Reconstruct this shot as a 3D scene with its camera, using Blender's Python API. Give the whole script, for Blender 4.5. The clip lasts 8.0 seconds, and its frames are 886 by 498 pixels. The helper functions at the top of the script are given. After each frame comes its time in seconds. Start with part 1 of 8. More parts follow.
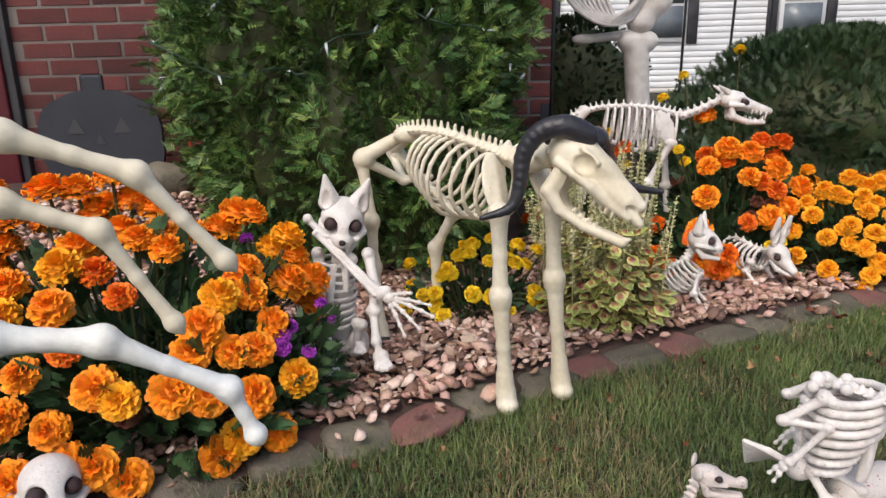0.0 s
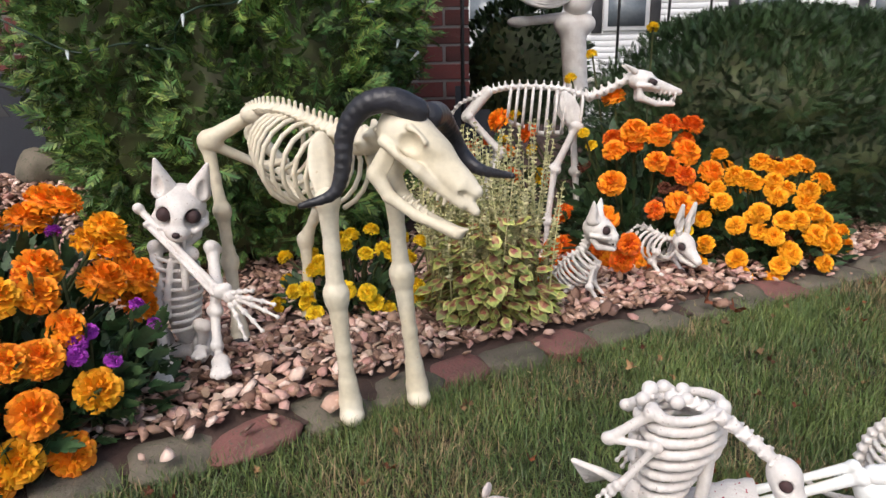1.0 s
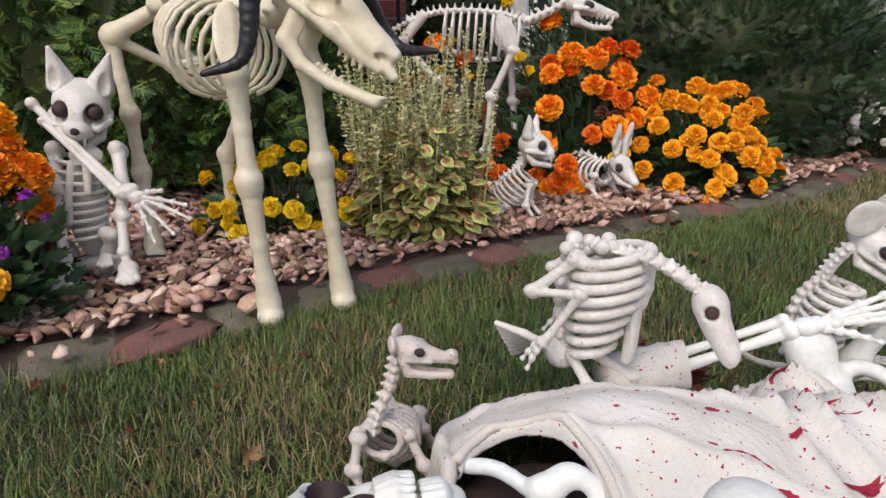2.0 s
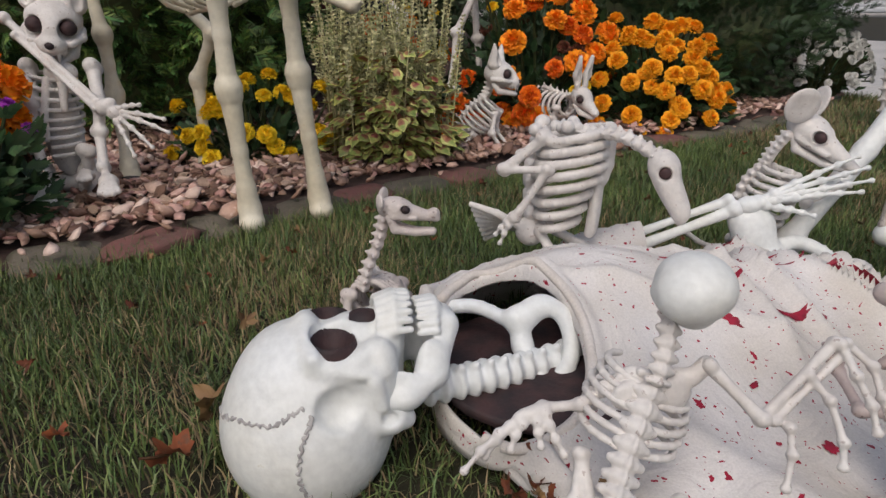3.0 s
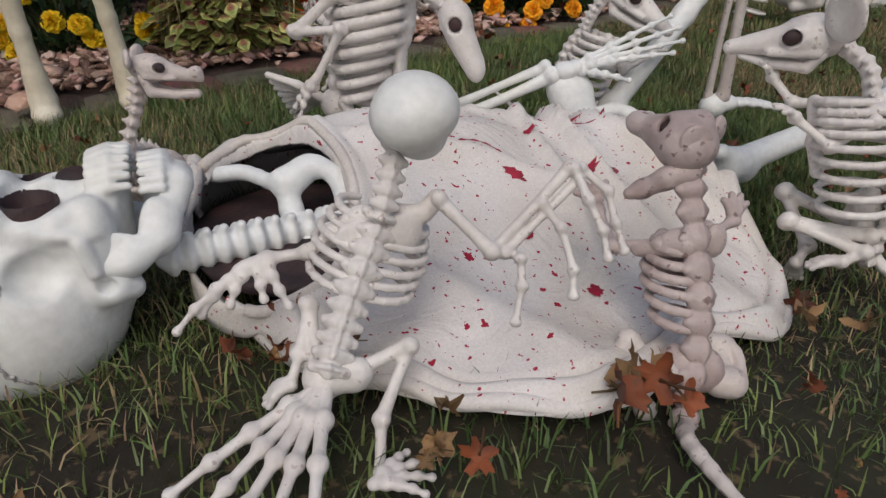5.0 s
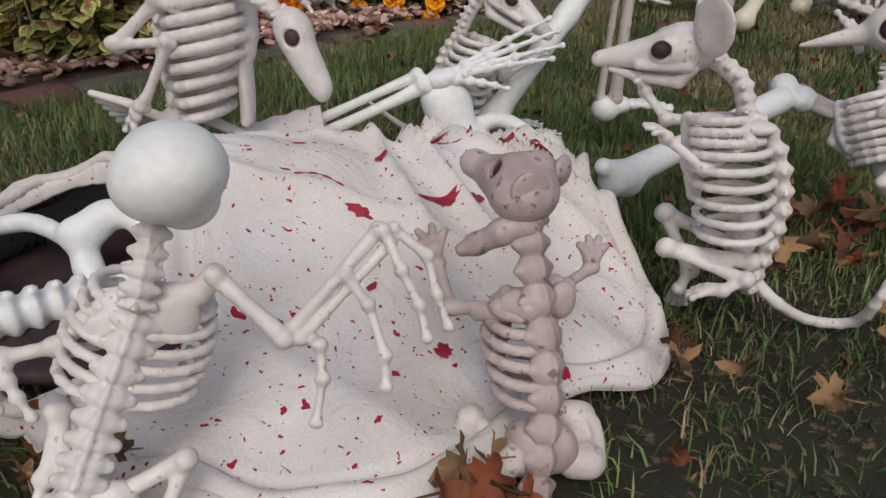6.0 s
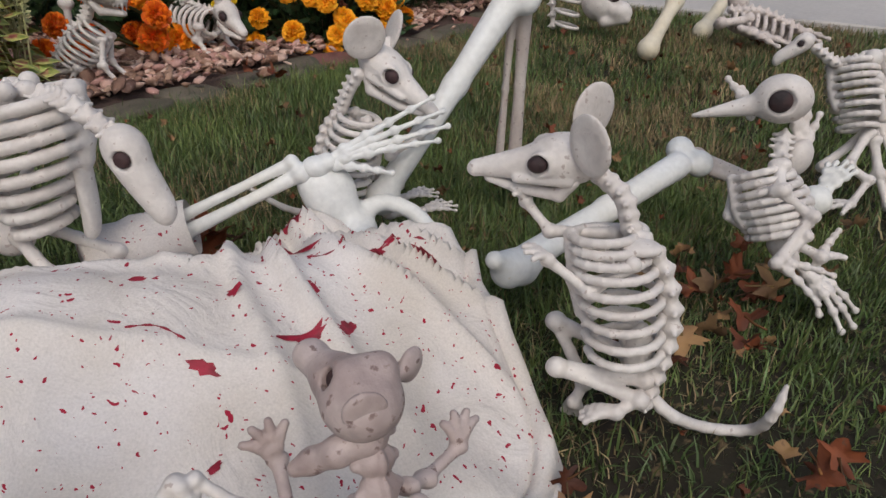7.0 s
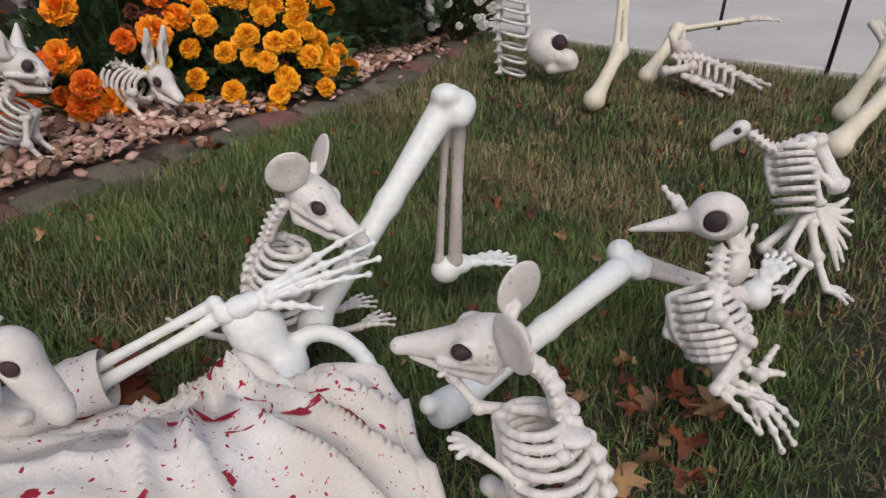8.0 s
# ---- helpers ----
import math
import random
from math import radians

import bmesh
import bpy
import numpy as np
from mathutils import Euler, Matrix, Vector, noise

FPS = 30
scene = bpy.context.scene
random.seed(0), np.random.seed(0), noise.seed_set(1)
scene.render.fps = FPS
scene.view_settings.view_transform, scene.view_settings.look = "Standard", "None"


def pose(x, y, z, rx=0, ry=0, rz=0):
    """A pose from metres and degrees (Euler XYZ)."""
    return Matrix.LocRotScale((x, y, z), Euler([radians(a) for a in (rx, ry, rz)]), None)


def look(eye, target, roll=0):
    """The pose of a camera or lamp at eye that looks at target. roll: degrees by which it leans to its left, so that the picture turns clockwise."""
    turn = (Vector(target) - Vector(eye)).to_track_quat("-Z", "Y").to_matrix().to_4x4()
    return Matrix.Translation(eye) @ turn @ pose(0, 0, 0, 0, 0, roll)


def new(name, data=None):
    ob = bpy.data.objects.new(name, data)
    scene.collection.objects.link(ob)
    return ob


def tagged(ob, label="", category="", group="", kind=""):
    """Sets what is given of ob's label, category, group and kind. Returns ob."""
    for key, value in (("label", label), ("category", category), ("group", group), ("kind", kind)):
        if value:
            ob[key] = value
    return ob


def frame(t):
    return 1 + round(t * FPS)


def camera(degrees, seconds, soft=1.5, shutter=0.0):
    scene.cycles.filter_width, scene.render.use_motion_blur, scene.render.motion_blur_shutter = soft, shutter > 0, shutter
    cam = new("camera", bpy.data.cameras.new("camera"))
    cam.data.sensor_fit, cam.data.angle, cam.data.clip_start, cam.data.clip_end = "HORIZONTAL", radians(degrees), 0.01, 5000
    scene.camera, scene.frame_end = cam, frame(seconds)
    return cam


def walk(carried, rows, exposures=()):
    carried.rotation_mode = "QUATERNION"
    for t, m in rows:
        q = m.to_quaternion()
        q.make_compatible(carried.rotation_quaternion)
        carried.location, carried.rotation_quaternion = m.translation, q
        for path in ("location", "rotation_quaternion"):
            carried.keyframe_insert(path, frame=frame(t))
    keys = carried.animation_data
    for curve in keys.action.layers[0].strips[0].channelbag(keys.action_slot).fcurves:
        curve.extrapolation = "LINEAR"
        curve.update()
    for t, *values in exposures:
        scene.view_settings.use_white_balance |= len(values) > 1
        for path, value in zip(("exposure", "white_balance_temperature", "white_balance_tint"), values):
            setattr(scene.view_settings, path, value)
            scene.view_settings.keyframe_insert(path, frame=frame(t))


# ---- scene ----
cam = camera(66.9, 8.0)
METRES, EYE, TILT, LEAN, TURN = 1.2, 0.657, -14.89, 1.31, 0.0
ROWS = [
    (0.0, 0.0, 0.0, 0.0, 0.0, 0.0, -0.0),
    (0.5, 0.1091, 0.0665, 0.0324, -1.08, -0.53, 0.23),
    (1.0, 0.2042, 0.1157, 0.0019, -2.18, -0.85, 0.42),
    (1.5, 0.2517, 0.161, -0.0686, -4.16, -1.36, 0.76),
    (3.0, 0.2157, 0.1062, -0.2188, -9.68, -4.97, 1.67),
    (3.5, 0.2245, 0.0875, -0.2475, -10.66, -6.93, 1.89),
    (4.0, 0.2505, 0.089, -0.2755, -12.23, -8.96, 2.22),
    (4.5, 0.2861, 0.0994, -0.2823, -14.77, -10.72, 2.72),
    (6.0, 0.4121, 0.16, -0.253, -23.17, -13.49, 4.38),
    (6.5, 0.4555, 0.1782, -0.2241, -26.33, -13.91, 5.02),
    (7.0, 0.4871, 0.1994, -0.1805, -29.22, -14.12, 5.56),
    (7.5, 0.5161, 0.2138, -0.135, -31.09, -14.21, 6.0),
    (8.0, 0.5443, 0.2219, -0.077, -32.7, -14.04, 6.36),
]
walk(cam, [(t, pose(0, 0, EYE, TILT, LEAN, TURN) @ pose(METRES * x, METRES * y, METRES * z, 90 + pitch, roll, yaw)) for t, x, y, z, yaw, pitch, roll in ROWS],
     [(0.0, 0.33), (0.5, 0.42), (1.0, 0.43), (1.5, 0.32), (3.0, -0.33), (4.0, -0.57), (4.5, -0.54), (6.0, -0.41), (7.0, -0.41), (8.0, -0.22)])

# ---------- world, sun, exposure ----------
world = bpy.data.worlds.new("overcast_sky")
scene.world = world
world.use_nodes = True
_n, _l = world.node_tree.nodes, world.node_tree.links
sky = _n.new("ShaderNodeTexSky")
sky.sky_type, sky.sun_disc = "NISHITA", False
sky.sun_elevation, sky.sun_rotation = radians(48), radians(200)
sky.air_density, sky.dust_density, sky.ozone_density = 1.0, 4.0, 1.0
_n["Background"].inputs["Strength"].default_value = 0.14
_l.new(sky.outputs[0], _n["Background"].inputs["Color"])
sun_data = bpy.data.lights.new("sun", "SUN")
sun_data.energy, sun_data.angle, sun_data.color = 1.2, radians(35), (1.0, 0.985, 0.965)
sun = new("sun", sun_data)
sun.matrix_world = look((-2, -3, 6), (0.3, 1.0, 0))
scene.view_settings.exposure = 0.0

# ---------- materials ----------


def material(name, base, second=None, scale=8.0, rough=0.6, bump=0.3, fine=60.0, metal=0.0, spread=0.0, third=None, third_at=0.62, spec=0.4):
    """Two-scale procedural surface: a broad blend of base and second, fine grain, bump; spread varies single objects or islands."""
    m = bpy.data.materials.new(name)
    m.use_nodes = True
    n, l = m.node_tree.nodes, m.node_tree.links
    b = n["Principled BSDF"]
    b.inputs["Roughness"].default_value, b.inputs["Metallic"].default_value = rough, metal
    b.inputs["Specular IOR Level"].default_value = spec
    co = n.new("ShaderNodeTexCoord")
    broad = n.new("ShaderNodeTexNoise")
    broad.inputs["Scale"].default_value, broad.inputs["Detail"].default_value = scale, 5
    grain = n.new("ShaderNodeTexNoise")
    grain.inputs["Scale"].default_value, grain.inputs["Detail"].default_value = fine, 4
    for t in (broad, grain):
        l.new(co.outputs["Object"], t.inputs["Vector"])
    ramp = n.new("ShaderNodeValToRGB")
    ramp.color_ramp.elements[0].position, ramp.color_ramp.elements[1].position = 0.36, 0.64
    ramp.color_ramp.elements[0].color = (*base, 1)
    ramp.color_ramp.elements[1].color = (*(second or tuple(c * 0.8 for c in base)), 1)
    l.new(broad.outputs["Fac"], ramp.inputs["Fac"])
    out = ramp.outputs["Color"]
    if third:
        r2 = n.new("ShaderNodeValToRGB")
        r2.color_ramp.elements[0].position, r2.color_ramp.elements[1].position = third_at, third_at + 0.06
        l.new(grain.outputs["Fac"], r2.inputs["Fac"])
        mx = n.new("ShaderNodeMix")
        mx.data_type = "RGBA"
        l.new(r2.outputs["Color"], mx.inputs["Factor"])
        l.new(out, mx.inputs["A"])
        mx.inputs["B"].default_value = (*third, 1)
        out = mx.outputs["Result"]
    hsv = n.new("ShaderNodeHueSaturation")
    l.new(out, hsv.inputs["Color"])
    mr = n.new("ShaderNodeMapRange")
    mr.inputs["To Min"].default_value, mr.inputs["To Max"].default_value = 0.82, 1.18
    l.new(grain.outputs["Fac"], mr.inputs["Value"])
    val = mr.outputs["Result"]
    if spread:
        geo, info = n.new("ShaderNodeNewGeometry"), n.new("ShaderNodeObjectInfo")
        add = n.new("ShaderNodeMath")
        l.new(geo.outputs["Random Per Island"], add.inputs[0])
        l.new(info.outputs["Random"], add.inputs[1])
        fr = n.new("ShaderNodeMath")
        fr.operation = "FRACT"
        l.new(add.outputs[0], fr.inputs[0])
        m2 = n.new("ShaderNodeMapRange")
        m2.inputs["To Min"].default_value, m2.inputs["To Max"].default_value = 1 - spread, 1 + spread
        l.new(fr.outputs[0], m2.inputs["Value"])
        mu = n.new("ShaderNodeMath")
        mu.operation = "MULTIPLY"
        l.new(m2.outputs["Result"], mu.inputs[0])
        l.new(val, mu.inputs[1])
        val = mu.outputs[0]
        m3 = n.new("ShaderNodeMapRange")
        m3.inputs["To Min"].default_value, m3.inputs["To Max"].default_value = 0.5 - 0.05 * spread, 0.5 + 0.05 * spread
        l.new(geo.outputs["Random Per Island"], m3.inputs["Value"])
        l.new(m3.outputs["Result"], hsv.inputs["Hue"])
    l.new(val, hsv.inputs["Value"])
    l.new(hsv.outputs["Color"], b.inputs["Base Color"])
    bp = n.new("ShaderNodeBump")
    bp.inputs["Strength"].default_value, bp.inputs["Distance"].default_value = bump, 0.004
    l.new(grain.outputs["Fac"], bp.inputs["Height"])
    l.new(bp.outputs["Normal"], b.inputs["Normal"])
    return m


BONE_WHITE = material("bone_white", (0.72, 0.685, 0.655), (0.60, 0.555, 0.525), 22, 0.5, 0.25, 160, third=(0.42, 0.36, 0.33), third_at=0.64)
BONE_BLUE = material("bone_bluish_white", (0.75, 0.77, 0.775), (0.72, 0.71, 0.66), 6, 0.45, 0.2, 120, third=(0.6, 0.58, 0.5), third_at=0.72)
BONE_CREAM = material("bone_cream", (0.71, 0.655, 0.53), (0.63, 0.56, 0.42), 9, 0.45, 0.2, 90, third=(0.5, 0.38, 0.22), third_at=0.7)
BONE_GREY = material("bone_aged_grey", (0.64, 0.58, 0.54), (0.52, 0.45, 0.42), 16, 0.55, 0.35, 150, third=(0.30, 0.24, 0.22), third_at=0.62)
BONE_MAUVE = material("bone_mauve", (0.50, 0.42, 0.40), (0.34, 0.265, 0.25), 26, 0.5, 0.35, 140, third=(0.2, 0.14, 0.13), third_at=0.62)
# near-black for skull sockets and for the painted shade inside the cloth's collar
HOLLOW_DARK = material("hollow_dark", (0.025, 0.018, 0.02), (0.06, 0.03, 0.03), 40, 0.7, 0.3, 200)
HORN = material("horn_black", (0.022, 0.022, 0.026), (0.035, 0.035, 0.045), 20, 0.35, 0.5, 90)
CLAW = material("hoof_dark", (0.03, 0.028, 0.028), (0.06, 0.05, 0.05), 30, 0.6, 0.3, 120)
LEAF_THUJA = material("arborvitae_leaf", (0.13, 0.215, 0.05), (0.05, 0.10, 0.028), 7, 0.55, 0.2, 90, spread=0.75)
LEAF_YEW = material("yew_leaf", (0.036, 0.066, 0.021), (0.02, 0.042, 0.015), 4, 0.55, 0.2, 90, spread=0.5)
LEAF_DARK = material("marigold_leaf", (0.042, 0.085, 0.03), (0.024, 0.052, 0.02), 20, 0.5, 0.2, 120, spread=0.5)
LEAF_COLEUS = material("variegated_leaf", (0.50, 0.47, 0.17), (0.27, 0.31, 0.07), 70, 0.5, 0.3, 130, spread=0.45)
LEAF_RED = material("leaf_red_heart", (0.20, 0.045, 0.04), (0.36, 0.22, 0.10), 90, 0.5, 0.3, 130, spread=0.4)
LEAF_MID = material("leaf_green_tip", (0.17, 0.22, 0.05), (0.34, 0.36, 0.10), 80, 0.5, 0.3, 130, spread=0.4)
SEED_SPIKE = material("pale_seed_spike", (0.56, 0.52, 0.30), (0.36, 0.36, 0.16), 50, 0.7, 0.3, 200, spread=0.4)
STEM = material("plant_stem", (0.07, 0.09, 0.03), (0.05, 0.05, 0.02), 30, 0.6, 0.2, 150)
PETAL_ORANGE = material("petal_orange", (0.94, 0.35, 0.012), (0.92, 0.26, 0.01), 25, 0.6, 0.2, 200, spread=0.22)
PETAL_DEEP = material("petal_deep_orange", (0.86, 0.20, 0.008), (0.74, 0.12, 0.006), 25, 0.6, 0.2, 200, spread=0.25)
PETAL_GOLD = material("petal_golden", (0.95, 0.47, 0.014), (0.93, 0.37, 0.012), 25, 0.6, 0.2, 200, spread=0.15)
PETAL_YELLOW = material("petal_yellow", (0.88, 0.66, 0.02), (0.86, 0.55, 0.015), 25, 0.6, 0.2, 200, spread=0.2)
PETAL_PURPLE = material("petal_magenta", (0.45, 0.06, 0.50), (0.34, 0.04, 0.42), 30, 0.6, 0.2, 200, spread=0.25)
PETAL_WHITE = material("petal_white", (0.75, 0.74, 0.70), (0.6, 0.58, 0.54), 30, 0.6, 0.2, 200, spread=0.2)
PETAL_BROWN = material("petal_withered", (0.16, 0.045, 0.02), (0.09, 0.03, 0.016), 30, 0.8, 0.3, 200, spread=0.4)
SOIL = material("lawn_soil", (0.022, 0.017, 0.011), (0.028, 0.027, 0.013), 9, 0.95, 0.6, 80, third=(0.12, 0.085, 0.045), third_at=0.6)
BED_SOIL = material("bed_soil", (0.05, 0.032, 0.026), (0.09, 0.055, 0.045), 12, 0.95, 0.8, 90)
GRASS = material("grass_blade", (0.14, 0.19, 0.056), (0.068, 0.105, 0.032), 4, 0.5, 0.1, 60, spread=0.5)
STRAW = material("dry_grass", (0.34, 0.265, 0.145), (0.19, 0.135, 0.068), 10, 0.7, 0.1, 60, spread=0.5)
ROCK = material("pink_rock", (0.40, 0.21, 0.165), (0.54, 0.37, 0.30), 22, 0.75, 0.7, 130, spread=0.35, third=(0.70, 0.56, 0.50), third_at=0.6)


def vary_rock(m):
    """Each chip takes its own hue: red-brown, tan, pink or nearly white."""
    n, l = m.node_tree.nodes, m.node_tree.links
    geo, info, add, fr = n.new("ShaderNodeNewGeometry"), n.new("ShaderNodeObjectInfo"), n.new("ShaderNodeMath"), n.new("ShaderNodeMath")
    fr.operation = "FRACT"
    l.new(geo.outputs["Random Per Island"], add.inputs[0])
    l.new(info.outputs["Random"], add.inputs[1])
    l.new(add.outputs[0], fr.inputs[0])
    ramp = n.new("ShaderNodeValToRGB")
    e = ramp.color_ramp.elements
    e[0].position, e[0].color = 0.0, (0.12, 0.055, 0.04, 1)
    e[1].position, e[1].color = 1.0, (0.66, 0.54, 0.47, 1)
    for at, c in ((0.25, (0.25, 0.115, 0.082)), (0.48, (0.42, 0.235, 0.175)), (0.62, (0.58, 0.39, 0.315)), (0.8, (0.42, 0.28, 0.20))):
        e.new(at).color = (*c, 1)
    l.new(fr.outputs[0], ramp.inputs["Fac"])
    old = [k for k in n if k.bl_idname == "ShaderNodeHueSaturation"][0]
    mix = n.new("ShaderNodeMix")
    mix.data_type = "RGBA"
    mix.inputs["Factor"].default_value = 0.72
    l.new(old.inputs["Color"].links[0].from_socket, mix.inputs["A"])
    l.new(ramp.outputs["Color"], mix.inputs["B"])
    l.new(mix.outputs["Result"], old.inputs["Color"])


vary_rock(ROCK)
STONE_GREY = material("edging_grey", (0.155, 0.13, 0.10), (0.095, 0.085, 0.062), 14, 0.85, 0.8, 120, spread=0.2, third=(0.08, 0.085, 0.05), third_at=0.6)
STONE_RED = material("edging_red", (0.20, 0.085, 0.075), (0.14, 0.07, 0.06), 14, 0.85, 0.8, 120, spread=0.2, third=(0.1, 0.08, 0.06), third_at=0.6)
BRICK = material("red_brick", (0.115, 0.026, 0.024), (0.075, 0.022, 0.022), 9, 0.8, 0.6, 120, spread=0.45, third=(0.07, 0.035, 0.035), third_at=0.62)
MORTAR = material("mortar", (0.38, 0.345, 0.325), (0.30, 0.27, 0.25), 10, 0.9, 0.6, 150)
BLACK_IRON = material("black_iron", (0.012, 0.012, 0.014), (0.02, 0.02, 0.022), 20, 0.45, 0.2, 150)
SLATE = material("dark_slate_board", (0.018, 0.021, 0.031), (0.026, 0.03, 0.04), 6, 0.6, 0.3, 120)
CONCRETE = material("concrete", (0.56, 0.53, 0.50), (0.48, 0.455, 0.43), 1.5, 0.9, 0.4, 60, third=(0.4, 0.37, 0.35), third_at=0.68)
SIDING = material("white_siding", (0.72, 0.73, 0.75), (0.66, 0.67, 0.69), 2, 0.6, 0.1, 40)
DARK_TRIM = material("dark_trim", (0.03, 0.03, 0.035), (0.05, 0.05, 0.055), 4, 0.5, 0.1, 40)
GLASS_FAR = material("window_glass", (0.10, 0.12, 0.14), (0.16, 0.18, 0.2), 2, 0.08, 0.0, 20)
RED_TRIM = material("maroon_trim", (0.10, 0.012, 0.018), (0.075, 0.01, 0.016), 4, 0.5, 0.15, 60)
GREY_PLASTIC = material("grey_plastic", (0.34, 0.35, 0.36), (0.28, 0.29, 0.30), 12, 0.5, 0.1, 100)
ORANGE_CORD = material("orange_cord", (0.65, 0.08, 0.02), (0.55, 0.06, 0.02), 12, 0.5, 0.1, 100)
LEAF_FALL = material("fallen_maple_leaf", (0.20, 0.055, 0.02), (0.09, 0.025, 0.012), 30, 0.7, 0.4, 120, spread=0.6, third=(0.10, 0.045, 0.025), third_at=0.62)
LEAF_TAN = material("fallen_tan_leaf", (0.27, 0.16, 0.07), (0.15, 0.08, 0.04), 30, 0.7, 0.4, 120, spread=0.5, third=(0.14, 0.08, 0.04), third_at=0.62)
WIRE_GREEN = material("green_wire", (0.012, 0.035, 0.022), (0.02, 0.05, 0.03), 12, 0.4, 0.1, 100)
BULB = material("clear_bulb", (0.55, 0.6, 0.62), (0.4, 0.45, 0.46), 12, 0.15, 0.1, 100)

# ---------- mesh helpers ----------


def mesh_of(name, verts, faces, mat, smooth=True):
    me = bpy.data.meshes.new(name)
    me.from_pydata([tuple(v) for v in verts], [], [tuple(f) for f in faces])
    if smooth:
        me.polygons.foreach_set("use_smooth", [True] * len(me.polygons))
    me.materials.append(mat)
    me.update()
    return me


def mesh_quads(name, verts, faces, mat, smooth=True):
    """verts (n, 3) and faces (m, k) as arrays, quickly."""
    verts, faces = np.asarray(verts, dtype=np.float32), np.asarray(faces, dtype=np.int32)
    me = bpy.data.meshes.new(name)
    me.vertices.add(len(verts))
    me.vertices.foreach_set("co", verts.ravel())
    k = faces.shape[1]
    me.loops.add(faces.size)
    me.loops.foreach_set("vertex_index", faces.ravel())
    me.polygons.add(len(faces))
    me.polygons.foreach_set("loop_start", np.arange(0, faces.size, k, dtype=np.int32))
    if smooth:
        me.polygons.foreach_set("use_smooth", np.ones(len(faces), dtype=bool))
    me.materials.append(mat)
    me.update(calc_edges=True)
    me.validate()
    return me


def part(name, data, material_, parent, label=""):
    """One mesh object under a thing or a part; data is a bmesh or a mesh whose points are relative to the thing's base."""
    if isinstance(data, bmesh.types.BMesh):
        me = bpy.data.meshes.new(name)
        data.to_mesh(me)
        data.free()
        me.materials.append(material_)
        me.polygons.foreach_set("use_smooth", [True] * len(me.polygons))
    else:
        me = data
    ob = new(name, me)
    ob.parent = parent
    return tagged(ob, label)


def thing(name, base, label, category, group="", kind=""):
    ob = new(name)
    ob.empty_display_size = 0.05
    ob.location = base
    return tagged(ob, label, category, group, kind)


def box_bm(x0, x1, y0, y1, z0, z1, bevel=0.0, segments=2):
    bm = bmesh.new()
    bmesh.ops.create_cube(bm, size=1)
    for v in bm.verts:
        v.co = Vector(((x0 + x1) / 2 + v.co.x * (x1 - x0), (y0 + y1) / 2 + v.co.y * (y1 - y0), (z0 + z1) / 2 + v.co.z * (z1 - z0)))
    if bevel:
        bmesh.ops.bevel(bm, geom=bm.edges[:], offset=bevel, segments=segments, affect="EDGES", profile=0.6)
    return bm


def flat(ob):
    ob.data.polygons.foreach_set("use_smooth", [False] * len(ob.data.polygons))
    return ob


def tube(points, radii, sides=8):
    """A closed swept tube as (verts, faces) arrays-of-lists."""
    pts = [Vector(p) for p in points]
    verts, faces = [], []
    up = Vector((0.13, 0.27, 0.95))
    for i, p in enumerate(pts):
        d = (pts[min(i + 1, len(pts) - 1)] - pts[max(i - 1, 0)]).normalized()
        a = d.cross(up)
        a = a.normalized() if a.length > 1e-4 else d.orthogonal().normalized()
        b = d.cross(a)
        r = radii[i] if isinstance(radii, (list, tuple)) else radii
        for s in range(sides):
            w = 2 * math.pi * s / sides
            verts.append(p + a * (r * math.cos(w)) + b * (r * math.sin(w)))
    for i in range(len(pts) - 1):
        for s in range(sides):
            faces.append((i * sides + s, i * sides + (s + 1) % sides, (i + 1) * sides + (s + 1) % sides, (i + 1) * sides + s))
    faces.append(tuple(range(sides))[::-1])
    faces.append(tuple(range((len(pts) - 1) * sides, len(pts) * sides)))
    return verts, faces


def spline(points, count):
    """Catmull-Rom through points, count samples."""
    p = [np.array(q, dtype=float) for q in points]
    p = [2 * p[0] - p[1]] + p + [2 * p[-1] - p[-2]]
    out = []
    n = len(p) - 3
    for k in range(count):
        u = k / (count - 1) * n
        i = min(int(u), n - 1)
        t = u - i
        a, b, c, d = p[i:i + 4]
        out.append(0.5 * (2 * b + (c - a) * t + (2 * a - 5 * b + 4 * c - d) * t * t + (3 * b - a - 3 * c + d) * t ** 3))
    return out


# ---------- blended bone shapes: a distance field meshed with surface nets ----------


def seg(a, b, ra, rb=None, k=None):
    """A tapered round bone from a to b."""
    return ("c", np.array(a, float), np.array(b, float), ra, ra if rb is None else rb, k)


def ball(c, r, k=None, rot=None, cut=False):
    """An ellipsoid at c with radii r; rot is a 3x3 matrix whose columns are its axes; cut carves it away."""
    r = (r, r, r) if np.isscalar(r) else r
    return ("x" if cut else "e", np.array(c, float), np.array(r, float), rot, None, k)


def chain(points, radii, k=None):
    out = []
    for i in range(len(points) - 1):
        ra = radii[i] if isinstance(radii, (list, tuple)) else radii
        rb = radii[i + 1] if isinstance(radii, (list, tuple)) else radii
        out.append(seg(points[i], points[i + 1], ra, rb, k))
    return out


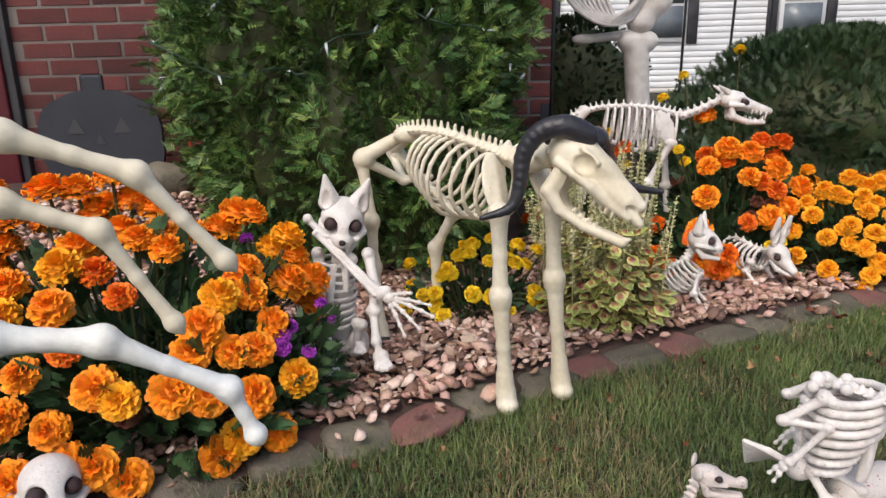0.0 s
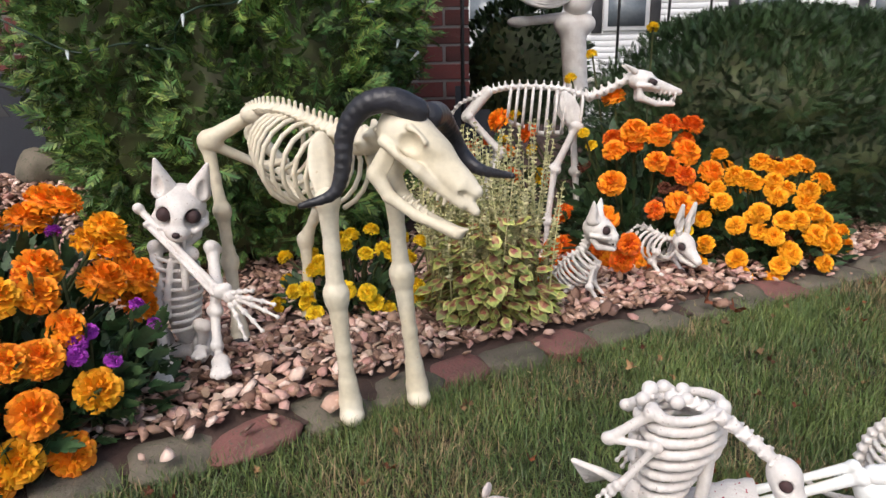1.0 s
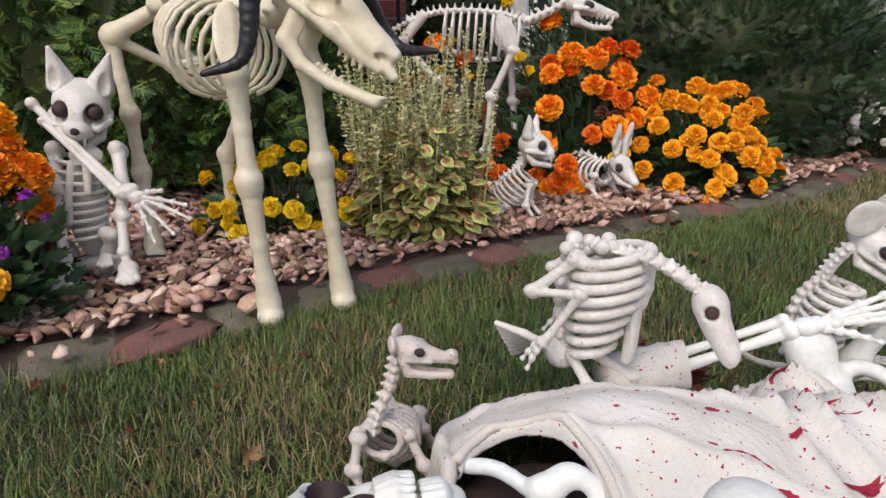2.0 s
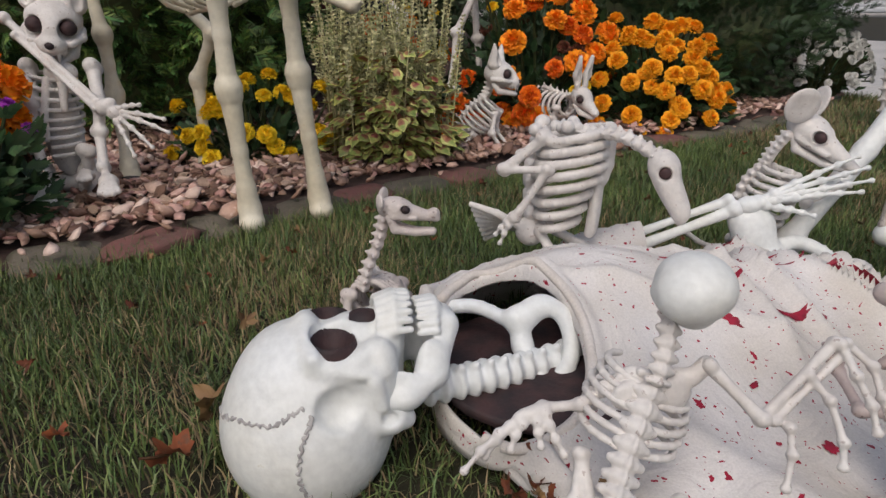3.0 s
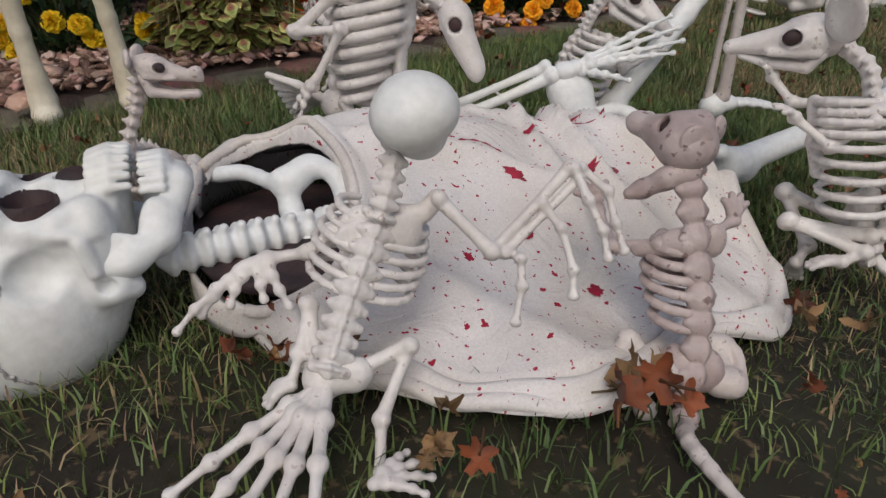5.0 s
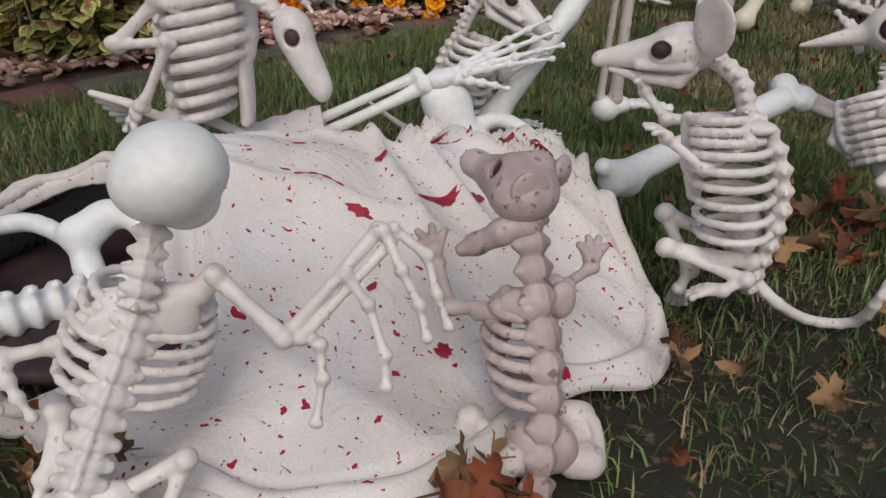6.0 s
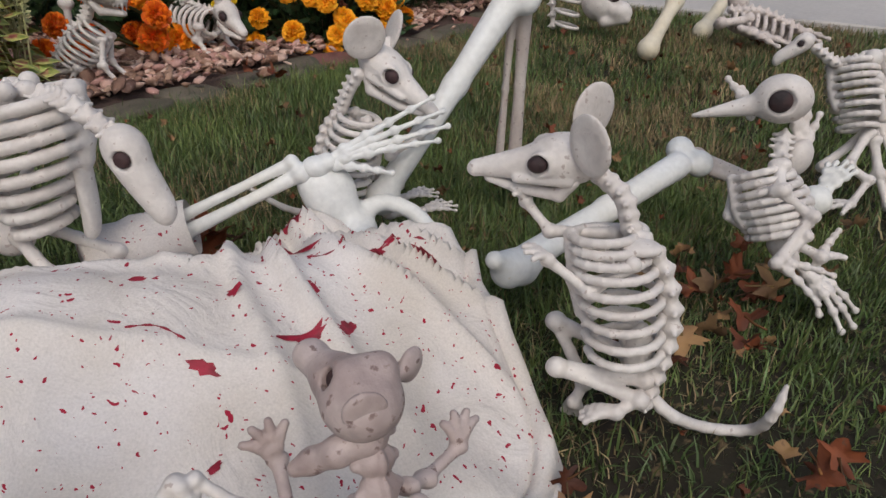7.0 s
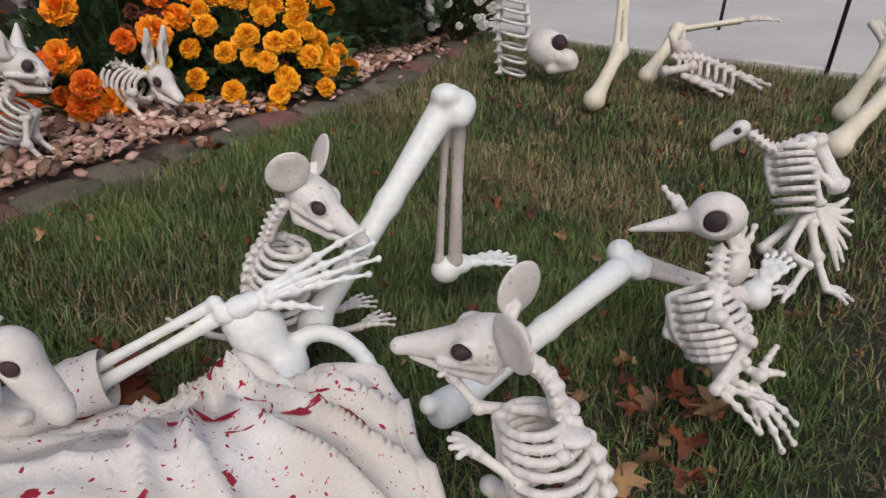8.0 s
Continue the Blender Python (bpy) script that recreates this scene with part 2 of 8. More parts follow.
def bone(a, b, r, ka=1.5, kb=1.5, split=True):
    """A long bone with a knobbed head at each end."""
    a, b = np.array(a, float), np.array(b, float)
    d = b - a
    n = np.cross(d, (0.3, 0.5, 0.8))
    n /= np.linalg.norm(n) + 1e-9
    s = [seg(a, a + 0.5 * d, r * 1.15, r * 0.85), seg(a + 0.5 * d, b, r * 0.85, r * 1.15)]
    for end, kk in ((a, ka), (b, kb)):
        if split:
            s += [ball(end + n * r * 0.6, r * kk * 0.85), ball(end - n * r * 0.6, r * kk * 0.85)]
        else:
            s.append(ball(end, r * kk))
    return s


def fused(name, prims, res, mat, k=0.004, rough=0.0, origin=(0, 0, 0)):
    """The mesh of the smooth union of prims, minus those that cut."""
    origin = np.array(origin, float)
    lo, hi = [], []
    for p in prims:
        if p[0] == "c":
            r = max(p[3], p[4])
            lo.append(np.minimum(p[1], p[2]) - r)
            hi.append(np.maximum(p[1], p[2]) + r)
        elif p[0] == "e":
            r = np.max(p[2])
            lo.append(p[1] - r)
            hi.append(p[1] + r)
    lo, hi = np.min(lo, axis=0) - 3 * res, np.max(hi, axis=0) + 3 * res
    n = np.maximum(np.ceil((hi - lo) / res).astype(int) + 1, 4)
    D = np.full(n, 0.03, dtype=np.float32)
    axes = [lo[i] + res * np.arange(n[i]) for i in range(3)]
    for p in prims:
        kk = k if p[5] is None else p[5]
        m = 2 * kk + 2.5 * res
        if p[0] == "c":
            r = max(p[3], p[4])
            plo, phi = np.minimum(p[1], p[2]) - r - m, np.maximum(p[1], p[2]) + r + m
        else:
            r = np.max(p[2])
            plo, phi = p[1] - r - m, p[1] + r + m
        i0 = np.clip(((plo - lo) / res).astype(int), 0, n - 1)
        i1 = np.clip(((phi - lo) / res).astype(int) + 2, 1, n)
        if np.any(i1 <= i0):
            continue
        sl = tuple(slice(a, b) for a, b in zip(i0, i1))
        X = axes[0][sl[0]][:, None, None]
        Y = axes[1][sl[1]][None, :, None]
        Z = axes[2][sl[2]][None, None, :]
        if p[0] == "c":
            a, d = p[1], p[2] - p[1]
            t = ((X - a[0]) * d[0] + (Y - a[1]) * d[1] + (Z - a[2]) * d[2]) / max(float(d @ d), 1e-12)
            t = np.clip(t, 0, 1)
            q = np.sqrt((X - a[0] - t * d[0]) ** 2 + (Y - a[1] - t * d[1]) ** 2 + (Z - a[2] - t * d[2]) ** 2)
            d_ = q - (p[3] + (p[4] - p[3]) * t)
        else:
            x, y, z = X - p[1][0], Y - p[1][1], Z - p[1][2]
            if p[3] is not None:
                R = np.array(p[3], float)
                x, y, z = (x * R[0][0] + y * R[1][0] + z * R[2][0], x * R[0][1] + y * R[1][1] + z * R[2][1], x * R[0][2] + y * R[1][2] + z * R[2][2])
            rr = p[2]
            k0 = np.sqrt((x / rr[0]) ** 2 + (y / rr[1]) ** 2 + (z / rr[2]) ** 2)
            k1 = np.sqrt((x / rr[0] ** 2) ** 2 + (y / rr[1] ** 2) ** 2 + (z / rr[2] ** 2) ** 2) + 1e-9
            d_ = k0 * (k0 - 1) / k1
        cur = D[sl]
        if p[0] == "x":
            h = np.clip(0.5 + 0.5 * (-d_ - cur) / kk, 0, 1)
            D[sl] = cur * (1 - h) - d_ * h + kk * h * (1 - h)
        else:
            h = np.clip(0.5 + 0.5 * (cur - d_) / kk, 0, 1)
            D[sl] = cur * (1 - h) + d_ * h - kk * h * (1 - h)
    D[0], D[-1], D[:, 0], D[:, -1], D[:, :, 0], D[:, :, -1] = 0.03, 0.03, 0.03, 0.03, 0.03, 0.03
    inside = D < 0
    c = [inside[i:n[0] - 1 + i, j:n[1] - 1 + j, l:n[2] - 1 + l] for i in (0, 1) for j in (0, 1) for l in (0, 1)]
    cnt = sum(a.astype(np.int8) for a in c)
    act = (cnt > 0) & (cnt < 8)
    idx = np.full(act.shape, -1, dtype=np.int32)
    cells = np.argwhere(act)
    idx[act] = np.arange(len(cells))
    acc, num = np.zeros((len(cells), 3)), np.zeros(len(cells))
    corner = [(i, j, l) for i in (0, 1) for j in (0, 1) for l in (0, 1)]
    vals = {o: D[cells[:, 0] + o[0], cells[:, 1] + o[1], cells[:, 2] + o[2]] for o in corner}
    for o in corner:
        for ax in range(3):
            if o[ax] == 0:
                o2 = tuple(1 if q == ax else o[q] for q in range(3))
                a, b = vals[o], vals[o2]
                cr = (a < 0) != (b < 0)
                t = np.where(cr, a / np.where(np.abs(a - b) < 1e-12, 1, a - b), 0)
                pos = np.tile(np.array(o, float), (len(cells), 1))
                pos[:, ax] += t
                acc += pos * cr[:, None]
                num += cr
    V = lo + res * (cells + acc / num[:, None])
    faces = []
    for ax in range(3):
        a = [slice(0, n[q] - 1) for q in range(3)]
        b = list(a)
        a[ax], b[ax] = slice(0, n[ax] - 1), slice(1, n[ax])
        s0, s1 = inside[tuple(slice(0, n[q]) if q != ax else slice(0, n[q] - 1) for q in range(3))], inside[tuple(slice(0, n[q]) if q != ax else slice(1, n[q]) for q in range(3))]
        e = np.argwhere(s0 != s1)
        u, w = [(1, 2), (2, 0), (0, 1)][ax]
        e = e[(e[:, u] > 0) & (e[:, w] > 0) & (e[:, u] < n[u] - 1) & (e[:, w] < n[w] - 1)]
        if len(e) == 0:
            continue

        def at(du, dw):
            q = e.copy()
            q[:, u] += du
            q[:, w] += dw
            return idx[q[:, 0], q[:, 1], q[:, 2]]
        quad = np.stack([at(-1, -1), at(0, -1), at(0, 0), at(-1, 0)], axis=1)
        neg = ~s0[e[:, 0], e[:, 1], e[:, 2]]
        quad[neg] = quad[neg][:, ::-1]
        faces.append(quad)
    F = np.concatenate(faces)
    F = F[(F >= 0).all(axis=1)]
    return mesh_quads(name, V - origin, F, mat)

# ---------- the setting ----------
EDGE = spline([(-2.6, -0.9), (-1.3, 0.22), (-0.75, 0.67), (-0.31, 0.98), (-0.06, 1.10), (0.255, 1.30), (0.568, 1.455), (1.2, 1.75), (1.6, 1.94), (2.1, 2.3), (2.52, 2.75)], 240)
EDGE_XY = np.array(EDGE)[:, :2]


def edge_side(x, y):
    """Signed distance to the edging line: positive on the bed's side."""
    x, y = np.atleast_1d(x).astype(float), np.atleast_1d(y).astype(float)
    d2 = (x[:, None] - EDGE_XY[None, :, 0]) ** 2 + (y[:, None] - EDGE_XY[None, :, 1]) ** 2
    i = np.clip(np.argmin(d2, axis=1), 1, len(EDGE_XY) - 2)
    t = EDGE_XY[i + 1] - EDGE_XY[i - 1]
    t /= np.linalg.norm(t, axis=1)[:, None]
    return -(x - EDGE_XY[i, 0]) * t[:, 1] + (y - EDGE_XY[i, 1]) * t[:, 0]


def waves(x, y):
    return 0.004 * np.sin(7 * x + 2 * y) * np.cos(5 * y - 3 * x) + 0.002 * np.sin(23 * x - 9 * y)


def step(a, lo, hi):
    u = np.clip((np.asarray(a, dtype=float) - lo) / (hi - lo), 0, 1)
    return u * u * (3 - 2 * u)


def lawn_z(x, y):
    """The lawn falls away a little from the bed towards the driveway side."""
    x, y = np.atleast_1d(x).astype(float), np.atleast_1d(y).astype(float)
    return -0.062 * step(x, 0.58, 0.95) * step(-edge_side(x, y), 0.1, 0.65) * (1 - 0.8 * step(x, 1.75, 2.3))


def bed_z(x, y):
    """Height of the crowned bed, which rises towards the house."""
    s = float(edge_side(x, y)[0])
    u = min(max((s - 0.75) / 0.85, 0), 1)
    return 0.024 + 0.215 * u * u * (3 - 2 * u)


# the ground runs to the horizon as one sheet, finer near by
def ground_mesh():
    ax = np.concatenate([[-400, -120, -40, -12, -5], np.arange(-3, 4.01, 0.05), [5, 7, 12, 25, 60, 150, 400]])
    ay = np.concatenate([[-400, -60, -15, -5, -2], np.arange(-1, 4.01, 0.05), [5, 7, 12, 25, 60, 150, 400]])
    xs, ys = np.meshgrid(ax, ay, indexing="ij")
    near = (np.abs(xs) < 4.1) & (ys > -1.1) & (ys < 4.1)
    z = np.where(near, waves(xs, ys) + lawn_z(xs.ravel(), ys.ravel()).reshape(xs.shape), 0) - 0.008
    v = np.stack([xs.ravel(), ys.ravel(), z.ravel()], axis=1)
    nx, ny = len(ax), len(ay)
    i = (np.arange(nx - 1)[:, None] * ny + np.arange(ny - 1)[None, :]).ravel()
    return mesh_quads("ground", v, np.stack([i, i + ny, i + ny + 1, i + 1], axis=1), SOIL)


ground = tagged(new("ground", ground_mesh()), "dark lawn soil with dry thatch under the grass", "ground", kind="structure")


def bed_mesh():
    """A strip of soil from the edging back to the house, a little crowned."""
    rows = 26
    v, f = [], []
    for i in range(0, len(EDGE_XY), 3):
        t = EDGE_XY[min(i + 1, 239)] - EDGE_XY[max(i - 1, 0)]
        t = t / np.linalg.norm(t)
        nrm = np.array((-t[1], t[0]))
        for j in range(rows):
            s = 0.03 + 2.6 * (j / (rows - 1)) ** 1.5
            q = EDGE_XY[i] + nrm * s
            v.append((q[0], q[1], 0.004 + 0.02 * min(1, s / 0.3) + (bed_z(q[0], q[1]) - 0.024) + 0.003 * math.sin(31 * q[0]) * math.cos(27 * q[1])))
    m = len(range(0, len(EDGE_XY), 3))
    for i in range(m - 1):
        for j in range(rows - 1):
            f.append((i * rows + j, (i + 1) * rows + j, (i + 1) * rows + j + 1, i * rows + j + 1))
    return mesh_of("garden_bed", v, f, BED_SOIL)


garden_bed = tagged(new("garden_bed", bed_mesh()), "dark soil flower bed covered in pink crushed rock", "garden bed", kind="structure")

# pavement beyond the lawn, with joints, and the far lawn behind it
pave = thing("pavement", (3.0, 1.3, 0), "pale grey concrete driveway slabs beside the lawn", "pavement", kind="structure")
PAVE_DIR = Vector((-0.42, 0.91, 0)).normalized()
PAVE_OUT = Vector((0.91, 0.42, 0)).normalized()
slab_bm = box_bm(-0.006, 1.494, -0.006, 1.494, -0.05, 0.012, 0.006, 1)
slab_me = bpy.data.meshes.new("slab")
slab_bm.to_mesh(slab_me)
slab_bm.free()
slab_me.materials.append(CONCRETE)
for i in range(-3, 7):
    for j in range(0, 3):
        s = new("slab", slab_me)
        s.parent = pave
        p = PAVE_DIR * (1.5 * i) + PAVE_OUT * (1.5 * j + 0.02)
        s.matrix_local = Matrix.Translation(p) @ Matrix.Rotation(math.atan2(PAVE_OUT.y, PAVE_OUT.x), 4, "Z")

# edging stones
edging = thing("edging", (0.255, 1.30, 0), "row of worn grey and red edging stones along the lawn", "edging", kind="structure")


def stone_mesh(seed, mat, lx, ly, lz):
    bm = bmesh.new()
    bmesh.ops.create_cube(bm, size=1)
    bmesh.ops.bevel(bm, geom=bm.edges[:], offset=0.27, segments=3, affect="EDGES", profile=0.5)
    for v in bm.verts:
        k = 1 + 0.34 * noise.noise(v.co * 1.9 + Vector((seed * 3.7, 3, 1)))
        v.co = Vector((v.co.x * lx * k, v.co.y * ly * k, v.co.z * lz))
    me = bpy.data.meshes.new("edging_stone")
    bm.to_mesh(me)
    bm.free()
    me.polygons.foreach_set("use_smooth", [True] * len(me.polygons))
    me.materials.append(mat)
    return me


stone_kinds = [stone_mesh(i, STONE_GREY, 0.152, 0.118, 0.036) for i in range(4)] + [stone_mesh(9 + i, STONE_RED, 0.152, 0.118, 0.036) for i in range(2)]
rng = random.Random(4)
travel = np.concatenate([[0], np.cumsum(np.linalg.norm(np.diff(EDGE_XY, axis=0), axis=1))])
k, s = 0, 1.0
while s < travel[-1]:
    i = int(np.searchsorted(travel, s))
    i = min(max(i, 1), 238)
    t = EDGE_XY[i + 1] - EDGE_XY[i - 1]
    ang = math.atan2(t[1], t[0])
    nrm = Vector((-math.sin(ang), math.cos(ang), 0))
    c = Vector((*EDGE_XY[i], -0.004)) + nrm * 0.055 - Vector(edging.location)
    st = new("edging_stone", stone_kinds[4 + k % 2 if k % 5 in (1,) or k % 7 == 5 else rng.randrange(4)])
    st.parent = edging
    st.matrix_local = Matrix.Translation(c) @ Matrix.Rotation(ang + rng.uniform(-0.2, 0.2), 4, "Z") @ Matrix.Rotation(rng.uniform(-0.12, 0.12), 4, "X") @ Matrix.Rotation(rng.uniform(-0.06, 0.06), 4, "Y") @ Matrix.Diagonal((rng.uniform(0.85, 1.12), rng.uniform(0.85, 1.15), 1, 1))
    s += 0.142 * rng.uniform(0.92, 1.08)
    k += 1

# brick house wall, bricks as pieces
WALL_Y = 2.85
WALL_X1 = 0.455
wall = thing("wall_house", (-1.2, WALL_Y, 0), "dark red brick house wall with pale mortar joints", "wall", kind="structure")
part("mortar", box_bm(-2.9, WALL_X1 + 1.2 - 0.006, -0.001, 0.30, 0, 3.2), MORTAR, wall)
brick_mesh = bpy.data.meshes.new("brick")
_bm = box_bm(-0.097, 0.097, -0.004, 0.09, -0.0285, 0.0285, 0.0022, 1)
_bm.to_mesh(brick_mesh)
_bm.free()
brick_mesh.materials.append(BRICK)
half_mesh = bpy.data.meshes.new("brick")
_bm = box_bm(-0.046, 0.046, -0.004, 0.09, -0.0285, 0.0285, 0.0022, 1)
_bm.to_mesh(half_mesh)
_bm.free()
half_mesh.materials.append(BRICK)
rng = random.Random(7)
nb = 0
for row in range(1, 20):
    z = 0.035 + row * 0.067
    off = 0.1035 if row % 2 else 0.0
    for c in range(0, 11):
        x = WALL_X1 - 0.1 - off - c * 0.207
        if x < -1.72:
            continue
        b = new("brick", brick_mesh)
        b.parent = wall
        b.location = (x + 1.2 + rng.uniform(-0.002, 0.002), rng.uniform(-0.002, 0.001), z)
        nb += 1
    if row % 2:
        b = new("brick", half_mesh)
        b.parent = wall
        b.location = (WALL_X1 - 0.049 + 1.2, 0, z)
# the return of the wall at the corner
part("return_wall", box_bm(WALL_X1 + 1.2 - 0.29, WALL_X1 + 1.2 - 0.002, 0.302, 3.0, 0, 3.2), BRICK, wall)
# maroon window trim and sash edge beside the bricks
trim = thing("trim", (-1.78, WALL_Y - 0.02, 0), "dark maroon painted door trim at the brick wall", "trim", kind="structure")
part("casing", box_bm(-0.30, 0.0, -0.03, 0.02, 0, 2.1, 0.008), RED_TRIM, trim)
part("edge_strip", box_bm(0.0, 0.035, -0.015, 0.02, 0, 2.1, 0.004), DARK_TRIM, trim)


# ---------- far things ----------
def far_house():
    h = thing("white_house", (6.2, 17.0, 0), "white clapboard house with dark shutters across the street", "house")
    w, hgt = 16.0, 6.0
    part("wall", box_bm(-6, w - 6, 0, 6, 0, hgt), SIDING, h)
    for i in range(41):
        part("clapboard", box_bm(-6.02, w - 5.98, -0.05, -0.002, 0.14 + i * 0.14, 0.14 + i * 0.14 + 0.132, 0.01, 1), SIDING, h)
    part("foundation", box_bm(-6.05, w - 5.95, -0.08, 0.1, 0, 0.12), CONCRETE, h)
    bm = bmesh.new()
    vs = [bm.verts.new(p) for p in ((-6.4, -0.5, hgt), (w - 5.6, -0.5, hgt), (w - 5.6, 6.5, hgt), (-6.4, 6.5, hgt), (-6.4, 3, hgt + 2.2), (w - 5.6, 3, hgt + 2.2))]
    for f in ((0, 1, 5, 4), (2, 3, 4, 5), (0, 4, 3), (1, 2, 5), (3, 2, 1, 0)):
        bm.faces.new([vs[q] for q in f])
    flat(part("roof", bm, DARK_TRIM, h))
    for x in (-4.2, -0.9, 2.4, 5.6, 8.2):
        win = part("window", box_bm(x - 0.55, x + 0.55, -0.12, -0.052, 1.2, 2.9, 0.01, 1), SIDING, h, "white framed sash window")
        part("pane", box_bm(x - 0.45, x + 0.45, -0.135, -0.122, 1.3, 2.02), GLASS_FAR, win)
        part("pane", box_bm(x - 0.45, x + 0.45, -0.135, -0.122, 2.08, 2.8), GLASS_FAR, win)
        for sx in (-0.83, 0.58):
            part("shutter", box_bm(x + sx, x + sx + 0.25, -0.1, -0.052, 1.15, 2.95, 0.01, 1), DARK_TRIM, h, "dark louvred shutter")
    return h


far_house()

# ---------- plants ----------


class Cloud:
    """Collects many small faces into one mesh."""

    def __init__(self):
        self.v, self.f, self.n = [], [], 0

    def add(self, verts, faces):
        self.v.append(np.asarray(verts, dtype=np.float32))
        self.f.append(np.asarray(faces, dtype=np.int32) + self.n)
        self.n += len(verts)

    def mesh(self, name, mat, smooth=True):
        return mesh_quads(name, np.concatenate(self.v), np.concatenate(self.f), mat, smooth)


def turn_to(d, spin=0.0):
    """A rotation whose z runs along d."""
    q = Vector(d).normalized().to_track_quat("Z", "Y").to_matrix()
    return np.array(q @ Matrix.Rotation(spin, 3, "Z"))


def blade(length, width, droop=0.2):
    """A narrow pointed leaf along z, bending to +y, in two quads."""
    v = [(-width * 0.25, 0, 0), (width * 0.25, 0, 0), (width * 0.5, droop * length * 0.25, length * 0.5), (-width * 0.5, droop * length * 0.25, length * 0.5), (width * 0.06, droop * length, length * 0.96), (-width * 0.06, droop * length, length * 0.96)]
    return np.array(v), np.array([(0, 1, 2, 3), (3, 2, 4, 5)])


def spray(size, pairs=5, fine=0.16):
    """A flat feathery spray of scale leaves in the xz plane."""
    V, F, n = [], [], 0
    for i in range(pairs * 2 + 1):
        u = i / (pairs * 2)
        if i == pairs * 2:
            a, root, ln = 0.0, 0.0, 1.0
        else:
            a = (1 if i % 2 else -1) * (0.80 - 0.35 * u)
            root, ln = 0.75 * u, 0.42 * (1 - 0.55 * u)
        b, f = blade(ln * size, fine * size, 0.12)
        c, s = math.cos(a), math.sin(a)
        R = np.array([[c, 0, s], [0, 1, 0], [-s, 0, c]])
        V.append(b @ R.T + np.array((0, 0, root * size)))
        F.append(f + n)
        n += len(b)
    return np.concatenate(V), np.concatenate(F)


def shrub(name, base, radii, label, category, mat, count, size, seed, power=2.0, droop=0.25, lumps=0.12, pairs=5, fine=0.16, fan_out=0.5):
    """Trunk with limbs, and a crown of many overlapping sprays over an added dark inner shell that stands in for deep
    shade.
    """
    rng = random.Random(seed)
    t = thing(name, base, label, category)
    rx, ry, h = radii
    trunk = Cloud()
    for k in range(7):
        a = k * 0.9
        pts = [Vector((0.02 * math.cos(a), 0.02 * math.sin(a), -0.03)), Vector((0.25 * rx * math.cos(a), 0.25 * ry * math.sin(a), h * 0.35)), Vector((0.55 * rx * math.cos(a), 0.55 * ry * math.sin(a), h * 0.7))]
        v, f = tube(pts, [0.025, 0.016, 0.006], 6)
        trunk.add(v, [q for q in f if len(q) == 4])
    part("trunk", trunk.mesh("trunk", STEM), STEM, t)

    def surf(th, z):
        zz = min(z, 0.86)
        prof = max(0.0, 1 - abs(2 * zz - 0.75) ** power * (0.55 if zz < 0.375 else 0.42))
        if z > 0.86:
            prof *= math.sqrt(max(0.0, 1 - ((z - 0.86) / 0.14) ** 2))
        k = 1 + lumps * noise.noise(Vector((2.2 * math.cos(th), 2.2 * math.sin(th), 5 * z + seed))) + 0.5 * lumps * noise.noise(Vector((7 * math.cos(th), 7 * math.sin(th), 14 * z + seed)))
        return Vector((rx * prof * k * math.cos(th), ry * prof * k * math.sin(th), h * z))
    # closed shell in the dark stem colour, added to block light behind the sprays
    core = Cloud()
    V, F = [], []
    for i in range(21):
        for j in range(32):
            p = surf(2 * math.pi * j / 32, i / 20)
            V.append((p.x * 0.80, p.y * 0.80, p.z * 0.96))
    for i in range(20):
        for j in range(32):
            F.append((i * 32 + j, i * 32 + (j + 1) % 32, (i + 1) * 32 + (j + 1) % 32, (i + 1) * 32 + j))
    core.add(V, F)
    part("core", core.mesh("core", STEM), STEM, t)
    crown = Cloud()
    kinds = [spray(1.0, pairs, fine) for _ in range(1)]
    for k in range(count):
        th = rng.uniform(0, 2 * math.pi) if rng.random() < 0.3 else rng.uniform(math.pi * 0.92, math.pi * 2.08)
        z = rng.random() ** 0.9 * 0.98 if rng.random() < 0.88 else 1 - 0.14 * rng.random() ** 2
        p = surf(th, z)
        q = surf(th + 0.05, z) - surf(th - 0.05, z)
        w = surf(th, min(z + 0.03, 1.0)) - surf(th, max(z - 0.03, 0))
        nrm = q.cross(w)
        nrm = nrm.normalized() if nrm.length > 1e-6 else Vector((0, 0, 1))
        depth = rng.uniform(-0.2, 0.05)
        p = Vector((p.x * (1 + depth), p.y * (1 + depth), p.z))
        d = nrm * rng.uniform(0.5, 1.0) + Vector((rng.uniform(-fan_out, fan_out), rng.uniform(-fan_out, fan_out), rng.uniform(-droop, 0.75)))
        R = turn_to(d, rng.uniform(0, 6.28))
        s = size * rng.uniform(0.6, 1.25)
        v, f = kinds[0]
        crown.add(v @ (R * s).T + np.array(p), f)
    cr = part("crown", crown.mesh("crown", mat), mat, t)
    return t, surf


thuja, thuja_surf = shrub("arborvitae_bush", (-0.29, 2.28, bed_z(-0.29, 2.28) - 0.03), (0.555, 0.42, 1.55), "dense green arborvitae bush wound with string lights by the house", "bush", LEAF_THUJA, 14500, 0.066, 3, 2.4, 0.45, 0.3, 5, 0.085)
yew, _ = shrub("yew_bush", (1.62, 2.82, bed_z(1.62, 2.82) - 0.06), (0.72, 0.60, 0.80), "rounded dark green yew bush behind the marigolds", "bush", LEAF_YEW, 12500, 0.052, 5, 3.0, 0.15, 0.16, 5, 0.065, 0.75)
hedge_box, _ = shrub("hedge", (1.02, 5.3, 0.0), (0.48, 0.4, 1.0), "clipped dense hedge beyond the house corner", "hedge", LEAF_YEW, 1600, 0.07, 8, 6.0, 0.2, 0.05)
